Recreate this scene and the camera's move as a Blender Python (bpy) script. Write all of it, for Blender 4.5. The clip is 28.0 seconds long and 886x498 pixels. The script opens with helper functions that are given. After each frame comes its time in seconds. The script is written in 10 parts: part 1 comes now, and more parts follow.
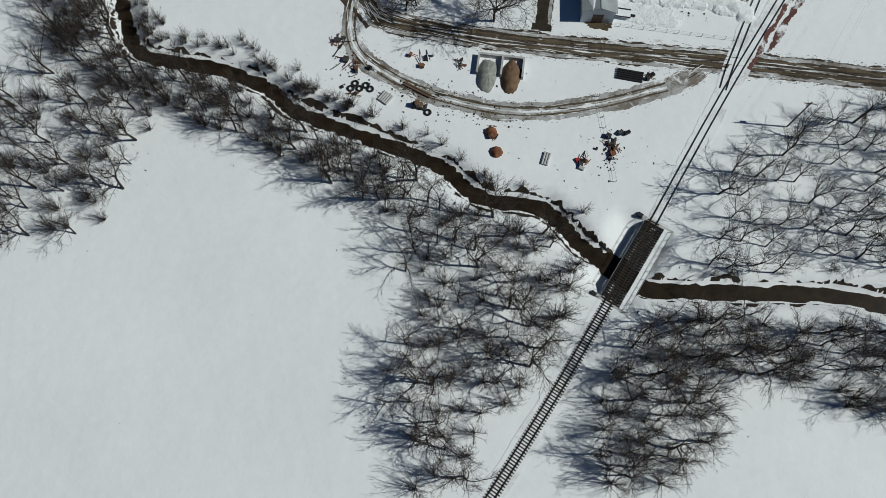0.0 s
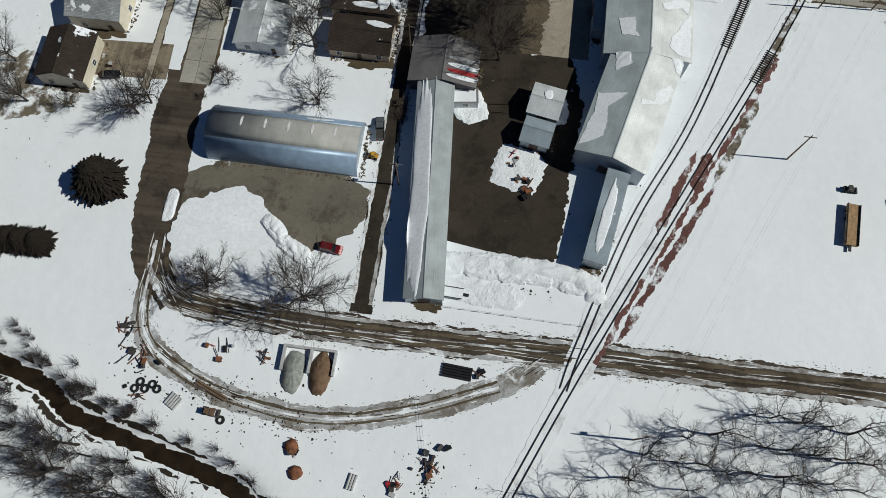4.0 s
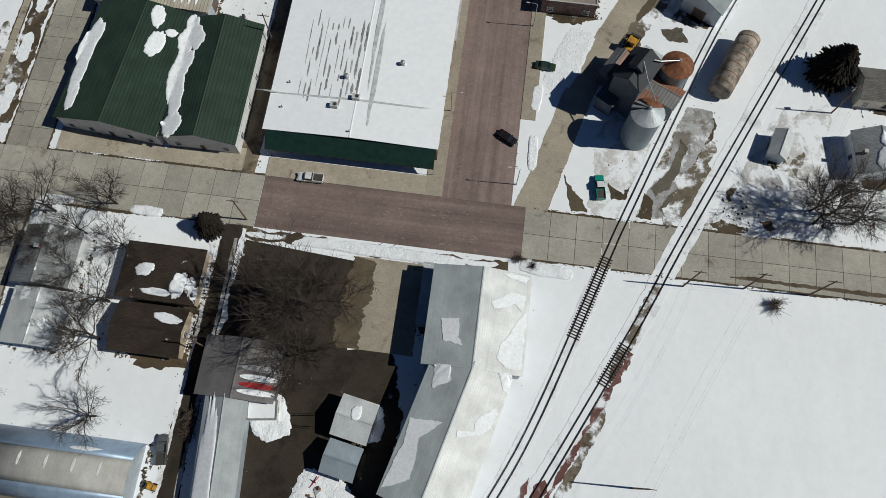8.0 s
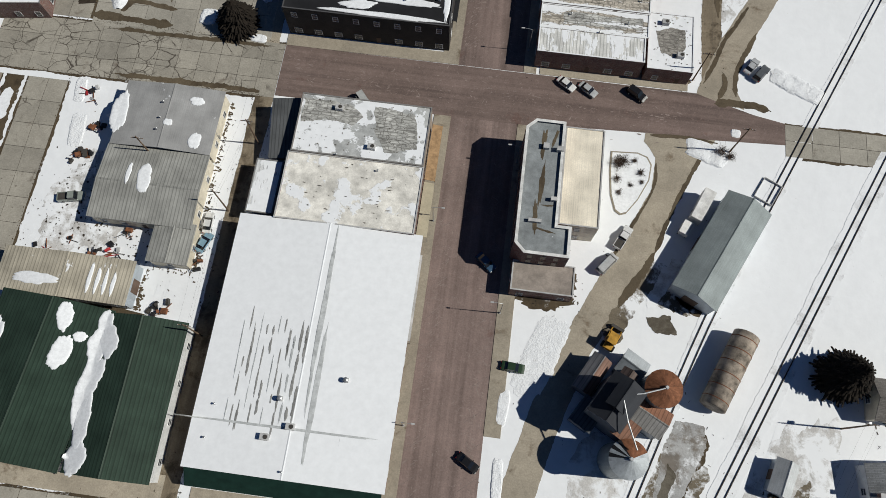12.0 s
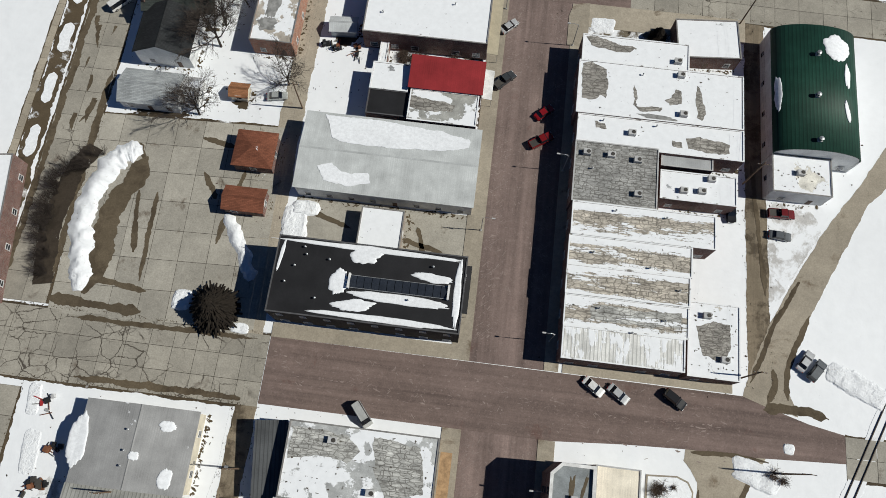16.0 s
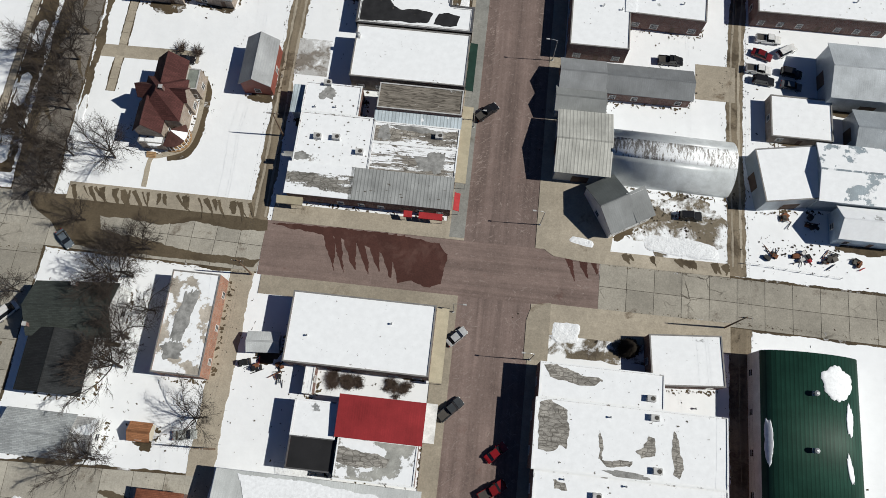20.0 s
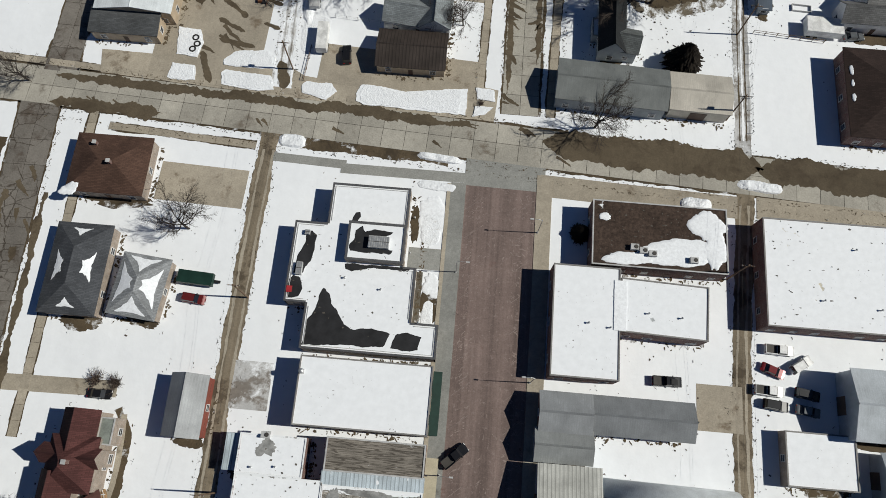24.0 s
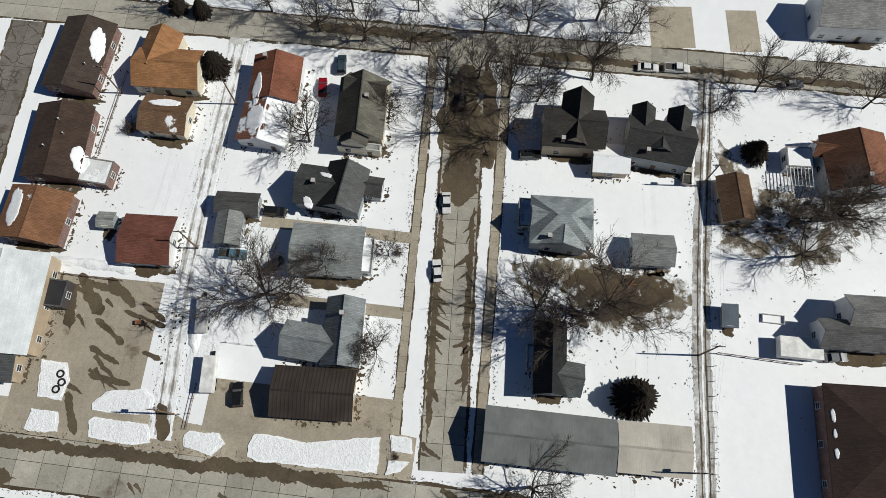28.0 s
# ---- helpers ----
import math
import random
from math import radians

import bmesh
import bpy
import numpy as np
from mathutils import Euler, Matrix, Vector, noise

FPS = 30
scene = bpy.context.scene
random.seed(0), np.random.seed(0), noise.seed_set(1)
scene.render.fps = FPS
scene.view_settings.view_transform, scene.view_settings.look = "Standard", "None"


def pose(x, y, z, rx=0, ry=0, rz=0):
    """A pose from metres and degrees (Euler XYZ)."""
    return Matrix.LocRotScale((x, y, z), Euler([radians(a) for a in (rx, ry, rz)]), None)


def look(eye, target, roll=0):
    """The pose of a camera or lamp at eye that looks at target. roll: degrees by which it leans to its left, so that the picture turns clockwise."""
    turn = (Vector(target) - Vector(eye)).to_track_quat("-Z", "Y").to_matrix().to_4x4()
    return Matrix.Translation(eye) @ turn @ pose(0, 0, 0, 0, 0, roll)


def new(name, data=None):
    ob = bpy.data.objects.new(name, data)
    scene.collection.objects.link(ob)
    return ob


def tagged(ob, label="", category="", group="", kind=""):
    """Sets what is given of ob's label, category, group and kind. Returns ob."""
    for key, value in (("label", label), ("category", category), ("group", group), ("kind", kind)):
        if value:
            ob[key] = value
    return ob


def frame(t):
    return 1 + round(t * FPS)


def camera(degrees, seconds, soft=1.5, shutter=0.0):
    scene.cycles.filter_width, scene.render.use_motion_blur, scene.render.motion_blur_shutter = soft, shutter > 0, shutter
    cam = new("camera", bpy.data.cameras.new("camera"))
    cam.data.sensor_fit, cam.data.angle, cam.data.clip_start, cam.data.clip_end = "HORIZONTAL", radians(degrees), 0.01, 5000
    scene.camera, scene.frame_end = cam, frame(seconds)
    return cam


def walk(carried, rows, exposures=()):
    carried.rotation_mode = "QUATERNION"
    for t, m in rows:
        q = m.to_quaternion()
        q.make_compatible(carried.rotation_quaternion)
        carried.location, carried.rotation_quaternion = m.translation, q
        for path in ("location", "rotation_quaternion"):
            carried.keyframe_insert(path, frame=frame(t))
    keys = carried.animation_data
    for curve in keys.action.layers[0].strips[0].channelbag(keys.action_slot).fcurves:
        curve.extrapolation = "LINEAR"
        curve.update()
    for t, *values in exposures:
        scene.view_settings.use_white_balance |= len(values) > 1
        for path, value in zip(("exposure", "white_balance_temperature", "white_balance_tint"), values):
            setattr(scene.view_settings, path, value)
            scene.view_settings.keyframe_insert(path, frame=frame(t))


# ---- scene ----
PATH = [
    (0, -6.13, 40.8, 140.7, 7.032, -72.832, 0.351),
    (1, 3.78, 59.47, 140.86, 7.173, -72.639, 0.548),
    (1.5, 5.42, 68.7, 141.02, 7.234, -72.485, 0.572),
    (2, 5.99, 78.07, 140.96, 7.255, -72.385, 0.486),
    (3, 12.65, 95.07, 140.3, 7.329, -71.946, 0.291),
    (3.5, 18.43, 102.88, 139.96, 7.31, -71.89, 0.248),
    (5.5, 44.58, 137.23, 139.55, 7.522, -72.319, 0.162),
    (6, 47.86, 146.81, 139.56, 7.661, -72.282, 0.06),
    (7, 50.31, 165.38, 139.64, 7.796, -72.005, -0.131),
    (8, 55.89, 184.09, 139.3, 7.416, -71.873, 0.047),
    (9, 61.43, 203.29, 139.61, 6.761, -71.907, 0.709),
    (10, 61.17, 222.03, 139.73, 6.292, -71.927, 1.258),
    (11, 58.69, 239.17, 139.82, 6.695, -71.627, 0.91),
    (11.5, 57.39, 246.09, 139.77, 6.885, -71.663, 0.714),
    (13.5, 51.07, 278.63, 140.5, 6.883, -72.479, 0.41),
    (14, 49.36, 287.41, 140.54, 6.821, -72.523, 0.426),
    (15, 46.86, 305.1, 140.66, 6.699, -72.562, 0.435),
    (16, 44.92, 323.26, 140.75, 6.343, -72.682, 0.759),
    (17, 44.61, 341.55, 140.76, 5.833, -72.673, 1.072),
    (17.5, 45.02, 350.76, 140.62, 5.839, -72.644, 0.985),
    (18, 45.69, 360.12, 140.46, 5.999, -72.652, 0.787),
    (19, 47.21, 379.92, 140.76, 6.326, -73.056, 0.254),
    (20, 48.75, 399.29, 140.3, 6.471, -73.271, -0.104),
    (21, 49.3, 417.84, 139.7, 6.329, -73.232, -0.177),
    (21.5, 48.93, 426.91, 139.39, 6.137, -73.209, -0.126),
    (23.5, 47, 463.84, 138.68, 4.664, -73.2, 0.495),
    (24, 47.74, 472.84, 138.62, 4.448, -73.129, 0.502),
    (25, 50.84, 491.1, 138.17, 4.291, -72.928, 0.402),
    (26, 55.07, 509.96, 137.28, 4.07, -72.767, 0.309),
    (27, 58.54, 528.8, 136.66, 3.944, -72.505, 0.154),
    (28, 59.17, 547.42, 136.05, 4.008, -72.39, -0.213),
]


def carried_pose(x, y, z, yaw, pitch, roll):
    return pose(x, y, z, 0, 0, yaw) @ pose(0, 0, 0, 90 + pitch, 0, 0) @ pose(0, 0, 0, 0, 0, roll)


cam = camera(65.0, 28.0, soft=0.5)
walk(cam, [(t, carried_pose(x, y, z, yaw, pitch, roll)) for t, x, y, z, yaw, pitch, roll in PATH],
     exposures=[(0, -0.71, 6300, 2), (1, -0.68, 6300, 2), (3, -0.58, 6350, 3), (6, -0.57, 6420, 4), (9, -0.47, 6480, 6), (11, -0.37, 6540, 7), (14, -0.4, 6560, 7), (17, -0.2, 6520, 6), (19, -0.2, 6540, 7), (21, -0.2, 6560, 7), (25, -0.33, 6560, 6), (27, -0.27, 6540, 6), (28, -0.24, 6560, 6)])

# ---- light ----
SUN_EL, SUN_AZ = radians(44), radians(2)
world = bpy.data.worlds.new("world")
scene.world = world
world.use_nodes = True
wn = world.node_tree.nodes
sky = wn.new("ShaderNodeTexSky")
sky.sky_type = "NISHITA"
sky.sun_disc = False
sky.sun_elevation = SUN_EL
sky.ozone_density, sky.dust_density = 6.0, 0.3
sky.sun_rotation = radians(90) - SUN_AZ
tint = wn.new("ShaderNodeMix")
tint.data_type, tint.blend_type = "RGBA", "MULTIPLY"
tint.inputs[0].default_value, tint.inputs[7].default_value = 1.0, (0.78, 0.97, 1.22, 1.0)
world.node_tree.links.new(sky.outputs[0], tint.inputs[6])
world.node_tree.links.new(tint.outputs[2], wn["Background"].inputs[0])
wn["Background"].inputs[1].default_value = 0.027
sun = new("sun", bpy.data.lights.new("sun", "SUN"))
sun.data.energy, sun.data.angle, sun.data.color = 5.0, radians(0.53), (1.0, 0.965, 0.9)
to_sun = Vector((math.cos(SUN_EL) * math.cos(SUN_AZ), math.cos(SUN_EL) * math.sin(SUN_AZ), math.sin(SUN_EL)))
sun.matrix_world = look(to_sun * 300 + Vector((50, 300, 0)), (50, 300, 0))


# ---- materials ----
class Graph:
    """Short hand for a node material."""

    def __init__(self, name):
        self.mat = bpy.data.materials.new(name)
        self.mat.use_nodes = True
        self.t = self.mat.node_tree
        self.bsdf = self.t.nodes["Principled BSDF"]

    def node(self, kind, **inputs):
        n = self.t.nodes.new("ShaderNode" + kind)
        for k, v in inputs.items():
            self.put(n.inputs[k.replace("_", " ")], v)
        return n

    def put(self, socket, v):
        if isinstance(v, bpy.types.NodeSocket):
            self.t.links.new(v, socket)
        else:
            socket.default_value = v

    def coords(self, scale=(1, 1, 1), random=False):
        tc = self.node("TexCoord")
        out = tc.outputs["Object"]
        m = self.node("Mapping", Vector=out)
        m.inputs["Scale"].default_value = scale
        if random:
            oi = self.node("ObjectInfo")
            mul = self.math("MULTIPLY", oi.outputs["Random"], 97.0)
            cx = self.node("CombineXYZ", X=mul, Y=mul, Z=mul)
            self.put(m.inputs["Location"], cx.outputs[0])
        return m.outputs[0]

    def noise(self, scale, detail=4.0, rough=0.6, vec=None, distort=0.0):
        n = self.node("TexNoise", Scale=scale, Detail=detail, Roughness=rough, Distortion=distort)
        self.put(n.inputs["Vector"], vec if vec is not None else self.coords())
        return n.outputs["Fac"]

    def math(self, op, a, b=0.0, c=0.0, clamp=False):
        n = self.t.nodes.new("ShaderNodeMath")
        n.operation, n.use_clamp = op, clamp
        for s, v in zip(n.inputs, (a, b, c)):
            self.put(s, v)
        return n.outputs[0]

    def ramp(self, v, lo, hi, a=0.0, b=1.0):
        n = self.node("MapRange", Value=v)
        n.clamp = True
        for k, x in (("From Min", lo), ("From Max", hi), ("To Min", a), ("To Max", b)):
            self.put(n.inputs[k], x)
        return n.outputs[0]

    def mix(self, f, a, b, mode="MIX"):
        n = self.t.nodes.new("ShaderNodeMix")
        n.data_type, n.blend_type = "RGBA", mode
        self.put(n.inputs[0], f)
        for s, v in ((n.inputs[6], a), (n.inputs[7], b)):
            self.put(s, (*v, 1.0) if isinstance(v, tuple) and len(v) == 3 else v)
        return n.outputs[2]

    def vary(self, colour, f, low=0.7, high=1.25):
        """colour times a factor that follows f."""
        k = self.ramp(f, 0.3, 0.7, low, high)
        c = self.node("CombineColor", Red=k, Green=k, Blue=k).outputs[0]
        return self.mix(1.0, colour, c, "MULTIPLY")

    def bump(self, h, strength=0.3, dist=0.05):
        b = self.node("Bump", Strength=strength, Distance=dist, Height=h)
        self.put(self.bsdf.inputs["Normal"], b.outputs[0])

    def done(self, colour, rough=0.8, metal=0.0, spec=0.5):
        b = self.bsdf
        self.put(b.inputs["Base Color"], (*colour, 1.0) if isinstance(colour, tuple) and len(colour) == 3 else colour)
        self.put(b.inputs["Roughness"], rough)
        self.put(b.inputs["Metallic"], metal)
        self.put(b.inputs["Specular IOR Level"], spec)
        return self.mat


def plain(name, colour, rough=0.75, metal=0.0, s1=0.6, s2=9.0, low=0.75, high=1.2, bump=0.15, spec=0.25):
    """A surface that varies at two scales."""
    g = Graph(name)
    v = g.coords(random=True)
    c = g.vary(colour if not isinstance(colour, tuple) else (*colour, 1.0), g.noise(s1, 3, vec=v), low, high)
    fine = g.noise(s2, 3, 0.7, vec=v)
    c = g.vary(c, fine, 0.88, 1.1)
    g.bump(fine, bump, 0.02)
    return g.done(c, rough, metal, spec)


SNOW = (0.83, 0.85, 0.88)
MATS = {}


def old_snow():
    """Ploughed snow: clean lumps with grit and brown slush in the hollows."""
    g = Graph("old_snow")
    v = g.node("NewGeometry").outputs["Position"]
    c = g.vary((*SNOW, 1.0), g.noise(0.9, 4, 0.6, vec=v), 0.93, 1.03)
    c = g.mix(g.ramp(g.noise(1.3, 7, 0.75, vec=v), 0.6, 0.72, 0.0, 0.75), c, (0.27, 0.22, 0.17))
    g.bump(g.noise(2.2, 5, 0.7, vec=v), 0.8, 0.25)
    return g.done(c, 0.75, 0.0, 0.25)


MATS["old_snow"] = old_snow()
MATS["snow"] = plain("snow", SNOW, 0.65, 0, 0.12, 1.6, 0.95, 1.03, 0.3, 0.3)


def roof_material(name, kind, rough=0.7, metal=0.0):
    """Roof covering in the object's own colour, with melting snow over as much of it as the object's alpha says."""
    g = Graph(name)
    oi = g.node("ObjectInfo")
    v = g.coords(random=True)
    raw = g.coords()
    base = oi.outputs["Color"]
    big = g.noise(0.22, 3, 0.55, vec=v)
    c = g.vary(base, big, 0.78, 1.2)
    fine = g.noise(5.0, 4, 0.75, vec=v)
    c = g.vary(c, fine, 0.85, 1.15)
    height = fine
    if kind in ("ribbed", "metal", "galv"):
        w = g.node("TexWave", Scale=0.42 if kind == "ribbed" else 0.7, Distortion=0.0)
        w.bands_direction = "X"
        g.put(w.inputs["Vector"], raw)
        rib = w.outputs["Fac"]
        low, high = (0.5, 0.75) if kind == "ribbed" else (0.92, 1.04)
        c = g.mix(g.ramp(rib, 0.75, 0.98), c, g.vary(base, big, low, high))
        streak = g.noise(1.0, 3, 0.6, vec=g.coords((2.2, 0.12, 1), random=True))
        c = g.vary(c, streak, *((0.85, 1.12) if kind == "ribbed" else (0.94, 1.05)))
        height = rib
    if kind == "shingle":
        b = g.node("TexBrick", Scale=1.0, Mortar_Size=0.03, Brick_Width=0.9, Row_Height=0.3)
        g.put(b.inputs["Vector"], raw)
        for k, x in (("Color1", 0.75), ("Color2", 1.2), ("Mortar", 0.55)):
            b.inputs[k].default_value = (x, x, x, 1)
        c = g.mix(0.8, c, b.outputs["Color"], "MULTIPLY")
    net = None
    if kind in ("cracked", "boards", "seamed"):
        cell = g.node("TexVoronoi", Scale=1.0, Vector=g.coords((0.2, 3.2, 0.0) if kind == "boards" else (0.6, 1.5, 0.0), random=True))
        cell.feature = "DISTANCE_TO_EDGE"
        net = g.ramp(g.math("ADD", cell.outputs["Distance"], g.math("MULTIPLY", g.math("SUBTRACT", fine, 0.5), 0.1)), 0.03, 0.1, 1.0, 0.0)
        c = g.vary(c, g.noise(0.8, 4, 0.7, vec=g.coords((0.3, 2.2, 1), random=True)), 0.6, 1.35)
        if kind != "boards":
            seam = g.node("TexBrick", Scale=1.0, Mortar_Size=0.07, Mortar_Smooth=0.4, Brick_Width=1.7, Row_Height=0.85)
            wob = g.node("TexNoise", Scale=1.1, Detail=3.0, Vector=v)
            bent = g.node("VectorMath", Vector=v)
            bent.operation = "MULTIPLY_ADD"
            g.put(bent.inputs[0], wob.outputs["Color"])
            bent.inputs[1].default_value = (0.5, 0.35, 0.0)
            g.put(bent.inputs[2], v)
            g.put(seam.inputs["Vector"], bent.outputs[0])
            net = g.math("MAXIMUM", g.math("MULTIPLY", net, 0.7), g.math("MULTIPLY", seam.outputs["Fac"], g.ramp(g.noise(0.5, 3, 0.6, vec=v), 0.4, 0.55)))
        c = g.mix(g.math("MULTIPLY", net, 0.75), c, (0.05, 0.042, 0.035))
    if kind == "gravel":
        c = g.vary(c, g.noise(1.4, 3, 0.8, vec=v), 0.6, 1.5)
    # snow that melts back from an uneven edge
    n1 = g.noise(0.17, 8, 0.6, vec=v)
    if kind == "ribbed":
        st = g.noise(0.7, 3, 0.6, vec=g.coords((1.6, 0.22, 1), random=True))
        n1 = g.math("ADD", g.math("MULTIPLY", n1, 0.65), g.math("MULTIPLY", st, 0.35))
    if kind in ("cracked", "boards", "seamed"):
        st = g.noise(0.5, 9, 0.72, vec=g.coords((0.14, 0.75, 1), random=True))
        n1 = g.math("ADD", st, g.math("MULTIPLY", net, 0.045))
    if kind == "frost":
        n1 = g.math("ADD", g.math("MULTIPLY", g.noise(0.9, 8, 0.8, vec=g.coords((2.6, 0.5, 0.5), random=True)), 0.7), g.math("MULTIPLY", g.noise(0.16, 3, 0.6, vec=v), 0.3))
    thr = g.ramp(oi.outputs["Alpha"], 0.0, 1.0, 0.24, 0.74)
    if kind == "cracked":
        across = g.node("SeparateXYZ", Vector=raw)
        wall = g.math("ABSOLUTE", g.math("ADD", across.outputs["Y"], 0.35), 0)
        thr = g.math("ADD", thr, g.ramp(wall, 1.3, 3.0, -0.07, 0.16))
    d = g.math("SUBTRACT", thr, n1)
    m = g.ramp(d, -0.012, 0.012)
    snow = g.vary((*SNOW, 1.0), g.noise(0.8, 3, vec=v), 0.95, 1.03)
    if kind in ("membrane", "cracked", "seamed", "gravel"):
        speck = g.math("MULTIPLY", g.ramp(g.noise(1.5, 4, 0.65, vec=v), 0.66, 0.7), g.ramp(g.noise(0.2, 2, vec=v), 0.45, 0.6))
        snow = g.mix(speck, snow, (0.1, 0.085, 0.07))
        c = g.vary(c, g.noise(0.6, 4, 0.7, vec=v), 0.75, 1.2)
    c = g.mix(m, c, snow)
    g.bump(g.math("ADD", g.math("MULTIPLY", m, 2.0), g.math("MULTIPLY", g.math("MULTIPLY", height, g.ramp(m, 0, 1, 1.0, 0.12)), 0.04 if kind in ("metal", "galv") else 0.3)), 0.35, 0.08)
    r = g.ramp(m, 0, 1, rough, 0.7)
    return g.done(c, r, g.math("MULTIPLY", g.math("SUBTRACT", 1.0, m), metal), 0.2)


for key, rough, metal in (("metal", 0.6, 0.04), ("ribbed", 0.55, 0.08), ("shingle", 0.9, 0.0), ("membrane", 0.8, 0.0),
                          ("tar", 0.6, 0.0), ("galv", 0.8, 0.02), ("cracked", 0.85, 0.0), ("seamed", 0.85, 0.0), ("gravel", 0.95, 0.0), ("boards", 0.9, 0.0), ("frost", 0.5, 0.1)):
    MATS["roof_" + key] = roof_material("roof_" + key, key, rough, metal)


def brick_material(name, a, b, mortar):
    g = Graph(name)
    n = g.node("TexBrick", Scale=1.0, Mortar_Size=0.012, Brick_Width=0.22, Row_Height=0.075)
    tc = g.coords()
    sep = g.node("SeparateXYZ", Vector=tc)
    xy = g.math("ADD", sep.outputs[0], sep.outputs[1])
    g.put(n.inputs["Vector"], g.node("CombineXYZ", X=xy, Y=sep.outputs[2]).outputs[0])
    for k, x in (("Color1", a), ("Color2", b), ("Mortar", mortar)):
        n.inputs[k].default_value = (*x, 1)
    c = g.vary(n.outputs["Color"], g.noise(0.7, 4), 0.7, 1.2)
    g.bump(n.outputs["Fac"], 0.4, 0.01)
    return g.done(c, 0.9)


MATS["brick_red"] = brick_material("brick_red", (0.17, 0.065, 0.05), (0.13, 0.05, 0.04), (0.25, 0.22, 0.2))
MATS["brick_orange"] = brick_material("brick_orange", (0.38, 0.15, 0.08), (0.3, 0.11, 0.06), (0.35, 0.3, 0.26))
MATS["brick_tan"] = brick_material("brick_tan", (0.32, 0.25, 0.2), (0.26, 0.2, 0.15), (0.36, 0.33, 0.3))
MATS["brick_black"] = brick_material("brick_black", (0.035, 0.03, 0.028), (0.025, 0.022, 0.02), (0.05, 0.045, 0.04))


def siding_material(name, colour, metal=0.0, pitch=2.5, axis="Z"):
    g = Graph(name)
    w = g.node("TexWave", Scale=pitch, Distortion=0.0)
    w.wave_profile, w.bands_direction = "SAW", axis
    g.put(w.inputs["Vector"], g.coords())
    c = g.vary((*colour, 1), g.noise(0.5, 4), 0.82, 1.1)
    c = g.vary(c, g.noise(6.0, 3), 0.9, 1.08)
    g.bump(w.outputs["Fac"], 0.5, 0.03)
    return g.done(c, 0.6 if not metal else 0.45, metal)


for key, c in (("white", (0.72, 0.73, 0.73)), ("cream", (0.66, 0.6, 0.48)), ("tan", (0.45, 0.36, 0.26)), ("grey", (0.3, 0.33, 0.35)),
               ("dark", (0.07, 0.06, 0.06)), ("blue", (0.4, 0.5, 0.6)), ("red", (0.25, 0.07, 0.05))):
    MATS["siding_" + key] = siding_material("siding_" + key, c)
MATS["metal"] = siding_material("steel_sheet", (0.42, 0.47, 0.52), 0.3, 1.4, "X")
MATS["metal_tan"] = siding_material("steel_sheet_tan", (0.5, 0.46, 0.39), 0.2, 1.4, "X")
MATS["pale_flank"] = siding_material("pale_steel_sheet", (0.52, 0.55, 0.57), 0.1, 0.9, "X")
# smooth hut flanks: reflected sky blue is put into the base colour
MATS["flank_sheet"] = siding_material("sky_tinted_smooth_steel", (0.27, 0.36, 0.48), 0.25, 0.5, "X")
MATS["glass"] = plain("window_glass", (0.03, 0.035, 0.045), 0.08, 0, 0.5, 4, 0.8, 1.2, 0.02, 0.8)
MATS["trim"] = plain("white_trim", (0.7, 0.7, 0.69), 0.55)
MATS["dark_trim"] = plain("dark_trim", (0.06, 0.055, 0.05), 0.6)
MATS["coping"] = plain("coping", (0.45, 0.45, 0.45), 0.6)
MATS["coping_mid"] = plain("grey_coping", (0.21, 0.205, 0.2), 0.6)
MATS["coping_dark"] = plain("dark_coping", (0.09, 0.09, 0.095), 0.6)


def snowy_coping():
    """A wall cap with snow left along most of it."""
    g = Graph("snowy_coping")
    v = g.coords(random=True)
    c = g.mix(g.ramp(g.noise(0.35, 5, 0.7, vec=v), 0.36, 0.42), (0.2, 0.19, 0.18), (0.8, 0.82, 0.84))
    return g.done(c, 0.75)


MATS["coping_snowy"] = snowy_coping()
MATS["door"] = plain("door_paint", (0.12, 0.08, 0.06), 0.6)
MATS["galvanised"] = plain("galvanised", (0.45, 0.46, 0.47), 0.4, 0.6)
MATS["wood_pole"] = plain("wood_pole", (0.16, 0.11, 0.075), 0.9)
MATS["bark"] = plain("bark", (0.04, 0.032, 0.027), 0.95, 0, 1.5, 14, 0.7, 1.3, 0.4)
MATS["twig"] = plain("twig", (0.05, 0.04, 0.034), 0.95)
MATS["rust"] = plain("rust", (0.2, 0.085, 0.045), 0.85, 0.1, 0.8, 10, 0.55, 1.4)
MATS["black"] = plain("black_paint", (0.02, 0.02, 0.022), 0.5)
MATS["rubber"] = plain("rubber", (0.018, 0.018, 0.018), 0.85)
MATS["needles"] = plain("needles", (0.017, 0.013, 0.0095), 0.9, 0, 1.2, 9, 0.6, 1.4, 0.5)
MATS["scrub"] = plain("dry_scrub", (0.085, 0.062, 0.05), 0.95, 0, 0.7, 8, 0.6, 1.4)
MATS["red_awning"] = plain("red_awning", (0.38, 0.03, 0.035), 0.7)
MATS["green_awning"] = plain("green_sheet", (0.012, 0.035, 0.027), 0.5)
MATS["faded_line"] = plain("faded_line", (0.225, 0.18, 0.165), 0.9, 0, 1.0, 6, 0.6, 1.3)
MATS["planks"] = plain("planks", (0.34, 0.22, 0.12), 0.85, 0, 1.2, 12, 0.7, 1.3)


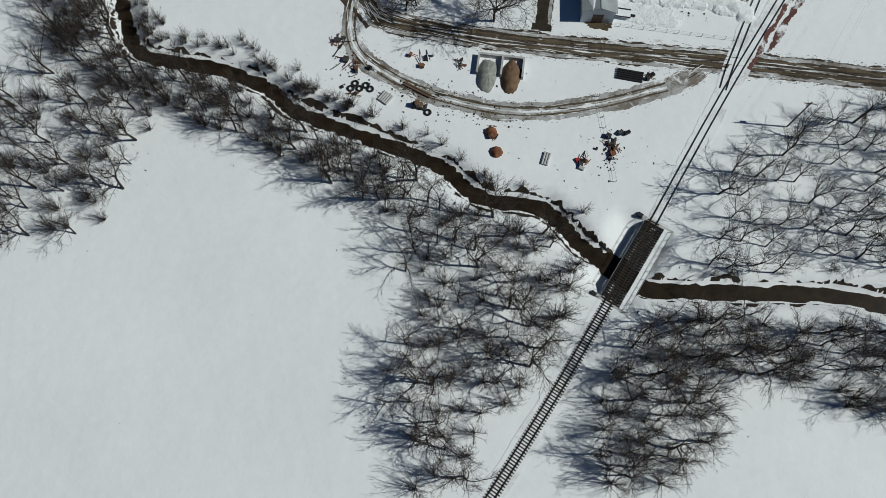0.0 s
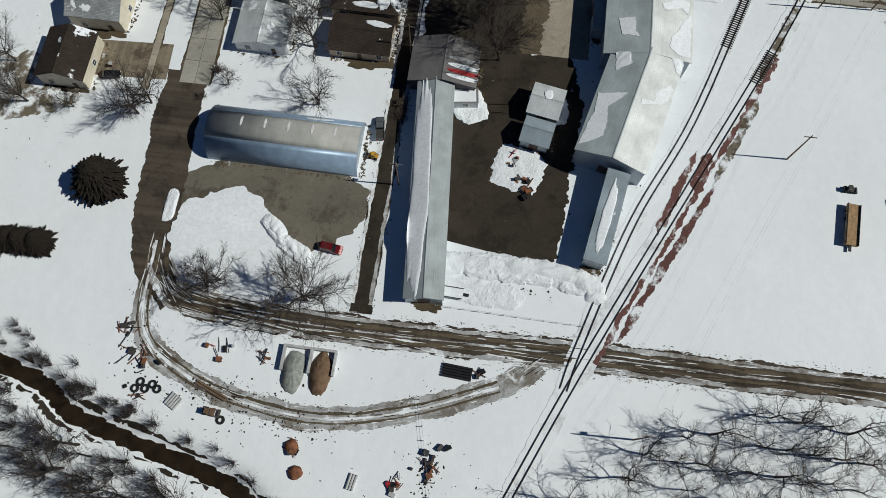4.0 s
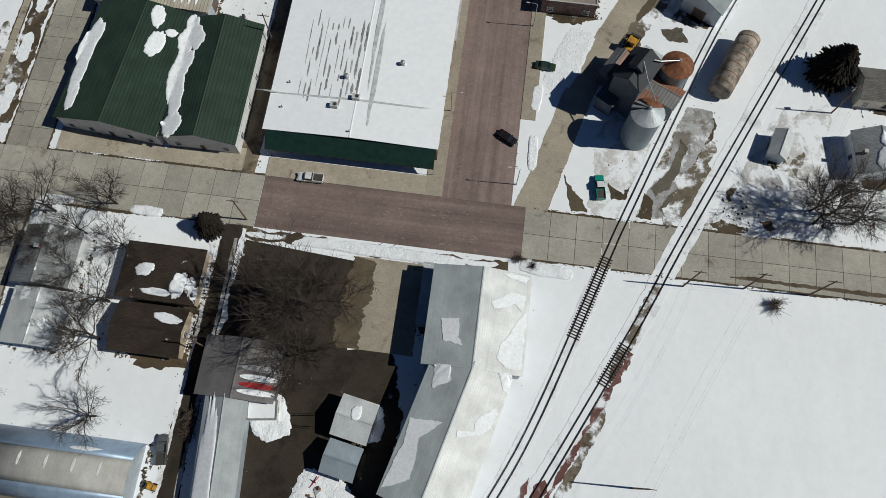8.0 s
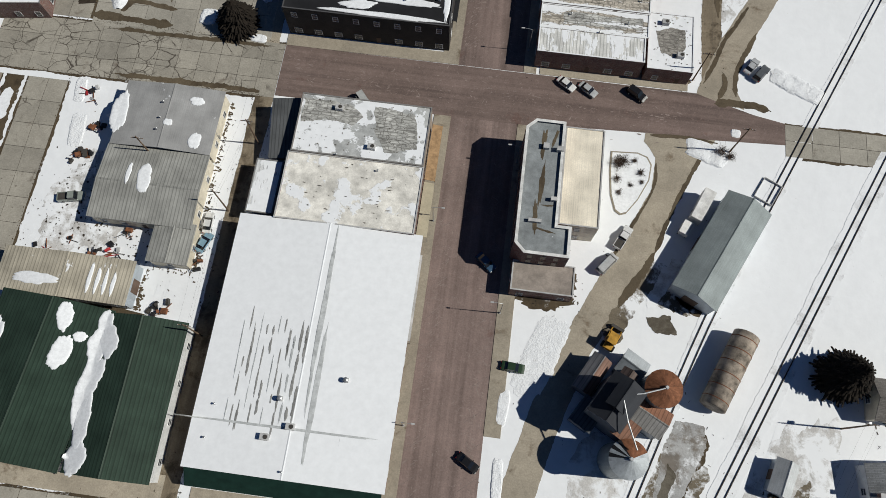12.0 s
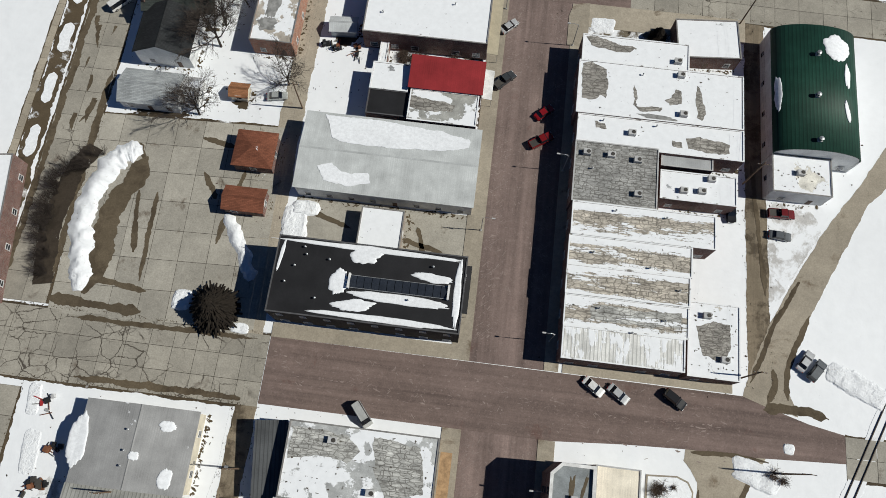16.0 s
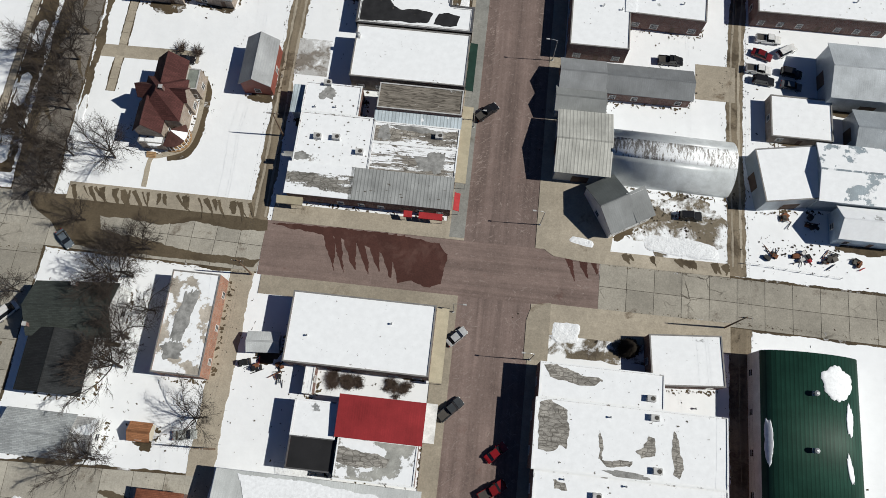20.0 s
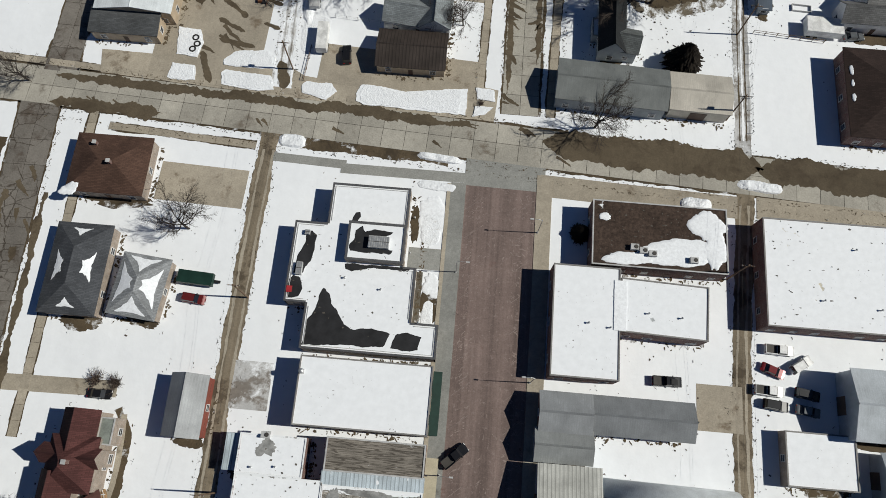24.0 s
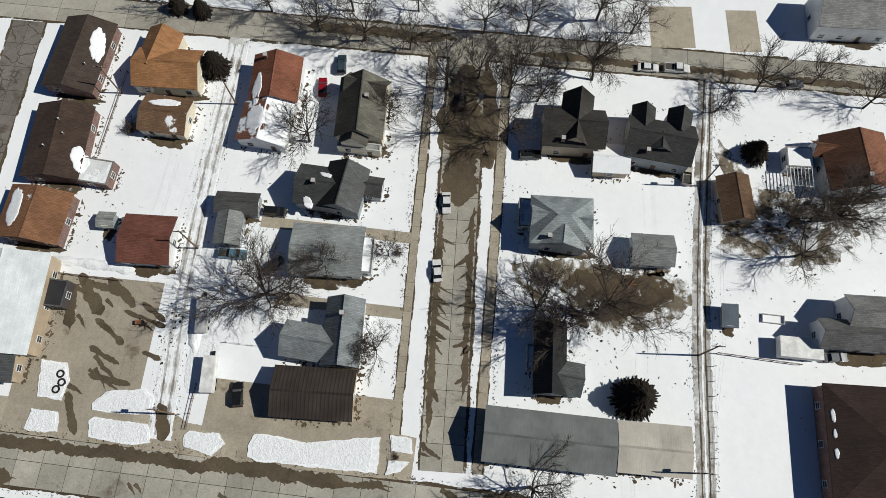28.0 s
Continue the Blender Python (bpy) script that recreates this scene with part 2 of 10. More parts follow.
def ground_material():
    """Clean snow with faint waves and a few dark crumbs."""
    g = Graph("ground_snow")
    v = g.coords()
    c = g.vary((*SNOW, 1), g.noise(0.03, 4, vec=v), 0.95, 1.02)
    c = g.vary(c, g.noise(0.5, 5, 0.65, vec=v), 0.97, 1.02)
    speck = g.noise(2.3, 3, 0.5, vec=v)
    c = g.mix(g.ramp(speck, 0.75, 0.78), c, (0.3, 0.26, 0.22))
    g.bump(g.math("ADD", g.noise(0.12, 5, 0.55, vec=v), g.math("MULTIPLY", g.noise(2.0, 4, 0.6, vec=v), 0.04)), 0.4, 0.5)
    return g.done(c, 0.7)


def paving_material(name, colour, dark, wet=0.58, cracks=0.0, ruts=0.0, snow=0.0, rand=0.12, flecks=None, gap=0.0):
    """Worn paving: tone by slab, damp or muddy stains, cracks, and slush."""
    g = Graph(name)
    geo = g.node("NewGeometry")
    v = geo.outputs["Position"]
    oi = g.node("ObjectInfo")
    c = g.vary((*colour, 1), g.noise(0.12, 4, 0.6, vec=v), 0.85, 1.13)
    c = g.vary(c, g.noise(3.0, 4, 0.75, vec=v), 0.82, 1.18)
    c = g.vary(c, g.noise(0.7, 6, 0.75, vec=v), 0.88, 1.12)
    k = g.ramp(oi.outputs["Random"], 0, 1, 1 - rand, 1 + rand)
    c = g.mix(1.0, c, g.node("CombineColor", Red=k, Green=k, Blue=k).outputs[0], "MULTIPLY")
    st = g.noise(0.14, 10, 0.72, vec=v, distort=0.3)
    c = g.mix(g.ramp(st, wet, wet + 0.09, 0, 0.85), c, g.vary((*dark, 1), g.noise(0.8, 3, vec=v), 0.8, 1.2))
    if ruts:
        along = g.node("Mapping", Vector=v)
        along.inputs["Scale"].default_value = (1.0, 0.03, 1) if ruts > 0 else (0.03, 1.0, 1)
        c = g.vary(c, g.noise(0.45, 4, 0.65, vec=along.outputs[0]), 1 - abs(ruts), 1 + abs(ruts))
    if flecks:
        c = g.mix(g.ramp(g.noise(1.1, 6, 0.75, vec=v), 0.56, 0.66, 0, 0.7), c, flecks)
    if cracks:
        wob = g.node("TexNoise", Scale=0.9, Detail=4.0, Roughness=0.6, Vector=v)
        bent = g.node("VectorMath", Vector=v)
        bent.operation = "MULTIPLY_ADD"
        g.put(bent.inputs[0], wob.outputs["Color"])
        bent.inputs[1].default_value = (1.1, 1.1, 0.0)
        g.put(bent.inputs[2], v)
        for k, size in enumerate((cracks, cracks * 2.3)):
            flat = g.node("Mapping", Vector=bent.outputs[0])
            flat.inputs["Scale"].default_value = (1.0, 1.25, 0.0)
            cell = g.node("TexVoronoi", Scale=size, Vector=flat.outputs[0])
            cell.feature = "DISTANCE_TO_EDGE"
            line = g.ramp(cell.outputs["Distance"], 0.045 * size, 0.13 * size, 0.9 - 0.2 * k, 0.0)
            gone = g.ramp(g.noise(0.09 + 0.06 * k, 3, 0.6, vec=v), 0.42 + 0.12 * k + gap, 0.52 + 0.12 * k + gap)
            c = g.mix(g.math("MULTIPLY", line, gone), c, (0.055, 0.045, 0.036))
    if snow:
        sn = g.noise(0.2, 10, 0.7, vec=v, distort=0.3)
        c = g.mix(g.ramp(sn, snow - 0.03, snow + 0.07), c, SNOW)
    g.bump(g.noise(4.0, 4, 0.7, vec=v), 0.2, 0.02)
    return g.done(c, 0.9, 0.0, 0.2)


MATS["ground"] = ground_material()
MATS["concrete"] = paving_material("concrete_paving", (0.345, 0.325, 0.283), (0.13, 0.105, 0.08), 0.59, 0.0)
MATS["old_concrete"] = paving_material("cracked_concrete", (0.31, 0.29, 0.25), (0.12, 0.095, 0.075), 0.6, 0.2, gap=0.13)
MATS["broken_concrete"] = paving_material("broken_concrete", (0.31, 0.29, 0.25), (0.12, 0.095, 0.075), 0.6, 0.2)
MATS["brick_paving"] = paving_material("brick_paving", (0.195, 0.146, 0.132), (0.145, 0.088, 0.076), 0.62, 0.0, 0.34, flecks=(0.27, 0.215, 0.198))
MATS["brick_crossing"] = paving_material("brick_crossing", (0.18, 0.134, 0.12), (0.135, 0.078, 0.066), 0.6, 0.0, -0.3, flecks=(0.25, 0.19, 0.175))
MATS["soil"] = paving_material("thawed_soil", (0.09, 0.068, 0.043), (0.052, 0.04, 0.027), 0.5, 0, 0, 0.6)
# wet concrete, its colour lowered further to stand for street trees' shadow
MATS["dark_concrete"] = paving_material("wet_shaded_concrete", (0.17, 0.155, 0.138), (0.085, 0.068, 0.055), 0.52, 0.2)
MATS["grey_walk"] = paving_material("grey_walk", (0.25, 0.25, 0.235), (0.13, 0.125, 0.11), 0.62, 0.0)
MATS["dirt"] = paving_material("mud", (0.042, 0.033, 0.025), (0.024, 0.019, 0.014), 0.5, 0, 0, 0.68)
MATS["dirt_road"] = paving_material("frozen_mud_road", (0.068, 0.054, 0.042), (0.036, 0.027, 0.021), 0.5, 0, -0.4, 0.68)
MATS["slush"] = paving_material("packed_slush", (0.42, 0.42, 0.42), (0.16, 0.135, 0.11), 0.48, 0, 0, 0.57)
MATS["gravel"] = paving_material("gravel_lot", (0.14, 0.125, 0.1), (0.075, 0.063, 0.048), 0.52)
MATS["patchy"] = paving_material("patchy_ground", (0.16, 0.135, 0.1), (0.08, 0.065, 0.05), 0.52, 0, 0, 0.5)
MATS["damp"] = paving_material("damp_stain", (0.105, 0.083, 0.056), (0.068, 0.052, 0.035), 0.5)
MATS["damp_brick"] = paving_material("damp_brick", (0.068, 0.03, 0.025), (0.1, 0.052, 0.044), 0.54)
MATS["sidewalk"] = paving_material("sidewalk", (0.345, 0.305, 0.245), (0.15, 0.115, 0.08), 0.58, 0.0)
MATS["thin_snow"] = paving_material("thin_snow", (0.55, 0.54, 0.53), (0.22, 0.18, 0.14), 0.62, 0, 0, 0.47)
MATS["alley_paving"] = paving_material("alley_paving", (0.2, 0.165, 0.12), (0.075, 0.058, 0.04), 0.5, 0, 0.3, 0.72)
MATS["bed"] = paving_material("rail_bed", (0.74, 0.75, 0.77), (0.4, 0.36, 0.33), 0.64, 0, 0, 0.42)
MATS["ballast_red"] = paving_material("red_ballast", (0.13, 0.062, 0.055), (0.2, 0.12, 0.11), 0.55, 0, 0, 0.56)
MATS["ballast"] = paving_material("ballast", (0.6, 0.58, 0.56), (0.22, 0.12, 0.1), 0.58, 0, 0, 0.5)


def creek_material():
    g = Graph("creek_water")
    c = g.vary((0.02, 0.014, 0.009, 1), g.noise(0.4, 4), 0.6, 1.5)
    g.bump(g.noise(1.6, 3), 0.15, 0.05)
    return g.done(c, 0.35, 0.0, 0.12)


MATS["water"] = creek_material()


# ---- building blocks ----
def mesh_of(name, bm):
    me = bpy.data.meshes.new(name)
    bm.to_mesh(me)
    bm.free()
    return me


def part(name, bm, material, parent=None, label="", m=None, colour=None):
    """One mesh object, from a bmesh or from mesh data, under its thing."""
    me = bm if isinstance(bm, bpy.types.Mesh) else mesh_of(name, bm)
    if not me.materials:
        me.materials.append(MATS[material] if isinstance(material, str) else material)
    ob = new(name, me)
    if parent is not None:
        ob.parent = parent
    if m is not None:
        ob.matrix_basis = m
    if colour is not None:
        ob.color = colour
    if label:
        ob["label"] = label
    return ob


def base(name, label, category, x=0, y=0, rot=0, group="", z=0):
    ob = new(name)
    ob.matrix_basis = pose(x, y, z, 0, 0, rot)
    return tagged(ob, label, category, group)


def add_box(bm, x0, x1, y0, y1, z0, z1):
    v = [bm.verts.new((x, y, z)) for z in (z0, z1) for x, y in ((x0, y0), (x1, y0), (x1, y1), (x0, y1))]
    for f in ((3, 2, 1, 0), (4, 5, 6, 7), (0, 1, 5, 4), (1, 2, 6, 5), (2, 3, 7, 6), (3, 0, 4, 7)):
        bm.faces.new([v[i] for i in f])
    return bm


def box(x0, x1, y0, y1, z0, z1):
    return add_box(bmesh.new(), x0, x1, y0, y1, z0, z1)


def prism(profile, along, lo, hi, bm=None):
    """A closed profile of (across, z), drawn out along x or y from lo to hi."""
    bm = bm or bmesh.new()
    at = {"x": lambda s, a, z: (s, a, z), "y": lambda s, a, z: (a, s, z), "z": lambda s, a, z: (a, z, s)}[along]
    ends = [[bm.verts.new(at(s, a, z)) for a, z in profile] for s in (lo, hi)]
    n = len(profile)
    bm.faces.new(ends[0])
    bm.faces.new(ends[1][::-1])
    for i in range(n):
        bm.faces.new((ends[0][i], ends[0][(i + 1) % n], ends[1][(i + 1) % n], ends[1][i]))
    bmesh.ops.recalc_face_normals(bm, faces=bm.faces[:])
    return bm


def add_tube(bm, pts, radii, n=5, cap=True):
    rings = []
    for i, p in enumerate(pts):
        p = Vector(p)
        a = Vector(pts[min(i + 1, len(pts) - 1)]) - Vector(pts[max(i - 1, 0)])
        a.normalize()
        s = a.cross(Vector((0, 0, 1)) if abs(a.z) < 0.9 else Vector((1, 0, 0))).normalized()
        u = s.cross(a)
        rings.append([bm.verts.new(p + (s * math.cos(k * math.tau / n) + u * math.sin(k * math.tau / n)) * radii[i]) for k in range(n)])
    for a, b in zip(rings, rings[1:]):
        for k in range(n):
            bm.faces.new((a[k], a[(k + 1) % n], b[(k + 1) % n], b[k]))
    if cap:
        bm.faces.new(rings[0][::-1])
        bm.faces.new(rings[-1])
    return bm


def tube(pts, radii, n=5):
    return add_tube(bmesh.new(), pts, radii, n)


SHARED = {}


def shared(key, make, material):
    """Mesh data that alike pieces share."""
    if key not in SHARED:
        me = mesh_of(key[0] if isinstance(key, tuple) else key, make())
        me.materials.append(MATS[material])
        SHARED[key] = me
    return SHARED[key]


def window(parent, m, wide=1.1, high=1.4, trim="trim"):
    """A window in a wall: m puts its middle on the wall, y out of it."""
    fr = part("window", shared(("window", wide, high, trim), lambda: window_frame(wide, high), trim), None, parent, m=m)
    part("pane", shared(("pane", wide, high), lambda: box(-wide / 2, wide / 2, 0.0, 0.03, -high / 2, high / 2), "glass"), None, fr)


def window_frame(w, h):
    bm = bmesh.new()
    for x0, x1, z0, z1 in ((-w / 2 - 0.1, -w / 2, -h / 2, h / 2), (w / 2, w / 2 + 0.1, -h / 2, h / 2), (-w / 2 - 0.1, w / 2 + 0.1, h / 2, h / 2 + 0.12),
                           (-w / 2 - 0.16, w / 2 + 0.16, -h / 2 - 0.12, -h / 2), (-w / 2, w / 2, -0.03, 0.03)):
        add_box(bm, x0, x1, -0.02, 0.07, z0, z1)
    return bm


def door(parent, m, wide=1.0, high=2.05):
    part("door", shared(("door", wide, high), lambda: box(-wide / 2, wide / 2, -0.02, 0.06, 0, high), "door"), None, parent, m=m)


SIDES = {"s": (0, -1, 180), "e": (1, 0, -90), "w": (-1, 0, 90), "n": (0, 1, 0)}


def openings(parent, local, w, d, h, wall, sides, skip=()):
    """Doors and windows along the walls of a section."""
    metal = wall.startswith("metal")
    for side in sides:
        sx, sy, turn = SIDES[side]
        length, out = (w, d / 2) if sx == 0 else (d, w / 2)
        at = lambda s, z: local @ pose(sx * out + (s if sx == 0 else 0), sy * out + (s if sx else 0), z, 0, 0, turn)
        if metal:
            if length > 6:
                door(parent, at(0, 0), min(3.6, length / 3), min(3.0, h - 0.6))
            continue
        n = max(1, int(length / (4.2 if side == "s" else 6.5)))
        for k in range(n):
            s = (k + 0.5 - n / 2) * length / n
            if side == "s" and k == n // 2 and n > 1:
                door(parent, at(s, 0))
            else:
                window(parent, at(s, 1.55), 1.2 if h < 5.6 else 1.6)
            if h > 7.5:
                window(parent, at(s, h - 2.2), 1.1, 1.5)


def section(parent, kind, w, d, h, rise, roof, colour, snow, wall, local, sides):
    """One block of a building about its own middle: walls, then its roof."""
    # a colour pair tints the slopes apart, mostly to paint sun and shade in
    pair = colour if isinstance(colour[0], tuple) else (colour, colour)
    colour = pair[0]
    col = (*colour, snow)
    mat = "roof_" + roof
    t, o = 0.25, 0.35
    hw, hd = w / 2, d / 2
    if kind == "flat":
        top = {k: h for k in "snew"}
    if kind in ("bx", "by"):
        along = "x" if kind == "bx" else "y"
        half, lo = (hd, hw) if along == "x" else (hw, hd)
        steps = 18
        arc = [(math.cos(math.pi * i / steps), math.sin(math.pi * i / steps)) for i in range(steps + 1)]
        foot = h if h > 4 else 0.0
        top_z = h + rise
        outer = [(half * c, foot + (top_z - foot) * s) for c, s in arc]
        inner = [((half - 0.2) * c, foot + (top_z - foot - 0.2) * s) for c, s in reversed(arc)]
        # galv flanks carry the painted sky reflection; frost flanks are plain pale sheet
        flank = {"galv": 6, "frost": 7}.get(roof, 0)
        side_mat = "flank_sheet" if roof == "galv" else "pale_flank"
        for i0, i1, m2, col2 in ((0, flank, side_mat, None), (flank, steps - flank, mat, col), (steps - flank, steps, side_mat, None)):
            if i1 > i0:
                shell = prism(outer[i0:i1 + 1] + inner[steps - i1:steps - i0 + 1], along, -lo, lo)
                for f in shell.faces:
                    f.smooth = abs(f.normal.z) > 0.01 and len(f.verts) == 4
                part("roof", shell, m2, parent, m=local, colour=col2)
        gable = [((half - 0.25) * c, foot + (top_z - foot - 0.25) * s) for c, s in arc]
        if foot:
            gable = [(half - 0.25, 0.0)] + gable + [(-half + 0.25, 0.0)]
            for s in (-1, 1):
                a, b = sorted((s * (half - 0.25), s * half))
                part("wall", box(-lo, lo, a, b, 0, foot + 0.05) if along == "x" else box(a, b, -lo, lo, 0, foot + 0.05), wall, parent, m=local)
        for s in (-1, 1):
            a, b = sorted((s * (lo - 0.5), s * (lo - 0.3)))
            part("end_wall", prism(gable, along, a, b), wall, parent, m=local)
        if foot:
            openings(parent, local, w, d, h, wall, sides)
        return
    ridge = {"gx": "x", "gy": "y"}.get(kind)
    profile = lambda half: [(-half, 0), (half, 0), (half, h), (0, h + rise), (-half, h)]
    if ridge == "x":
        for s in (-1, 1):
            a, b = sorted((s * hd, s * (hd - t)))
            part("wall", box(-hw + t, hw - t, a, b, 0, h), wall, parent, m=local)
            a, b = sorted((s * hw, s * (hw - t)))
            part("gable_wall", prism(profile(hd), "x", a, b), wall, parent, m=local)
    elif ridge == "y":
        for s in (-1, 1):
            a, b = sorted((s * hw, s * (hw - t)))
            part("wall", box(a, b, -hd + t, hd - t, 0, h), wall, parent, m=local)
            a, b = sorted((s * hd, s * (hd - t)))
            part("gable_wall", prism(profile(hw), "y", a, b), wall, parent, m=local)
    else:
        for s in (-1, 1):
            a, b = sorted((s * hd, s * (hd - t)))
            part("wall", box(-hw, hw, a, b, 0, h), wall, parent, m=local)
            a, b = sorted((s * hw, s * (hw - t)))
            part("wall", box(a, b, -hd + t, hd - t, 0, h), wall, parent, m=local)
    if ridge:
        half, lo = (hd, hw) if ridge == "x" else (hw, hd)
        k = rise / half
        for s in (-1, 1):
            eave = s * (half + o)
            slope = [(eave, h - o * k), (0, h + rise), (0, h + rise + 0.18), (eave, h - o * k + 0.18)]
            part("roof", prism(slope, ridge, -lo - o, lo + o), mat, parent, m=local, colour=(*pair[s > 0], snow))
        cap = [(-0.22, h + rise - 0.22 * k + 0.19), (0.22, h + rise - 0.22 * k + 0.19), (0, h + rise + 0.26)]
        part("ridge_cap", prism(cap, ridge, -lo - o, lo + o), mat, parent, m=local, colour=(*[c * 0.9 for c in colour], snow))
    elif kind == "hip":
        r = max(0.2, abs(hw - hd))
        e = [(-hw - o, -hd - o), (hw + o, -hd - o), (hw + o, hd + o), (-hw - o, hd + o)]
        tops = [(-r, 0), (r, 0)] if hw > hd else [(0, -r), (0, r)]
        faces = ([(0, 1, 5, 4), (1, 2, 5), (2, 3, 4, 5), (3, 0, 4)] if hw > hd else [(0, 1, 4), (1, 2, 5, 4), (2, 3, 5), (3, 0, 4, 5)])
        for f in faces:
            bm = bmesh.new()
            pts = [(*e[i], h) if i < 4 else (*tops[i - 4], h + rise) for i in f]
            lows = [bm.verts.new((x, y, z - 0.02)) for x, y, z in pts]
            highs = [bm.verts.new((x, y, z + 0.16)) for x, y, z in pts]
            bm.faces.new(lows[::-1])
            bm.faces.new(highs)
            for i in range(len(pts)):
                j = (i + 1) % len(pts)
                bm.faces.new((lows[i], lows[j], highs[j], highs[i]))
            part("roof", bm, mat, parent, m=local, colour=col)
    elif kind == "shed":
        slope = [(-hd - o, h), (hd + o, h + rise), (hd + o, h + rise + 0.18), (-hd - o, h + 0.18)]
        part("roof", prism(slope, "x", -hw - o, hw + o), mat, parent, m=local, colour=col)
        wedge = [(-hd + t, h - 0.01), (hd, h - 0.01), (hd, h + rise - 0.02)]
        for s in (-1, 1):
            a, b = sorted((s * hw, s * (hw - t)))
            part("wall_top", prism(wedge, "x", a, b), wall, parent, m=local)
        part("wall_top", box(-hw + t, hw - t, hd - t, hd, h - 0.01, h + rise - 0.03), wall, parent, m=local)
    else:
        part("roof", box(-hw + t, hw - t, -hd + t, hd - t, h - 0.5, h - 0.12), mat, parent, m=local, colour=col)
        cap = "coping_snowy" if snow >= 0.45 and parent.name.startswith("shop_row") else "coping_mid" if snow >= 0.45 else "coping_dark" if roof == "tar" else "coping"
        for s in (-1, 1):
            a, b = sorted((s * (hd + 0.03), s * (hd - t)))
            part("coping", box(-hw - 0.03, hw + 0.03, a, b, h, h + 0.05), cap, parent, m=local)
            a, b = sorted((s * (hw + 0.03), s * (hw - t)))
            part("coping", box(a, b, -hd + t, hd - t, h, h + 0.05), cap, parent, m=local)
    openings(parent, local, w, d, h, wall, sides)


ROOFS = []


def building(name, label, category, wall, sections, sides="sew"):
    x, y = sections[0][1:3]
    thing = base(name, label, category, x, y)
    if category in ("house", "garage", "shed", "barn"):
        k, (cx, cy, w, d, rot) = len(ROOFS), sections[0][1:6]
        soil = part("bare_soil", blob(w * 0.44, 1.3 + (k % 3) * 0.4, -0.02, 0.02, k + 0.7, 60, 0.5), "soil")
        soil.matrix_basis = pose(cx, cy, 0, 0, 0, rot) @ pose(w * 0.1, -d / 2 - 0.3, 0)
        tagged(soil, "thawed brown soil along a house wall", "", "", "structure")
    for kind, cx, cy, w, d, rot, h, rise, roof, colour, snow in sections:
        ROOFS.append((kind, cx, cy, w, d, math.cos(math.radians(rot)), math.sin(math.radians(rot)), h, rise))
        section(thing, kind, w, d, h, rise, roof, colour, snow, wall, pose(cx - x, cy - y, 0, 0, 0, rot), sides)
    return thing


# ---- ground, roads and paths ----
def structure(name, bm, material, label=""):
    ob = part(name, bm, material)
    return tagged(ob, label, "", "", "structure")


def smooth_line(pts, steps=6):
    """A smooth line through the given points."""
    p = [Vector((*q, 0)) for q in pts]
    p = [p[0] * 2 - p[1]] + p + [p[-1] * 2 - p[-2]]
    out = []
    for i in range(1, len(p) - 2):
        a, b, c, d = p[i - 1:i + 3]
        for k in range(steps):
            t = k / steps
            out.append(0.5 * (2 * b + (c - a) * t + (2 * a - 5 * b + 4 * c - d) * t * t + (3 * b - a - 3 * c + d) * t ** 3))
    return out + [p[-2]]


def ragged_noise(s, seed):
    """Unevenness at three sizes along a line, s in metres."""
    return noise.noise((s * 0.13, seed, 3.1)) + 0.6 * noise.noise((s * 0.5, seed, 8.7)) + 0.4 * noise.noise((s * 1.7, seed, 5.3)) + 0.3 * noise.noise((s * 4.3, seed, 1.9))


def ribbon(pts, width, z0, z1, ragged=0.0, seed=0, steps=6, taper=False):
    """A strip along a smooth line, with an uneven edge if asked."""
    bm = bmesh.new()
    line = smooth_line(pts, steps)
    if ragged:
        fine = [line[0]]
        for a, b in zip(line, line[1:]):
            n = max(1, round((b - a).length / 0.45))
            fine += [a.lerp(b, (k + 1) / n) for k in range(n)]
        line = fine
    rows, s = [], 0.0
    for i, p in enumerate(line):
        if i:
            s += (p - line[i - 1]).length
        a = (line[min(i + 1, len(line) - 1)] - line[max(i - 1, 0)]).normalized()
        side = Vector((a.y, -a.x, 0))
        u = i / (len(line) - 1)
        f = min(1.0, 0.1 + u * 9, 0.1 + (1 - u) * 9) if taper is True else min(1.0, (1.02 - u) * 1.6) ** 0.8 if taper == "tail" else 1.0
        wl = max(0.04, width / 2 * f + ragged * ragged_noise(s, seed))
        wr = max(0.04, width / 2 * f + ragged * ragged_noise(s + 500, seed))
        rows.append([bm.verts.new(p + side * k + Vector((0, 0, z))) for k, z in ((-wl, z0), (-wl, z1), (wr, z1), (wr, z0))])
    for a, b in zip(rows, rows[1:]):
        for k in range(3):
            bm.faces.new((a[k], b[k], b[k + 1], a[k + 1]))
    bmesh.ops.recalc_face_normals(bm, faces=bm.faces[:])
    return bm


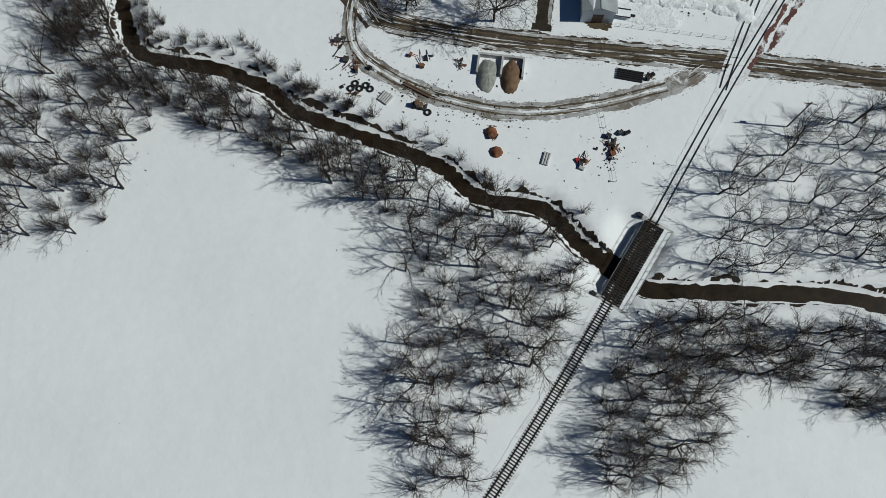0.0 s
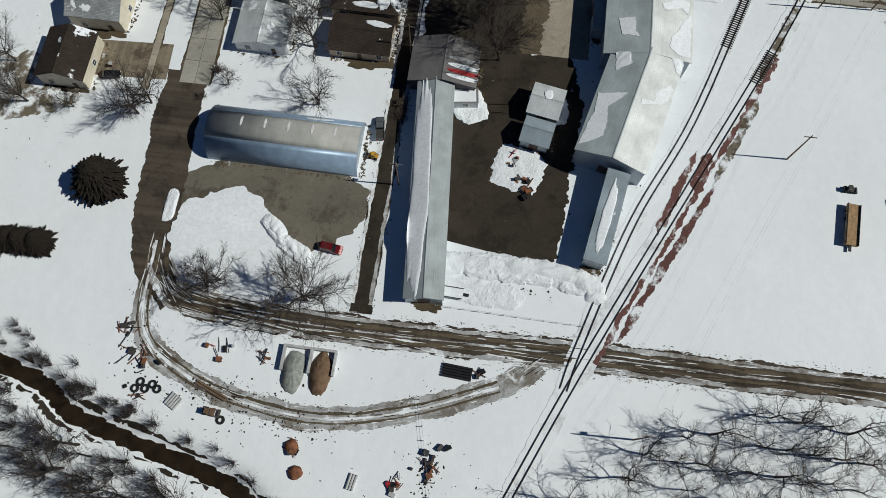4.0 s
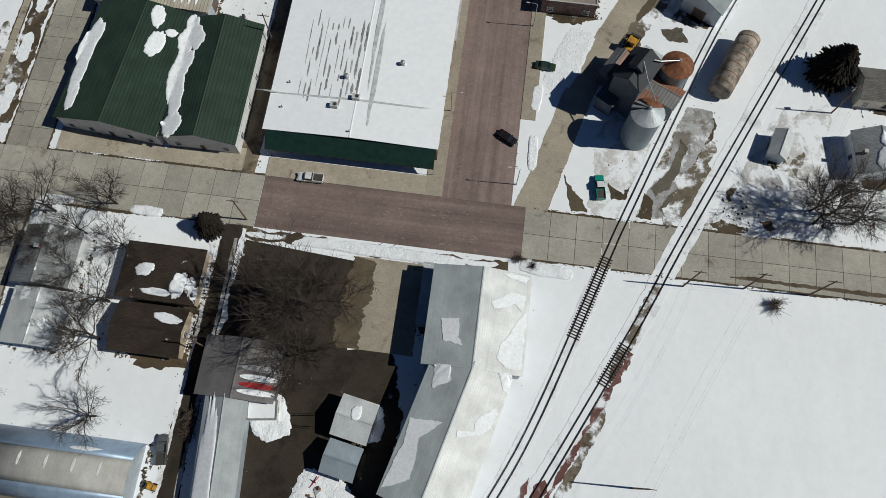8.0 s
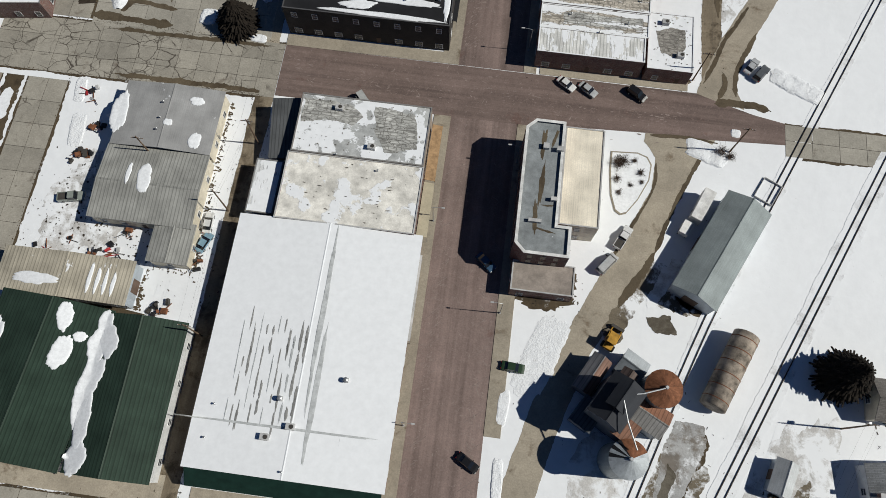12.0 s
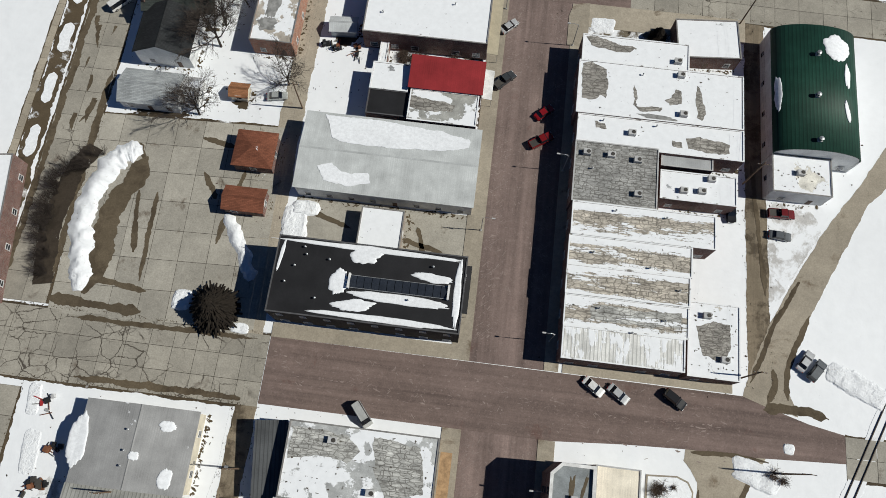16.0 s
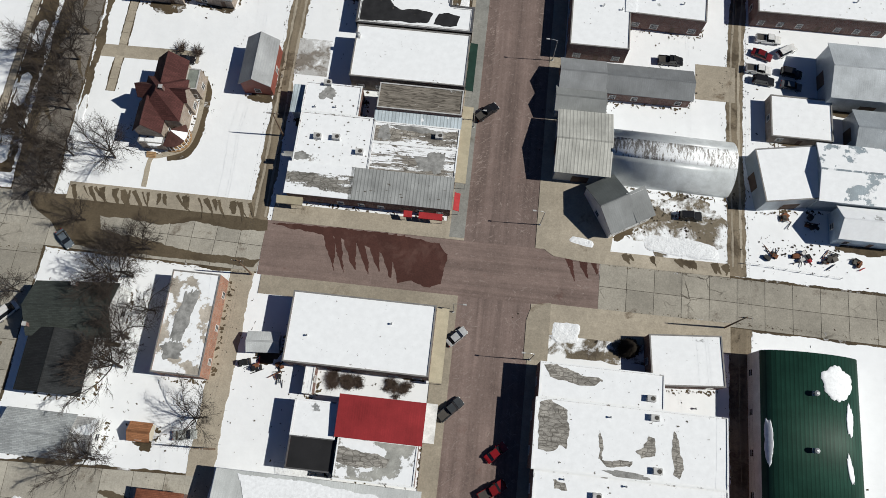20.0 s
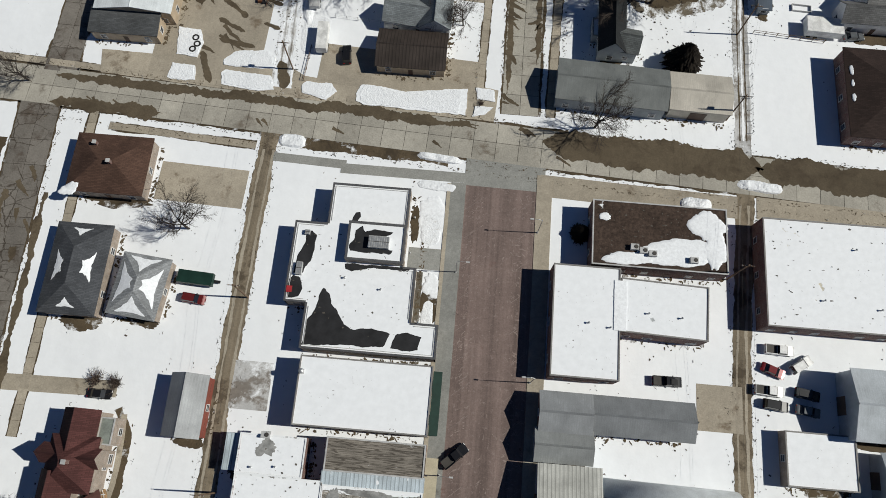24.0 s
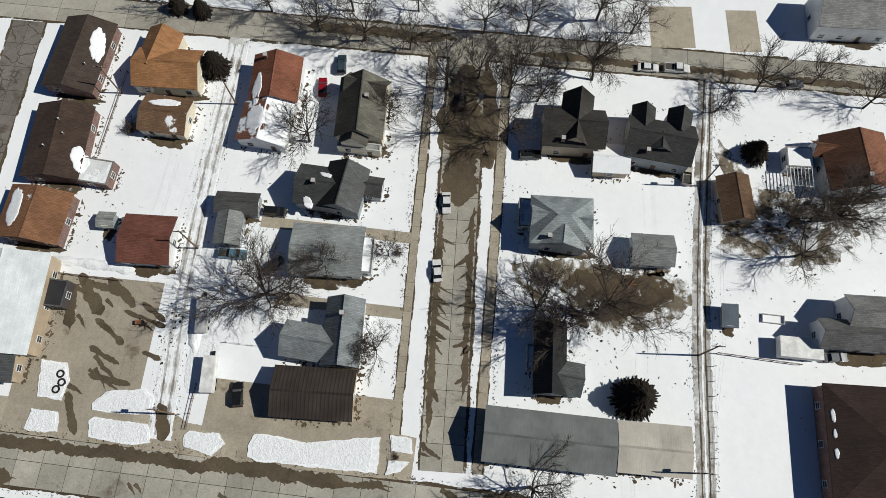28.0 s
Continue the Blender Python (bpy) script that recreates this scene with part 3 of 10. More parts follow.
def blob(rx, ry, z0, z1, seed, n=40, rough=0.25, dome=0.0):
    """A patch with an uneven outline; dome raises its middle."""
    bm = bmesh.new()
    rings = []
    levels = ((1.0, z0), (0.97, z0 + (z1 - z0) * 0.6), (0.8, z1 + dome * 0.35), (0.45, z1 + dome * 0.85))
    for f, z in levels:
        ring = []
        for k in range(n):
            a = math.tau * k / n
            r = 1 + rough * (noise.noise((math.cos(a) * 1.3 + seed * 7.1, math.sin(a) * 1.3, seed)) + 0.5 * noise.noise((math.cos(a) * 4 + seed, math.sin(a) * 4, seed + 5)) + 0.26 * noise.noise((math.cos(a) * 11 + seed, math.sin(a) * 11, seed + 9)) + 0.1 * noise.noise((math.cos(a) * 27 + seed, math.sin(a) * 27, seed + 3)))
            ring.append(bm.verts.new((rx * r * f * math.cos(a), ry * r * f * math.sin(a), z + (dome * 0.3 * noise.noise((f * 5, k * 0.5, seed)) if f < 0.9 else 0))))
        rings.append(ring)
    for a, b in zip(rings, rings[1:]):
        for k in range(n):
            bm.faces.new((a[k], a[(k + 1) % n], b[(k + 1) % n], b[k]))
    c = bm.verts.new((0, 0, z1 + dome))
    for k in range(n):
        bm.faces.new((rings[-1][k], rings[-1][(k + 1) % n], c))
    for f in bm.faces:
        f.smooth = True
    return bm


def sheet(x0, x1, y0, y1, z):
    return box(x0, x1, y0, y1, z - 0.05, z)


def plate(pts, z0, z1, rough=0.0, seed=0.0):
    """A flat piece with any outline; rough frays its edge."""
    if rough:
        fine = []
        for (ax, ay), (bx, by) in zip(pts, pts[1:] + pts[:1]):
            n = max(2, int(math.hypot(bx - ax, by - ay) / 0.45))
            fine += [(ax + (bx - ax) * i / n, ay + (by - ay) * i / n) for i in range(n)]
        pts = [(x + rough * (noise.noise((x * 0.35, y * 0.35, seed)) + 0.6 * noise.noise((x * 1.3, y * 1.3, seed + 3)) + 0.35 * noise.noise((x * 4, y * 4, seed + 5))),
                y + rough * (noise.noise((x * 0.35, y * 0.35, seed + 11)) + 0.6 * noise.noise((x * 1.3, y * 1.3, seed + 13)) + 0.35 * noise.noise((x * 4, y * 4, seed + 17)))) for x, y in fine]
    bm = bmesh.new()
    low, high = [[bm.verts.new((x, y, z)) for x, y in pts] for z in (z0, z1)]
    bm.faces.new(high)
    bm.faces.new(low[::-1])
    for i in range(len(pts)):
        j = (i + 1) % len(pts)
        bm.faces.new((low[i], low[j], high[j], high[i]))
    bmesh.ops.recalc_face_normals(bm, faces=bm.faces[:])
    bmesh.ops.triangulate(bm, faces=[f for f in bm.faces if len(f.verts) > 4], quad_method="BEAUTY", ngon_method="EAR_CLIP")
    return bm


CREEK = [(-112, 178), (-104.6, 158.4), (-94.3, 132.5), (-87, 122.7), (-69.3, 121.2), (-56.7, 117.7), (-47.8, 112.3), (-27.6, 107.2), (-14.5, 103.4),
         (-5, 97.2), (8.6, 96.3), (17.7, 89.1), (25.1, 85), (32.3, 81.3), (49.9, 82.7), (67.4, 84.6), (81, 84.3), (118, 80)]
CREEK_LINE = np.array([(p.x, p.y) for p in smooth_line(CREEK, 8)])


def ground_z(x, y):
    """Height of the ground: flat, but for the sunken creek bed."""
    if 15 < x < 40 and 70 < y < 102:
        dx, dy = x - 29.0, y - 85.9
        along, across = dx * 0.428 + dy * 0.904, dx * 0.904 - dy * 0.428
        if abs(along) < 9.6 and -9.5 < across < 4.5:
            dip = min(1.0, (9.6 - abs(along)) / 1.2) * min(1.0, (across + 9.5) / 5, (4.5 - across) / 1.6)
            if dip > 0:
                return min(-2.2 * dip, creek_z(x, y))
    return creek_z(x, y)


def creek_z(x, y):
    """Depth of the creek bed alone."""
    if -121 < x < 119 and 62 < y < 178:
        d = np.sqrt(((CREEK_LINE - (x, y)) ** 2).sum(1).min())
        d += 0.5 * noise.noise((x * 0.25, y * 0.25, 2.0))
        if d < 3.7:
            return -2.2 * min(1.0, (3.7 - d) / 2.2)
    return 0.0


def ground_sheet():
    """Snowy ground to the horizon; finer near the creek bed that is sunk into it."""
    bm = bmesh.new()
    xs = [-3000, -800, -300, -180, -150] + [-124 + 1.5 * i for i in range(164)] + [150, 260, 400, 900, 3000]
    ys = [-3000, -700, -200, -40, 20] + [60 + 1.5 * i for i in range(80)] + [200, 300, 400, 500, 600, 720, 900, 1500, 3500]
    grid = [[bm.verts.new((x, y, ground_z(x, y))) for x in xs] for y in ys]
    for a, b in zip(grid, grid[1:]):
        for k in range(len(xs) - 1):
            bm.faces.new((a[k], a[k + 1], b[k + 1], b[k])).smooth = True
    return bm


structure("ground", ground_sheet(), "ground", "snow-covered flat ground")
structure("water", ribbon(CREEK, 4.9, -2.6, -1.75, 0.5, 5, 8), "water", "dark brown creek water between snowy banks")


def creek_bank(side, far, wide, seed, material, label):
    """A strip of bare bank draped down the side of the creek bed."""
    line = smooth_line(CREEK, 24)
    verts, faces = [], []
    for i, p in enumerate(line):
        a = (line[min(i + 1, len(line) - 1)] - line[max(i - 1, 0)]).normalized()
        out = Vector((a.y, -a.x, 0)) * side
        w = max(0.02, wide * (0.5 + 1.3 * noise.noise((i * 0.11, seed, 0)) + 0.8 * noise.noise((i * 0.43, seed, 3)) + 0.5 * noise.noise((i * 1.3, seed, 6))))
        shift = far + 0.35 * noise.noise((i * 0.2, seed, 9))
        for k in range(4):
            q = p + out * (shift + w * k / 3)
            verts.append((q.x, q.y, ground_z(q.x, q.y) + 0.07))
    for i in range(len(line) - 1):
        for k in range(3):
            faces.append((i * 4 + k, i * 4 + 4 + k, i * 4 + 5 + k, i * 4 + 1 + k))
    me = bpy.data.meshes.new("creek_bank")
    me.from_pydata(verts, [], faces)
    structure("creek_bank", me, material, label)


creek_bank(-1, 2.3, 1.0, 1.7, "dirt", "bare dark bank of the creek")
creek_bank(1, 2.2, 0.9, 3.7, "dirt", "bare dark bank of the creek")



def slab_street(name, label, cx, cy, length, width, rot, across, step, material="concrete"):
    """A street of cast concrete slabs with open joints, each its own piece."""
    ob = tagged(part(name, box(-length / 2, length / 2, -width / 2, width / 2, -0.05, 0.02), "dirt"), label, "", "", "structure")
    ob.matrix_basis = pose(cx, cy, 0, 0, 0, rot)
    verge = structure("verge", ribbon([(-length / 2, 0), (0, 0), (length / 2, 0)], width + 0.9, -0.05, 0.012, 0.42, cx + cy), "soil", "thawed brown verge along the street")
    verge.matrix_basis = pose(cx, cy, 0, 0, 0, rot)
    n = round(length / step)
    dx, dy = length / n, width / across
    me = shared(("slab", round(dx, 2), round(dy, 2), material), lambda: box(-dx / 2 + 0.045, dx / 2 - 0.045, -dy / 2 + 0.045, dy / 2 - 0.045, 0, 0.05), material)
    for i in range(n):
        for j in range(across):
            part("slab", me, None, ob, m=pose(-length / 2 + (i + 0.5) * dx, -width / 2 + (j + 0.5) * dy, 0.012 * random.random(), 0, 0, 0))
    return ob


# streets
MAIN_W, MAIN_E = 48.2, 63.3
structure("street_1", sheet(MAIN_W, MAIN_E, 241, 330.5, 0.03), "brick_paving", "worn red brick main street")
structure("street_2", sheet(MAIN_W, MAIN_E, 344, 431.5, 0.03), "brick_paving", "worn red brick main street")
structure("street_3", sheet(MAIN_W, MAIN_E, 443.5, 529.5, 0.03), "brick_paving", "worn red brick main street")
structure("crossing_1", sheet(9.4, 66.4, 229, 241, 0.034), "brick_crossing", "brick paved street crossing")
structure("crossing_2", plate([(7.6, 330.5), (66, 330.5), (80, 331.6), (92.5, 332.2), (105, 332.2), (123, 333.2), (123, 338.6), (116, 339.9), (108, 342.2), (103, 343.8), (7.6, 344)], -0.02, 0.034), "brick_crossing", "brick paved street crossing")
slab_street("road_1", "cracked concrete street with melt stains", -25.4, 235, 69.4, 12, 0, 2, 5.2)
slab_street("road_2", "cracked concrete street crossing the rails", 133.4, 235, 134, 11, 0, 2, 5.6)
slab_street("road_3", "badly cracked wide concrete street", -26.3, 337, 67.6, 14.4, 0, 3, 4.8, "broken_concrete")
slab_street("road_4", "concrete street", 171, 334.4, 96, 8, 0, 2, 6)
slab_street("road_5", "concrete street with damp edges", -27, 438.2, 66, 11.4, -1, 2, 5.2)
slab_street("road_6", "cracked concrete street", 131, 436, 108, 10.4, -0.8, 2, 5.6, "old_concrete")
slab_street("road_7", "worn concrete street with joints and tyre marks", 54, 539.9, 250, 9.2, -3.06, 2, 5)
slab_street("road_8", "residential concrete street with melt streaks", 58.7, 592, 90, 8.2, 90, 2, 5)
slab_street("road_9", "residential concrete street shaded by bare trees", 60, 639.2, 240, 7.2, -2.2, 2, 8)
slab_street("road_10", "long concrete side street", -44.6, 284, 88, 9.4, 90, 2, 6, "old_concrete")
slab_street("road_11", "long concrete side street", -45.2, 391, 92, 10.6, 90, 2, 6, "old_concrete")
slab_street("road_12", "long concrete side street", -46.6, 493, 102, 9, 91, 2, 6, "dark_concrete")
slab_street("road_13", "concrete side street", -43.6, 594, 90, 7.5, 88, 2, 6, "dark_concrete")
slab_street("road_14", "concrete street ending at a muddy bend", -42.6, 209, 42, 7, 91, 2, 6)
structure("crossing_3", sheet(6, 77, 431.5, 443.5, 0.034), "brick_crossing", "brick paved street crossing with damp stripes")
structure("road_creekside", ribbon([(-42.8, 189), (-41, 160), (-40, 146), (-30, 138), (0, 136.4), (46, 137.2), (97, 137.7), (180, 139), (330, 141)], 6.2, 0, 0.03, 0.7, 1), "dirt_road", "muddy road with ruts and slush")
structure("road_bend", ribbon([(-44.4, 191), (-44.3, 180), (-43.6, 168), (-42.2, 154), (-39.6, 145), (-33, 139.5)], 9.6, 0, 0.034, 0.8, 12), "dirt_road", "wide dark muddy bend of the road")
structure("road_loop", ribbon([(-41, 150), (-39, 131.6), (-28.6, 123.4), (-13.7, 119.1), (1.4, 118.3), (17.9, 122.1), (34.3, 128.9), (42, 134.5)], 4.6, 0, 0.028, 0.8, 2), "slush", "slushy track looping round the yard")
structure("road_diagonal", plate([(63.4, 240), (71, 240), (77, 263), (83, 281), (87.6, 290), (94.6, 302.6), (98, 313), (103.3, 325.5), (107.6, 332.6), (92, 332.6), (91.6, 330), (94.4, 326.4), (93.8, 318.6), (88.7, 307.4), (83.6, 296.9), (78.2, 285.6), (71.6, 268), (66.8, 250)], -0.02, 0.026, 0.22, 3), "sidewalk", "worn concrete diagonal road")
structure("road_diagonal_2", plate([(103, 343.7), (108, 342.1), (114, 341), (111.6, 347.1), (112.4, 351.8), (115.6, 359), (122, 371.7), (130.3, 388.2), (141.2, 399.6), (158, 430), (186, 480), (178, 484), (150, 434), (137.4, 406.3), (128.8, 392.6), (120.6, 381), (114, 369.3), (108.9, 359.6), (106.5, 353.8)], -0.02, 0.027, 0.22, 4), "sidewalk", "worn concrete diagonal road beyond the crossing")
for k, (pts, wide) in enumerate((([(94.8, 303.6), (98, 313), (103.4, 325.8), (106, 330.6)], 0.9), ([(84, 297.4), (89, 307.6), (94, 318.6), (94.6, 325)], 0.7), ([(88, 291), (92, 298), (95, 304)], 1.6), ([(112, 344), (111.8, 349), (113.8, 355), (117, 362)], 1.2), ([(104.6, 346.6), (107, 352), (110, 360), (115, 369)], 1.0),
                                 ([(107, 341.6), (112, 342.6), (120, 341.4)], 1.8), ([(93, 331.8), (100, 332.2), (108, 331.6)], 0.8), ([(108, 343), (109.4, 346.6), (109.2, 350)], 1.1))):
    structure("stain", ribbon(pts, wide, 0.0, 0.04 + 0.001 * k, wide * 0.4, 1500 + k, 6, True), "damp", "dark meltwater along the edge of a concrete road")
def tracks(pts, rows, seed, z=0.04):
    """Wheel tracks and slush ridges laid along a road, offset to its sides."""
    line = smooth_line(pts, 4)
    for k, (off, width, material) in enumerate(rows):
        run = []
        for i, p in enumerate(line):
            a = (line[min(i + 1, len(line) - 1)] - line[max(i - 1, 0)]).normalized()
            run.append((p.x + a.y * off, p.y - a.x * off))
        structure("wheel_track", ribbon(run, width, z - 0.03, z + 0.004 * k, width * 0.5, seed + k, 2), material, "wheel track along a muddy road")


tracks([(-39, 146), (-36, 141), (-30, 138), (0, 136.4), (46, 137.2), (97, 137.7), (180, 139)], ((-2.3, 0.8, "slush"), (-1.1, 0.7, "damp"), (0.1, 0.35, "slush"), (1.2, 0.7, "damp"), (2.5, 0.9, "slush")), 700)
tracks([(-41, 150), (-39, 131.6), (-28.6, 123.4), (-13.7, 119.1), (1.4, 118.3), (17.9, 122.1), (34.3, 128.9)], ((-1.0, 0.5, "damp"), (0.0, 0.5, "thin_snow"), (0.9, 0.4, "damp")), 720)
tracks([(4.5, 142), (4.6, 180), (4.6, 226)], ((-2.0, 0.8, "thin_snow"), (1.7, 0.7, "slush")), 730)
tracks([(4.2, 444), (4.0, 500), (4.6, 534)], ((-1.0, 0.5, "sidewalk"), (1.2, 0.5, "sidewalk")), 740)
tracks([(5.2, 550), (4.5, 586), (7.0, 636)], ((-0.9, 0.4, "slush"), (0.9, 0.4, "slush"), (0, 0.5, "snow"), (-1.7, 0.6, "snow"), (1.8, 0.6, "snow")), 750)
tracks([(107.8, 545), (108.6, 586), (112.4, 636)], ((-0.7, 0.3, "damp"), (0.8, 0.3, "damp"), (0.1, 0.4, "snow")), 760)
tracks([(105.6, 444), (105.3, 486), (107.5, 530)], ((-0.9, 0.4, "sidewalk"), (0.9, 0.5, "sidewalk")), 770)
structure("alley_west", ribbon([(4.5, 140), (4.6, 229)], 4.6, 0, 0.022, 0.4, 4), "dirt", "muddy alley")
structure("alley_town", ribbon([(4.8, 241), (5.4, 331)], 4.4, 0, 0.022, 0.3, 5), "alley_paving", "muddy alley behind shops")
structure("alley_mid", ribbon([(3.5, 344), (2.5, 400), (3.0, 432)], 5.0, 0, 0.037, 0.4, 6), "sidewalk", "damp concrete alley")
structure("alley_north", ribbon([(4.2, 443), (4.0, 500), (4.6, 541)], 4.0, 0, 0.022, 0.5, 7), "alley_paving", "worn tan alley with muddy ruts")
structure("alley_homes", ribbon([(5.2, 548), (4.5, 586), (7.0, 640)], 4.4, 0, 0.022, 0.5, 8), "thin_snow", "rutted snowy alley")
structure("alley_east", ribbon([(106.5, 344), (106, 400), (106, 431)], 4.6, 0, 0.022, 0.3, 9), "alley_paving", "worn muddy alley with wooden poles")
structure("alley_east_north", ribbon([(105.6, 442), (105.3, 486), (108, 536)], 3.8, 0, 0.022, 0.4, 10), "alley_paving", "worn tan alley with wooden poles")
structure("alley_east_homes", ribbon([(107.8, 540), (108.6, 586), (112.4, 640)], 3.6, 0, 0.022, 0.4, 11), "slush", "rutted snowy alley")


def lot(name, material, cx, cy, w, d, rot=0, z=0.02, label=""):
    ob = structure(name, box(-w / 2, w / 2, -d / 2, d / 2, -0.05, z), material, label)
    ob.matrix_basis = pose(cx, cy, 0, 0, 0, rot)
    return ob


def walkway(name, cx, cy, w, d, rot, z, label):
    """A narrow sidewalk of cast squares with a thawed edge."""
    long_x = w > d
    length, width = max(w, d), min(w, d)
    turn = rot if long_x else rot + 90
    edge = structure("verge", ribbon([(-length / 2, 0), (0, 0), (length / 2, 0)], width + 0.5, -0.05, 0.012, 0.3, cx - cy), "soil", "thawed brown edge beside a sidewalk")
    edge.matrix_basis = pose(cx, cy, 0, 0, 0, turn)
    ob = structure(name, box(-length / 2, length / 2, -width / 2 + 0.05, width / 2 - 0.05, -0.05, z - 0.02), "damp", label)
    ob.matrix_basis = pose(cx, cy, 0, 0, 0, turn)
    n = round(length / 3.0)
    me = shared(("square", round(length / n, 2), round(width, 1)), lambda: box(-length / n / 2 + 0.03, length / n / 2 - 0.03, -width / 2, width / 2, 0, 0.04), "sidewalk")
    for i in range(n):
        part("slab", me, None, ob, m=pose(-length / 2 + (i + 0.5) * length / n, 0, z - 0.02 + 0.008 * random.random()))


def patch(name, material, cx, cy, rx, ry, rot=0, seed=0, z=0.015, rough=0.3, label=""):
    ob = structure(name, blob(rx, ry, -0.02, z, seed, max(64, min(220, int((rx + ry) * 5))), rough), material, label)
    ob.matrix_basis = pose(cx, cy, 0, 0, 0, rot)
    return ob


# kerbed sidewalks along the main street
for k, (x0, x1, y0, y1) in enumerate(((44.4, 48.2, 241, 330.5), (63.3, 66.6, 262, 330.5), (44.4, 48.2, 344, 431.5), (63.3, 66.2, 344, 431.5), (44.2, 48.2, 443.5, 529.5),
                                      (63.3, 66.6, 443.5, 533), (9.4, 44.4, 241, 245.5), (7.6, 44.4, 344, 347), (67, 101, 344, 347.5), (7, 44.2, 443.5, 447.5),
                                      (7, 44.4, 427.5, 431.5), (67.4, 104, 425.5, 431.9), (-38, 2, 443.6, 447.5), (78, 104, 441.6, 444.5))):
    structure(f"pavement_{k + 1}", box(x0, x1, y0, y1, -0.1, 0.14), "sidewalk", "tan concrete sidewalk with kerb")
walkway("pavement_15", -14, 549.5, 98, 1.6, -3, 0.04, "narrow concrete sidewalk")
walkway("pavement_16", 50.2, 592, 1.6, 90, -1, 0.04, "narrow concrete sidewalk beside snow verge")
walkway("pavement_17", 66.6, 592, 1.8, 90, -1.5, 0.04, "narrow damp concrete sidewalk")
walkway("pavement_18", -35, 505, 1.8, 70, 0, 0.04, "narrow concrete sidewalk")
lot("pavement_19", "grey_walk", 14, 532.2, 16, 2.0, -2, 0.05, "grey concrete sidewalk beside the clinic")
lot("pavement_20", "sidewalk", 85, 530, 42, 5, -2, 0.05, "damp concrete apron")
lot("pavement_21", "sidewalk", 126, 529, 32, 5, -2, 0.05, "tan concrete apron")
# yards and lots
structure("yard_mud", ribbon([(27, 157), (29, 172), (30, 190), (27, 204)], 32, -0.02, 0.02, 1.5, 1), "dirt", "dark wet muddy yard")
structure("yard_mud_2", ribbon([(21, 196), (21, 210), (22, 225)], 27, -0.02, 0.018, 1.3, 2), "dirt", "dark muddy lot under a bare tree")
structure("yard_pad", ribbon([(39.5, 206), (39.5, 216), (39.5, 225.4)], 15, -0.02, 0.03, 0.5, 6), "sidewalk", "stained concrete pad")
structure("yard_pad_mud", ribbon([(34, 206), (33.5, 216), (34.5, 225)], 5, -0.02, 0.036, 1.6, 7), "damp", "mud spreading over a concrete pad")
patch("yard_gravel", "gravel", -19, 161, 23, 11, 4, 3, 0.02, 0.15, "brown gravel yard before the hut")
patch("yard_snow", "snow", -27, 151, 13.5, 12, -10, 4, 0.05, 0.2, "smooth snow island inside the bend")
lot("yard_house", "alley_paving", -57.6, 192.4, 17, 9.4, 3, 0.03, "worn muddy drive beside a house")
slab_street("parking_west", "stained concrete parking lot with puddles", -18.5, 367, 43, 46, 2, 7, 6.2)
lot("yard_fire", "concrete", 26.3, 369, 38, 12, 0, 0.03, "concrete yard between buildings")
lot("parking_shop", "sidewalk", -12.5, 565, 25, 30, -2, 0.025, "tan concrete lot with wet streaks")
lot("driveway_1", "sidewalk", -8.2, 524.6, 19, 8.8, -2, 0.03, "tan concrete driveway")
lot("driveway_2", "sidewalk", 31, 555.5, 36, 10, -3, 0.03, "concrete forecourt")
structure("parking_east", plate([(107.4, 387), (118, 385), (120.2, 381), (113.6, 369.6), (108.4, 360)], -0.02, 0.02, 0.3, 7), "thin_snow", "trodden snowy parking lot")
structure("apron_north", plate([(-37, 555.6), (-22, 555.2), (-14, 557), (-2, 559), (4, 556), (10, 552.6), (18, 552), (30, 552.4), (48, 553.4), (53.6, 552.8), (53.2, 545), (30, 545.6), (4, 547.2), (-20, 548.6), (-36, 549.6)], -0.02, 0.02, 0.15, 77), "sidewalk", "tan concrete apron along the street")
structure("corner_pad", plate([(63.3, 460), (63.3, 447.6), (63.8, 445.4), (65, 443.6), (67.2, 442.2), (73.6, 441.6), (78, 441.6), (79, 444.4), (80, 452), (77.3, 459.6)], -0.1, 0.13), "sidewalk", "tan concrete corner lot with a rounded kerb")
structure("corner_pad_2", plate([(62.6, 428), (63.2, 430.2), (64.6, 431.6), (67.4, 432.1), (67.4, 420), (62.6, 420)], -0.1, 0.145), "sidewalk", "tan concrete corner with a rounded kerb")
lot("plaza", "grey_walk", 41.6, 512.3, 8.4, 4.6, 0, 0.05, "grey concrete entrance walk of the clinic")
lot("gravel_strip", "gravel", 40.0, 503.4, 1.6, 12, 0, 0.03, "tan gravel strip along the clinic wall")
patch("planting_bed", "soil", 43.0, 503.6, 2.3, 5.0, 0, 31, 0.05, 0.12, "brown planting bed before the clinic")
patch("bed_snow_2", "snow", 41.6, 521.6, 3.2, 4.6, 10, 36, 0.1, 0.3, "old snow left on the clinic lawn")
patch("bed_snow", "snow", 42.9, 506.6, 2.0, 2.4, 10, 32, 0.14, 0.4, "old snow left on a planting bed")
patch("planting_bed_2", "soil", 38.2, 519.6, 1.0, 4.2, 0, 33, 0.03, 0.3, "brown planting bed along the clinic wall")
lot("crossing_4", "grey_walk", 56.4, 532.6, 17.2, 6.6, -1, 0.045, "grey concrete mouth of the side street")
for k, (x0, x1, y0, y1) in enumerate(((45.0, 48.2, 444, 529.8), (21, 48, 529.9, 532.2))):
    lot(f"pavement_{40 + k}", "grey_walk", (x0 + x1) / 2, (y0 + y1) / 2, x1 - x0, y1 - y0, 0, 0.146 if k == 0 else 0.06, "grey concrete sidewalk with joints")
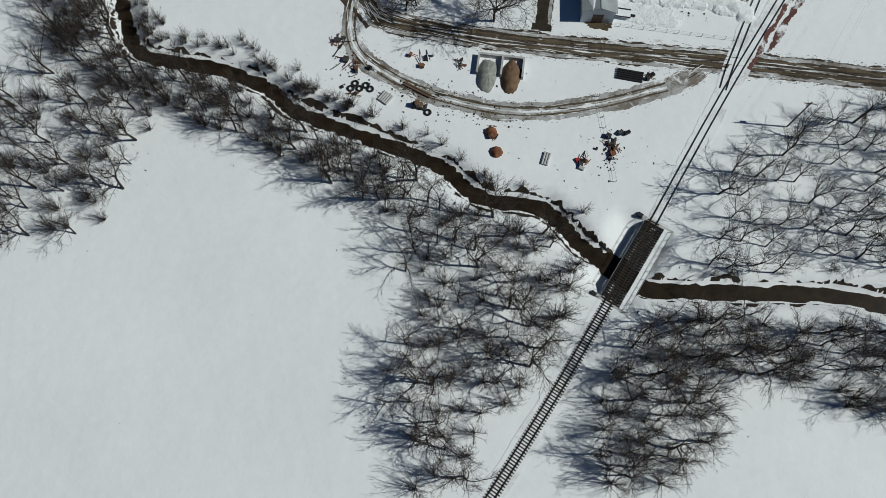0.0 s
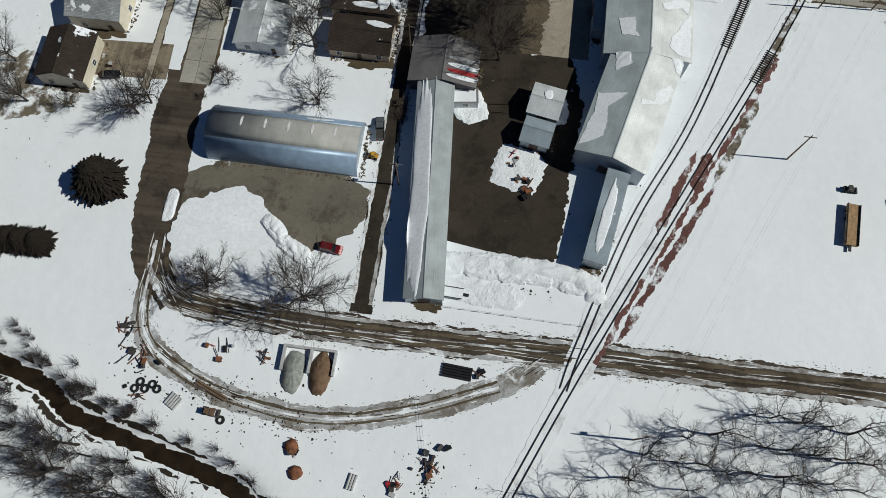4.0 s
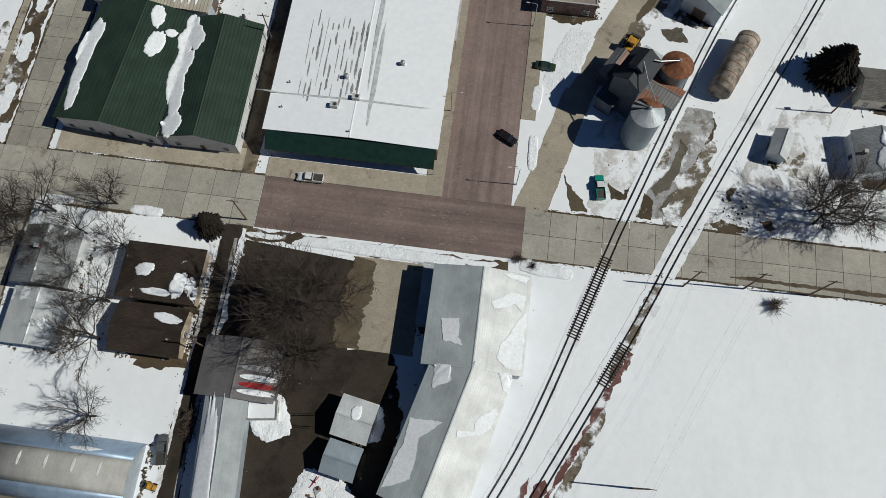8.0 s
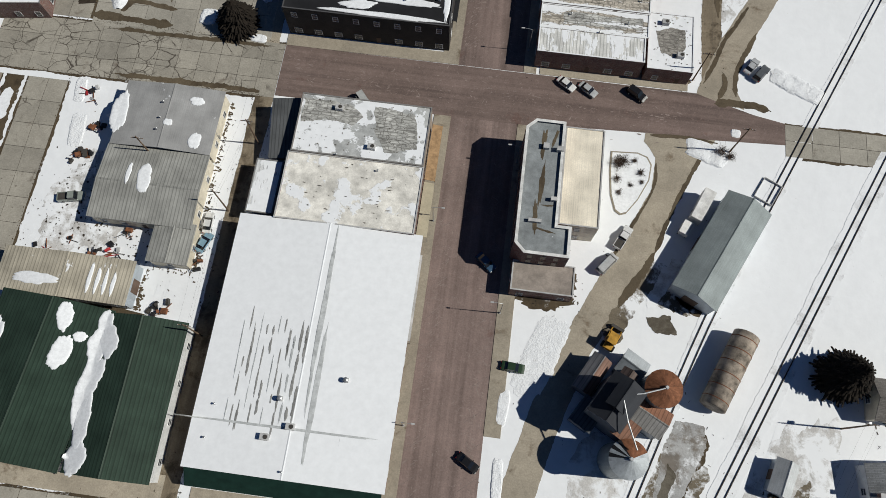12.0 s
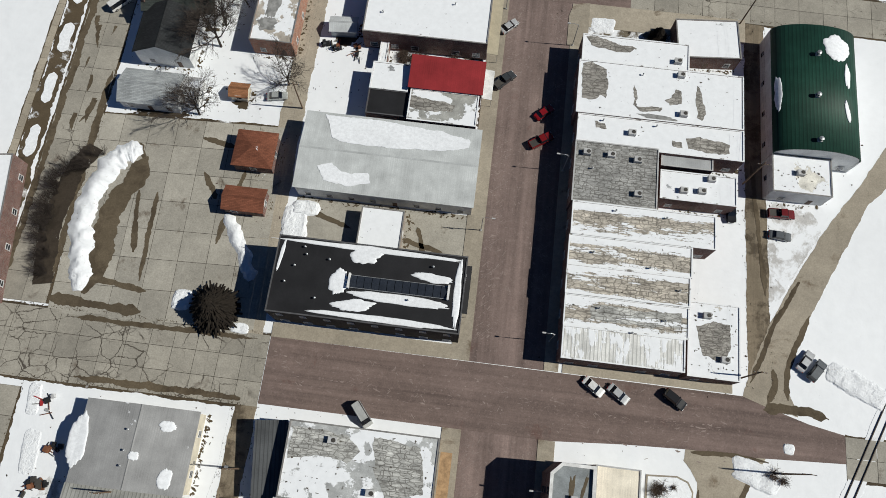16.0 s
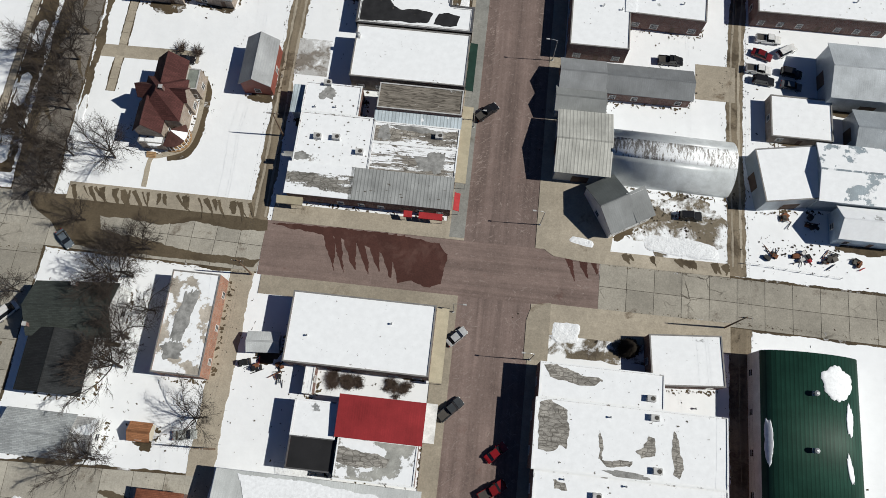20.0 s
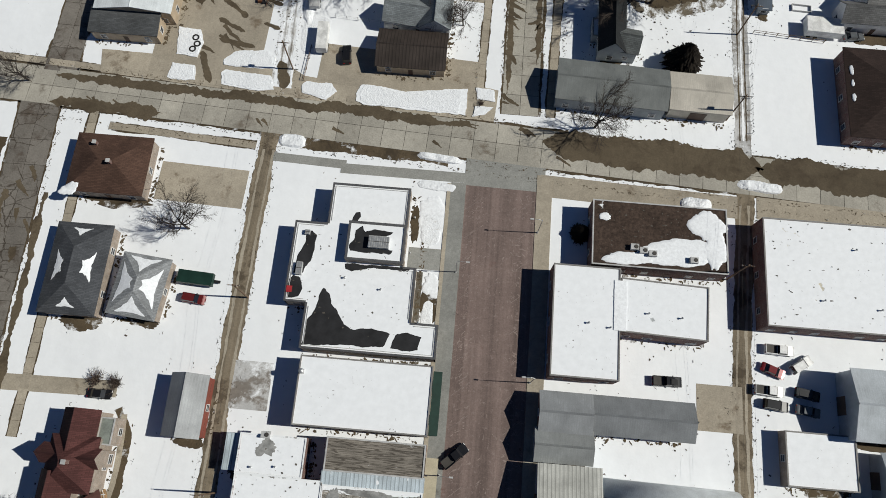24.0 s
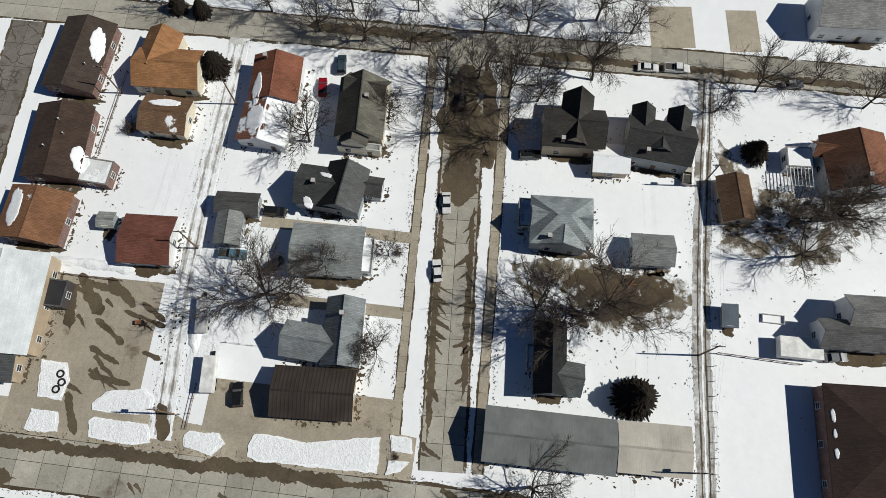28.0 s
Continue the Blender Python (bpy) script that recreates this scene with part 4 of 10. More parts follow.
structure("verge", ribbon([(12, 536.6), (28, 536), (44, 535.2)], 3.4, -0.05, 0.016, 0.6, 880), "soil", "thawed brown verge before the clinic")
patch("yard_bins", "patchy", 100, 252, 7, 14, 25, 8, 0.02, 0.3, "muddy strip beside the rails")
patch("yard_east", "thin_snow", 122, 256, 8, 20, -20, 9, 0.02, 0.25, "thin dirty snow over gravel")
patch("yard_bins_2", "thin_snow", 90, 258, 9, 20, -18, 10, 0.015, 0.25, "trodden snow beside grain bins")
patch("yard_barn", "patchy", 99, 297, 8, 6, -20, 11, 0.02, 0.35, "muddy ground before the barn")
patch("yard_shops", "patchy", 79, 425, 16, 4, 0, 12, 0.02, 0.35, "muddy strip behind the walk")
patch("yard_askew", "patchy", 92, 452, 11, 7, 0, 13, 0.02, 0.35, "brown grass showing through snow")
structure("yard_tree", plate([(69.6, 587.8), (76.3, 590.2), (82.2, 590), (95.1, 589), (107, 587.4), (107.6, 582), (98.4, 576.5), (88.1, 574.6), (81.2, 578.8), (73, 582.5)], -0.02, 0.02, 1.1, 14), "patchy", "bare brown ground under trees")
structure("yard_tree_2", plate([(84, 588), (92, 588.2), (103, 586.8), (103, 583), (96, 579), (89, 577.4), (85, 580), (80, 584)], -0.02, 0.024, 1.2, 34), "soil", "dark bare ground under trees")
# wet street whose dark colour also stands for shade under bare trees
patch("yard_elm", "damp", 60, 622, 7, 14, 0, 15, 0.06, 0.3, "wet roadway with tree shade painted dark")
patch("yard_scrap", "thin_snow", -27, 297, 9, 13, 0, 16, 0.015, 0.35, "cluttered trodden snow yard")
patch("yard_home", "patchy", 128, 600, 14, 8, 0, 17, 0.02, 0.4, "brown leaf-strewn yard")
lot("driveway_3", "sidewalk", 104.7, 647, 10, 11, 3, 0.03, "concrete driveway")
lot("driveway_4", "sidewalk", 121, 647, 7, 11, 3, 0.03, "concrete driveway")
lot("driveway_5", "sidewalk", 34, 593.2, 32, 2.4, -3, 0.03, "damp concrete drive")
lot("driveway_6", "sidewalk", 36, 577.2, 26, 2.4, -3, 0.03, "damp concrete drive")
BED = [(84.5, 326.6), (90.4, 327), (92.6, 326.2), (93.6, 324.4), (93.2, 320.6), (90.9, 315.6), (88.5, 312.1), (87.2, 311.6), (86, 312.4), (84.9, 316), (84.4, 321.9)]
structure("bed_kerb", plate(BED, -0.05, 0.15), "sidewalk", "concrete kerb round a planting bed")
structure("bed_round", plate([(89 + (x - 89) * 0.93, 320.5 + (y - 320.5) * 0.95) for x, y in BED], 0.0, 0.2), "snow", "raised snowy planting bed")

# damp stains along the kerbs, where meltwater runs
def damp(x0, y0, x1, y1, width, seed, material="damp", z=0.066):
    n = max(2, int(math.hypot(x1 - x0, y1 - y0) / 6))
    pts = [(x0 + (x1 - x0) * k / n + 0.3 * noise.noise((k, seed, 1)), y0 + (y1 - y0) * k / n + 0.4 * noise.noise((k, seed, 7))) for k in range(n + 1)]
    structure("stain", ribbon(pts, width, z - 0.02, z, min(1.3, width * 0.45), seed, 8, True), material, "dark meltwater stain on the street")


def streak(x, y, length, width, angle, seed, z, material="damp"):
    """A tongue of meltwater that bends a little and thins out."""
    a, bend = math.radians(angle), random.uniform(-0.25, 0.25)
    pts = [(x + length * f * math.cos(a + bend * f), y + length * f * math.sin(a + bend * f)) for f in (0, 0.35, 0.7, 1.0)]
    structure("stain", ribbon(pts, width, z - 0.02, z, width * 0.45, seed, 6, "tail"), material, "dark meltwater streak on concrete")


# meltwater rows; the one at x 58.6, y 600 to 634 also paints tree shade
for k, row in enumerate(((-46, 548.2, 50, 543.6, 2.4), (64, 541.0, 112, 538.6, 7.0), (110, 538.8, 152, 536.4, 6.4), (-46, 541.4, -20, 540.6, 3.0), (-50, 447, -50, 520, 2.6), (-40, 455, -41, 520, 1.6),
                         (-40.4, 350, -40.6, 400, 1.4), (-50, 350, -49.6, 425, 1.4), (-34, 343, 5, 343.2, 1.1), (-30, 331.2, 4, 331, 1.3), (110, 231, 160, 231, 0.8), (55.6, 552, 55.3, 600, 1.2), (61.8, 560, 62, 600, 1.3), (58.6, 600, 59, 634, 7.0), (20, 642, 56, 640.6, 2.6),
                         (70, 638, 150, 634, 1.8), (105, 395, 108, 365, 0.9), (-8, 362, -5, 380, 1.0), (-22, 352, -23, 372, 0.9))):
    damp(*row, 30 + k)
structure("stain", plate([(19, 443.4), (31, 443.3), (43, 442.4), (45, 440), (44.4, 433.6), (41, 432.6), (38.4, 433.6), (35.4, 432.8), (34, 437), (30, 439.4), (24, 440.9), (19, 441.4), (12, 442), (7, 443)], 0.0, 0.044, 0.35, 61), "damp_brick", "broad wet red brick below the kerb")
for k, (x, l, wide) in enumerate(((18.8, 9.2, 1.5), (20.8, 9.4, 1.1), (23.4, 8.6, 2.2), (26, 9.2, 1.5), (28.4, 8.4, 1.8), (30.8, 9.4, 2.2), (33.2, 9.6, 1.7), (35.2, 9, 1.2), (70, 6, 1.6), (73, 5, 1.8), (75, 4, 1.2))):
    pts = [(x + 0.34 * l * j / 4 + 0.5 * noise.noise((k, j, 2)), 443.2 - l * j / 4) for j in range(5)]
    structure("stain", ribbon(pts, wide, 0.02, 0.046 + 0.0006 * k, 0.5, 60 + k, 5, "tail"), "damp_brick", "dark wet red brick below the kerb")
structure("stain", plate([(-47, 444.2), (-22, 444.2), (6, 443.4), (6.6, 441.2), (-0.1, 440.6), (-9.6, 441.4), (-16.4, 439.8), (-23.6, 440.5), (-29.5, 440.4), (-28.8, 437.4), (-16.7, 436.1), (-8.2, 434.7), (6, 434.6), (5, 432.8), (-20, 433), (-34, 433.4), (-38, 436), (-39.5, 437.8), (-44, 440.6)], 0.0, 0.07, 0.35, 62), "damp", "broad brown wet film over a concrete street")
for k, (x0, y0, x1, y1, w) in enumerate(((-17.1, 580.3, -10.9, 572.2, 2.4), (-11.9, 571.3, -5.3, 566.8, 1.3), (-11.9, 565.9, -5.3, 562.7, 1.2), (-11.2, 579.9, -4.4, 574.4, 1.6), (-3.1, 575.4, 2.2, 571.6, 1.0), (-10.9, 560.6, -2.4, 558.9, 1.2), (-1.3, 565.5, 2.6, 564.1, 0.8), (-6.5, 573.4, 2.3, 570.7, 1.0), (-18, 578, -16.5, 569, 2.0), (-14, 557, -11, 549, 1.4), (4, 556, 6, 549, 2.0))):
    damp(x0, y0, x1, y1, w, 270 + k, "damp", 0.062 + 0.0005 * k)
for k in range(14):
    streak(random.uniform(-25, -6), random.uniform(553, 580), random.uniform(2, 9), random.uniform(0.5, 1.5), random.uniform(-42, -18), 70 + k, 0.04 + 0.0006 * k)
for k in range(40):
    y, l = random.uniform(550, 634), random.uniform(1.5, 5.5)
    west = random.random() < 0.6
    streak(54.7 if west else 62.6, y, l, random.uniform(0.4, 1.1), random.uniform(-65, -25) if west else random.uniform(205, 240), 110 + k, 0.066 + 0.0004 * k)
for k in range(24):
    x = -37 + k * 1.7 + random.uniform(-0.8, 0.8)
    streak(x, 446.8, random.uniform(2.5, 5.5), random.uniform(0.4, 1.3), random.uniform(-80, -52), 160 + k, 0.162 + 0.0005 * k)
for k in range(14):
    streak(random.uniform(-50, -43), random.uniform(452, 530), random.uniform(2, 6), random.uniform(0.5, 1.4), random.uniform(-80, -40), 190 + k, 0.066 + 0.0006 * k)
for k in range(18):
    x = random.uniform(-40, 130)
    y = 539.9 - 0.0535 * (x - 54)
    streak(x, y + 4.3 if k % 2 else y - 1.5, random.uniform(2, 4.5), random.uniform(0.4, 1.0), random.uniform(-50, -20), 210 + k, 0.066 + 0.0006 * k)
for k in range(16):
    streak(random.uniform(79, 103), 444.3, random.uniform(1.4, 2.6), random.uniform(0.5, 1.4), random.uniform(-75, -50), 1600 + k, 0.144 + 0.0005 * k)
for k in range(10):
    streak(random.uniform(-48, -42), random.uniform(352, 424), random.uniform(2, 7), random.uniform(0.5, 1.3), random.uniform(-100, -60), 230 + k, 0.066 + 0.0006 * k)
for k, (x0, y0, x1, y1) in enumerate(((-30, 383, -26, 376), (-27, 372, -25, 358), (-36, 352, -20, 350), (-14, 378, -10, 372), (-16, 386, -5, 384), (31, 368, 40, 366), (10, 372, 20, 369), (34, 371, 36, 365))):
    damp(x0, y0, x1, y1, 1.2, 110 + k, "damp", 0.074)

# the west side of the long side street: trodden verge, walk and snow
lot("pavement_22", "sidewalk", -17, 244.2, 42, 5.4, 0, 0.05, "concrete apron before the green store")
for k, (y0, y1) in enumerate(((246, 328), (348, 428), (448, 532))):
    structure("verge", ribbon([(-52.3 - k * 0.8, y0), (-52.8 - k, (y0 + y1) / 2), (-52.6 - k, y1)], 4.4, -0.05, 0.014, 0.8, 800 + k), "soil", "thawed brown verge beside the side street")
    walkway(f"pavement_{23 + k}", -56.4 - k * 0.8, (y0 + y1) / 2, 1.6, y1 - y0, 0, 0.04, "narrow concrete sidewalk beside a thawed verge")
    for j in range(6):
        a, b = y0 + (y1 - y0) * j / 6 + 2, y0 + (y1 - y0) * (j + 0.75) / 6
        structure("snow_strip", ribbon([(-52.6 - k, a), (-52.8 - k, (a + b) / 2), (-52.7 - k, b)], 2.4, -0.05, 0.1, 0.5, 810 + 7 * k + j, 6, True), "snow", "strip of old snow left on the verge")
lot("yard_shop_lot", "slush", 9.3, 483.6, 7.6, 9.4, 0, 0.03, "grey icy lot between shops and alley")
patch("yard_corner", "patchy", -58, 256, 7, 14, 8, 21, 0.02, 0.4, "brown trodden ground under street trees")
patch("yard_corner_2", "patchy", -46, 224, 5, 6, 0, 22, 0.02, 0.4, "brown trodden ground under street trees")
walkway("pavement_26", -14.6, 535.7, 33, 1.6, -3.4, 0.04, "narrow concrete sidewalk between snow strips")
walkway("pavement_27", -53.2, 205, 1.5, 40, 0, 0.04, "narrow concrete sidewalk in snow")
# dirty ground between the rails and the grain elevator
for k, (pts, wide, material) in enumerate((([(92, 242), (95, 248), (98.4, 267)], 2.6, "patchy"), ([(96, 242), (99, 252), (103, 268)], 2.2, "thin_snow"), ([(99, 246), (103, 258), (106, 268)], 2.6, "soil"), ([(111, 242), (114, 250), (121, 255)], 3.4, "thin_snow"), ([(113, 240), (119, 249), (126, 262)], 2.4, "patchy"), ([(86, 283), (90, 292), (96, 300)], 4.0, "patchy"), ([(94, 292), (98, 299), (101, 303)], 3.2, "thin_snow"))):
    structure("trodden_strip", ribbon(pts, wide, -0.02, 0.03 + 0.002 * k, 0.9, 830 + k, 6, True), material, "dirty trodden strip beside the rails")
structure("stain", ribbon([(-33, 348), (-31.4, 356), (-32, 364), (-30, 372), (-27, 380)], 4.6, 0.0, 0.078, 1.0, 850, 6, True), "damp", "dark meltwater below a snow bank")
structure("stain", ribbon([(-40, 346.5), (-30, 346), (-20, 345.6)], 2.0, 0.0, 0.079, 0.8, 851, 6, True), "damp", "dark meltwater along the parking lot")
for k, (pts, material) in enumerate(((
        [(100, 270), (105.8, 269.7), (106.3, 265.8), (104.6, 261), (101, 254), (100.4, 246.6), (96, 242.4), (90, 241.4), (92, 247.6), (96.4, 254), (97.6, 262)], "slush"), ([(105.8, 241.6), (108, 247.2), (114.6, 256.7), (122.5, 255.6), (121.7, 245.4), (113.4, 240.8)], "thin_snow"),
        ([(99, 261.6), (100.5, 259.9), (99.4, 254.7), (96.8, 249.4), (94, 247.2), (93.1, 248.9), (96.6, 253.7), (97.7, 257)], "gravel"), ([(95.8, 243.2), (94.7, 244.3), (97.9, 249.5), (99.8, 251), (100.2, 246.8), (97, 242.8)], "gravel"), ([(91.8, 247.2), (93.5, 245.9), (93.1, 241.7), (90.1, 241.6)], "soil"),
        ([(105.8, 242.1), (108, 243.6), (113.5, 241.9), (112.9, 240.8), (108, 240.8)], "soil"), ([(116.8, 244.2), (119, 245), (119.5, 242.7), (117.8, 241.9)], "soil"), ([(109, 249.8), (110.7, 252.5), (111.3, 250.7), (109.6, 248)], "soil"), ([(74.2, 249.5), (76.8, 245.6), (79.3, 241.6), (76, 241.6)], "damp"), ([(83.6, 248.3), (86.8, 246.9), (88.1, 248.9), (87.4, 245.7), (84.6, 245.4)], "soil"), ([(93.8, 289.6), (98.6, 290.9), (99.9, 286.8), (95.7, 287)], "gravel"))):
    structure("trodden_ground", plate(pts, -0.02, 0.042 + 0.003 * k, 0.6, k + 51.3), material, "trodden brown ground beside the grain elevator")
# trodden edge of the brick crossing
structure("verge", ribbon([(8, 227.6), (30, 227.2), (50, 226.8), (64, 227.4)], 2.2, -0.05, 0.02, 0.7, 860), "soil", "thawed brown verge at the crossing")
for x in (12, 24, 36, 47, 58):
    structure("snow_strip", ribbon([(x - 4, 227.4), (x, 227.2), (x + 4, 227.4)], 1.2, -0.02, 0.12, 0.4, 862 + x, 6, True), "snow", "strip of old snow left on the verge")

patch("yard_west", "patchy", -82, 182, 13, 9, 12, 24, 0.02, 0.4, "muddy cluttered yard under trees")
patch("yard_west_2", "soil", -88, 166, 5, 6, 0, 25, 0.02, 0.4, "brown trodden ground beside a red car")
patch("yard_field", "patchy", 124, 596, 11, 5, -8, 26, 0.022, 0.4, "brown leaf litter under a bare tree")
patch("yard_drive", "patchy", 118, 608, 2.2, 12, 24, 27, 0.024, 0.35, "curved muddy drive")
lot("apron_alley", "sidewalk", 101, 487, 9, 9, 0, 0.03, "tan concrete apron beside the alley")
structure("alley_apron_edge", ribbon([(76, 484), (88, 483.6), (97, 484)], 1.6, -0.02, 0.03, 0.6, 871, 6, True), "patchy", "thawed strip behind a shed")
building("quonset_hut", "grey corrugated steel quonset hut beside a gravel yard", "hut", "metal", [
    ("bx", -17.9, 176.3, 33.3, 12.7, 0, 2.0, 4.0, "galv", (0.36, 0.355, 0.335), 0.0),
])
building("storage_shed", "long grey metal storage shed with snow on its roof", "shed", "metal", [
    ("gy", 15.1, 168.6, 7.6, 49.5, 4.7, 4.2, 1.5, "metal", ((0.34, 0.37, 0.39), (0.33, 0.36, 0.37)), 0.0),
])
building("workshop", "dark workshop with red and white striped metal roof", "workshop", "siding_dark", [
    ("gy", 14.3, 198.7, 14.8, 11.0, 0, 4.0, 2.0, "metal", (0.16, 0.15, 0.15), 0.0),
])
building("garden_shed", "small snow-covered lean-to shed beside the workshop", "shed", "siding_white", [
    ("flat", 19.8, 191.7, 5.8, 3.7, 7.7, 2.5, 0, "membrane", (0.3, 0.31, 0.32), 0.75),
])
building("house", "low dark brown shingled house with melting snow patches", "house", "siding_tan", [
    ("hip", -6.1, 215.8, 15.8, 11.2, 0, 3.2, 1.5, "shingle", (0.039, 0.029, 0.023), 0.25),
])
building("garage", "dark brown shingled garage with a strip of snow", "garage", "siding_tan", [
    ("gx", -5.7, 204.1, 13.8, 9.4, 0, 3.0, 1.6, "shingle", (0.039, 0.029, 0.023), 0.15),
])
building("house", "old grey shingled house with a low metal rear wing", "house", "siding_white", [
    ("gy", -29.4, 215.9, 11.3, 11.6, 0, 4.5, 2.5, "shingle", (0.22, 0.23, 0.235), 0.2),
    ("gy", -28.5, 203.6, 11.8, 10.9, 0, 3.0, 1.6, "metal", (0.5, 0.52, 0.53), 0.3),
])
building("house", "cream clapboard house behind bare street trees", "house", "siding_cream", [
    ("gx", -67.5, 204.9, 12.4, 11.2, 0, 4.5, 2.5, "shingle", (0.3, 0.31, 0.32), 0.3),
])
building("house", "brown roofed house with snow on one slope", "house", "siding_cream", [
    ("gy", -70.8, 189.5, 10.7, 12.2, 0, 4.0, 2.2, "shingle", (0.039, 0.029, 0.023), 0.3),
])
building("house", "grey roofed house among bare trees", "house", "siding_white", [
    ("gx", -101.0, 181.9, 21.9, 11.3, 0, 4.5, 2.5, "shingle", (0.3, 0.31, 0.32), 0.15),
])
building("shed", "light corrugated metal shed in a muddy yard", "shed", "metal", [
    ("gx", 37.9, 192.2, 6.7, 7.3, -10.4, 3.2, 1.2, "metal", (0.5, 0.52, 0.53), 0.1),
])
building("shed", "grey metal shed beside scrap in the yard", "shed", "metal", [
    ("gx", 36.6, 184.5, 6.1, 5.8, -10.4, 3.0, 1.3, "metal", (0.28, 0.33, 0.37), 0.1),
])
building("warehouse", "long grain warehouse by the tracks, metal roof coloured grey in shade and pale in sun", "warehouse", "metal", [
    # grey west slope, pale east slope: shade and sunlight put into one sheet's colour
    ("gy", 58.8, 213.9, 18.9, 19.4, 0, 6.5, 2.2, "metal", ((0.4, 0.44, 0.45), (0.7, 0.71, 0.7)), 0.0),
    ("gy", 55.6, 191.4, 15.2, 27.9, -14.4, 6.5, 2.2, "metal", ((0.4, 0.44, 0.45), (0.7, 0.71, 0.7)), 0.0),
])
building("lean_to", "low pale grey lean-to along the warehouse wall", "shed", "metal", [
    ("flat", 48.0, 218.6, 2.6, 12.8, 0, 3.4, 0, "metal", (0.45, 0.48, 0.49), 0.3),
])
building("shed", "narrow grey lean-to shed beside the rail track", "shed", "metal", [
    ("shed", 52.5, 166.2, 4.2, 20.5, -10.3, 4.5, 0.8, "metal", (0.28, 0.33, 0.37), 0.15),
])
building("hardware_store", "green metal double-gabled store with drifts of snow in the valley", "store", "siding_white", [
    ("gy", -24.7, 261.3, 22.8, 30.6, -4.4, 5.0, 2.4, "ribbed", (0.03, 0.052, 0.038), 0.0),
    ("gy", -5.2, 260.3, 16.0, 29.8, 0, 5.0, 2.4, "ribbed", (0.03, 0.052, 0.038), 0.0),
])
building("shed", "tan corrugated storage shed striped with snow", "shed", "metal", [
    ("gy", -24.3, 282.0, 26.6, 8.7, 0, 4.5, 0.9, "ribbed", (0.46, 0.42, 0.34), 0.3),
])
building("commercial_building", "broad low building with white snowed-over roof and green front", "building", "brick_red", [
    ("gy", 27.4, 274.2, 37.2, 49.5, 0, 6.0, 0.7, "ribbed", (0.5, 0.52, 0.53), 0.88),
])
building("commercial_building", "red brick shop with a worn pale membrane roof", "building", "brick_red", [
    ("flat", 30.0, 306.65, 29.0, 15.1, 0, 6.8, 0, "membrane", (0.74, 0.72, 0.67), 0.4),
])
building("commercial_building", "flat-roofed corner shop with patchy snow and vents", "building", "brick_tan", [
    ("flat", 30.2, 321.15, 28.2, 13.9, 0, 7.2, 0, "membrane", (0.42, 0.43, 0.43), 0.56),
])
building("workshop", "grey metal garages in an L around a cluttered yard", "workshop", "siding_cream", [
    ("gy", -12.6, 319.6, 21.3, 14.9, 0, 4.5, 0.9, "metal", (0.33, 0.33, 0.33), 0.15),
    ("gx", -12.7, 303.4, 21.7, 16.2, 0, 4.3, 0.7, "ribbed", (0.34, 0.34, 0.32), 0.12),
    ("gy", -5.1, 291.7, 8.0, 8.3, 0, 3.8, 0.5, "ribbed", (0.34, 0.34, 0.32), 0.0),
])
building("shed", "narrow dark metal shed between buildings", "shed", "metal", [
    ("shed", 13.0, 320.5, 5.5, 13.6, 7.3, 4.0, 0.6, "ribbed", (0.1, 0.105, 0.11), 0.0),
])
building("lean_to", "white snow-covered lean-to roof behind the shop", "shed", "metal", [
    ("flat", 11.5, 306.5, 5.8, 12.2, 0, 4.5, 0, "ribbed", (0.75, 0.76, 0.77), 0.6),
])
building("annex", "cream-roofed annex against the corner block", "building", "siding_cream", [
    ("flat", 77.3, 315.9, 8.2, 22.2, 0, 8.0, 0, "metal", (0.8, 0.74, 0.62), 0.0),
])
building("garage", "low brown flat-roofed garage beside the corner block", "garage", "brick_red", [
    ("flat", 71.5, 294.1, 12.7, 6.3, 0, 4.5, 0, "membrane", (0.3, 0.26, 0.23), 0.0),
])
building("barn", "blue-grey steel barn on snow beside the tracks", "barn", "metal", [
    ("gy", 107.4, 304.9, 9.3, 24.3, -26.8, 5.0, 1.9, "metal", (0.25, 0.285, 0.29), 0.0),
])
building("shed", "small grey metal shed on a cleared lot", "shed", "metal", [
    ("gy", 119.8, 261.6, 3.7, 6.1, -17.7, 3.0, 1.2, "metal", (0.5, 0.52, 0.53), 0.1),
])
building("house", "grey roofed cottage with a snow patch and brick chimney", "house", "siding_white", [
    ("gy", 140.3, 261.9, 10.0, 9.7, 7.6, 4.0, 2.2, "shingle", (0.3, 0.31, 0.32), 0.12),
])
building("house", "house with dark roof beside a large evergreen", "house", "siding_cream", [
    ("gx", 145.7, 278.6, 17.1, 7.6, 0, 4.0, 2.0, "shingle", (0.16, 0.15, 0.14), 0.0),
])
building("bank_building", "black two-storey building with a long skylight and snow strips", "building", "brick_black", [
    ("flat", 26.7, 355.2, 37.7, 15.6, 0, 9.4, 0, "tar", (0.02, 0.02, 0.022), 0.0),
])
building("fire_station", "wide building with pale low-gabled metal roof", "building", "siding_white", [
    ("gx", 26.3, 383.9, 37.6, 17.4, 0, 5.2, 0.9, "metal", (0.52, 0.54, 0.54), 0.0),
])
building("garage", "small flat garage with snow on its roof", "garage", "brick_tan", [
    ("flat", 26.7, 368.6, 9.1, 9.0, 0, 3.6, 0, "membrane", (0.3, 0.31, 0.32), 0.85),
])
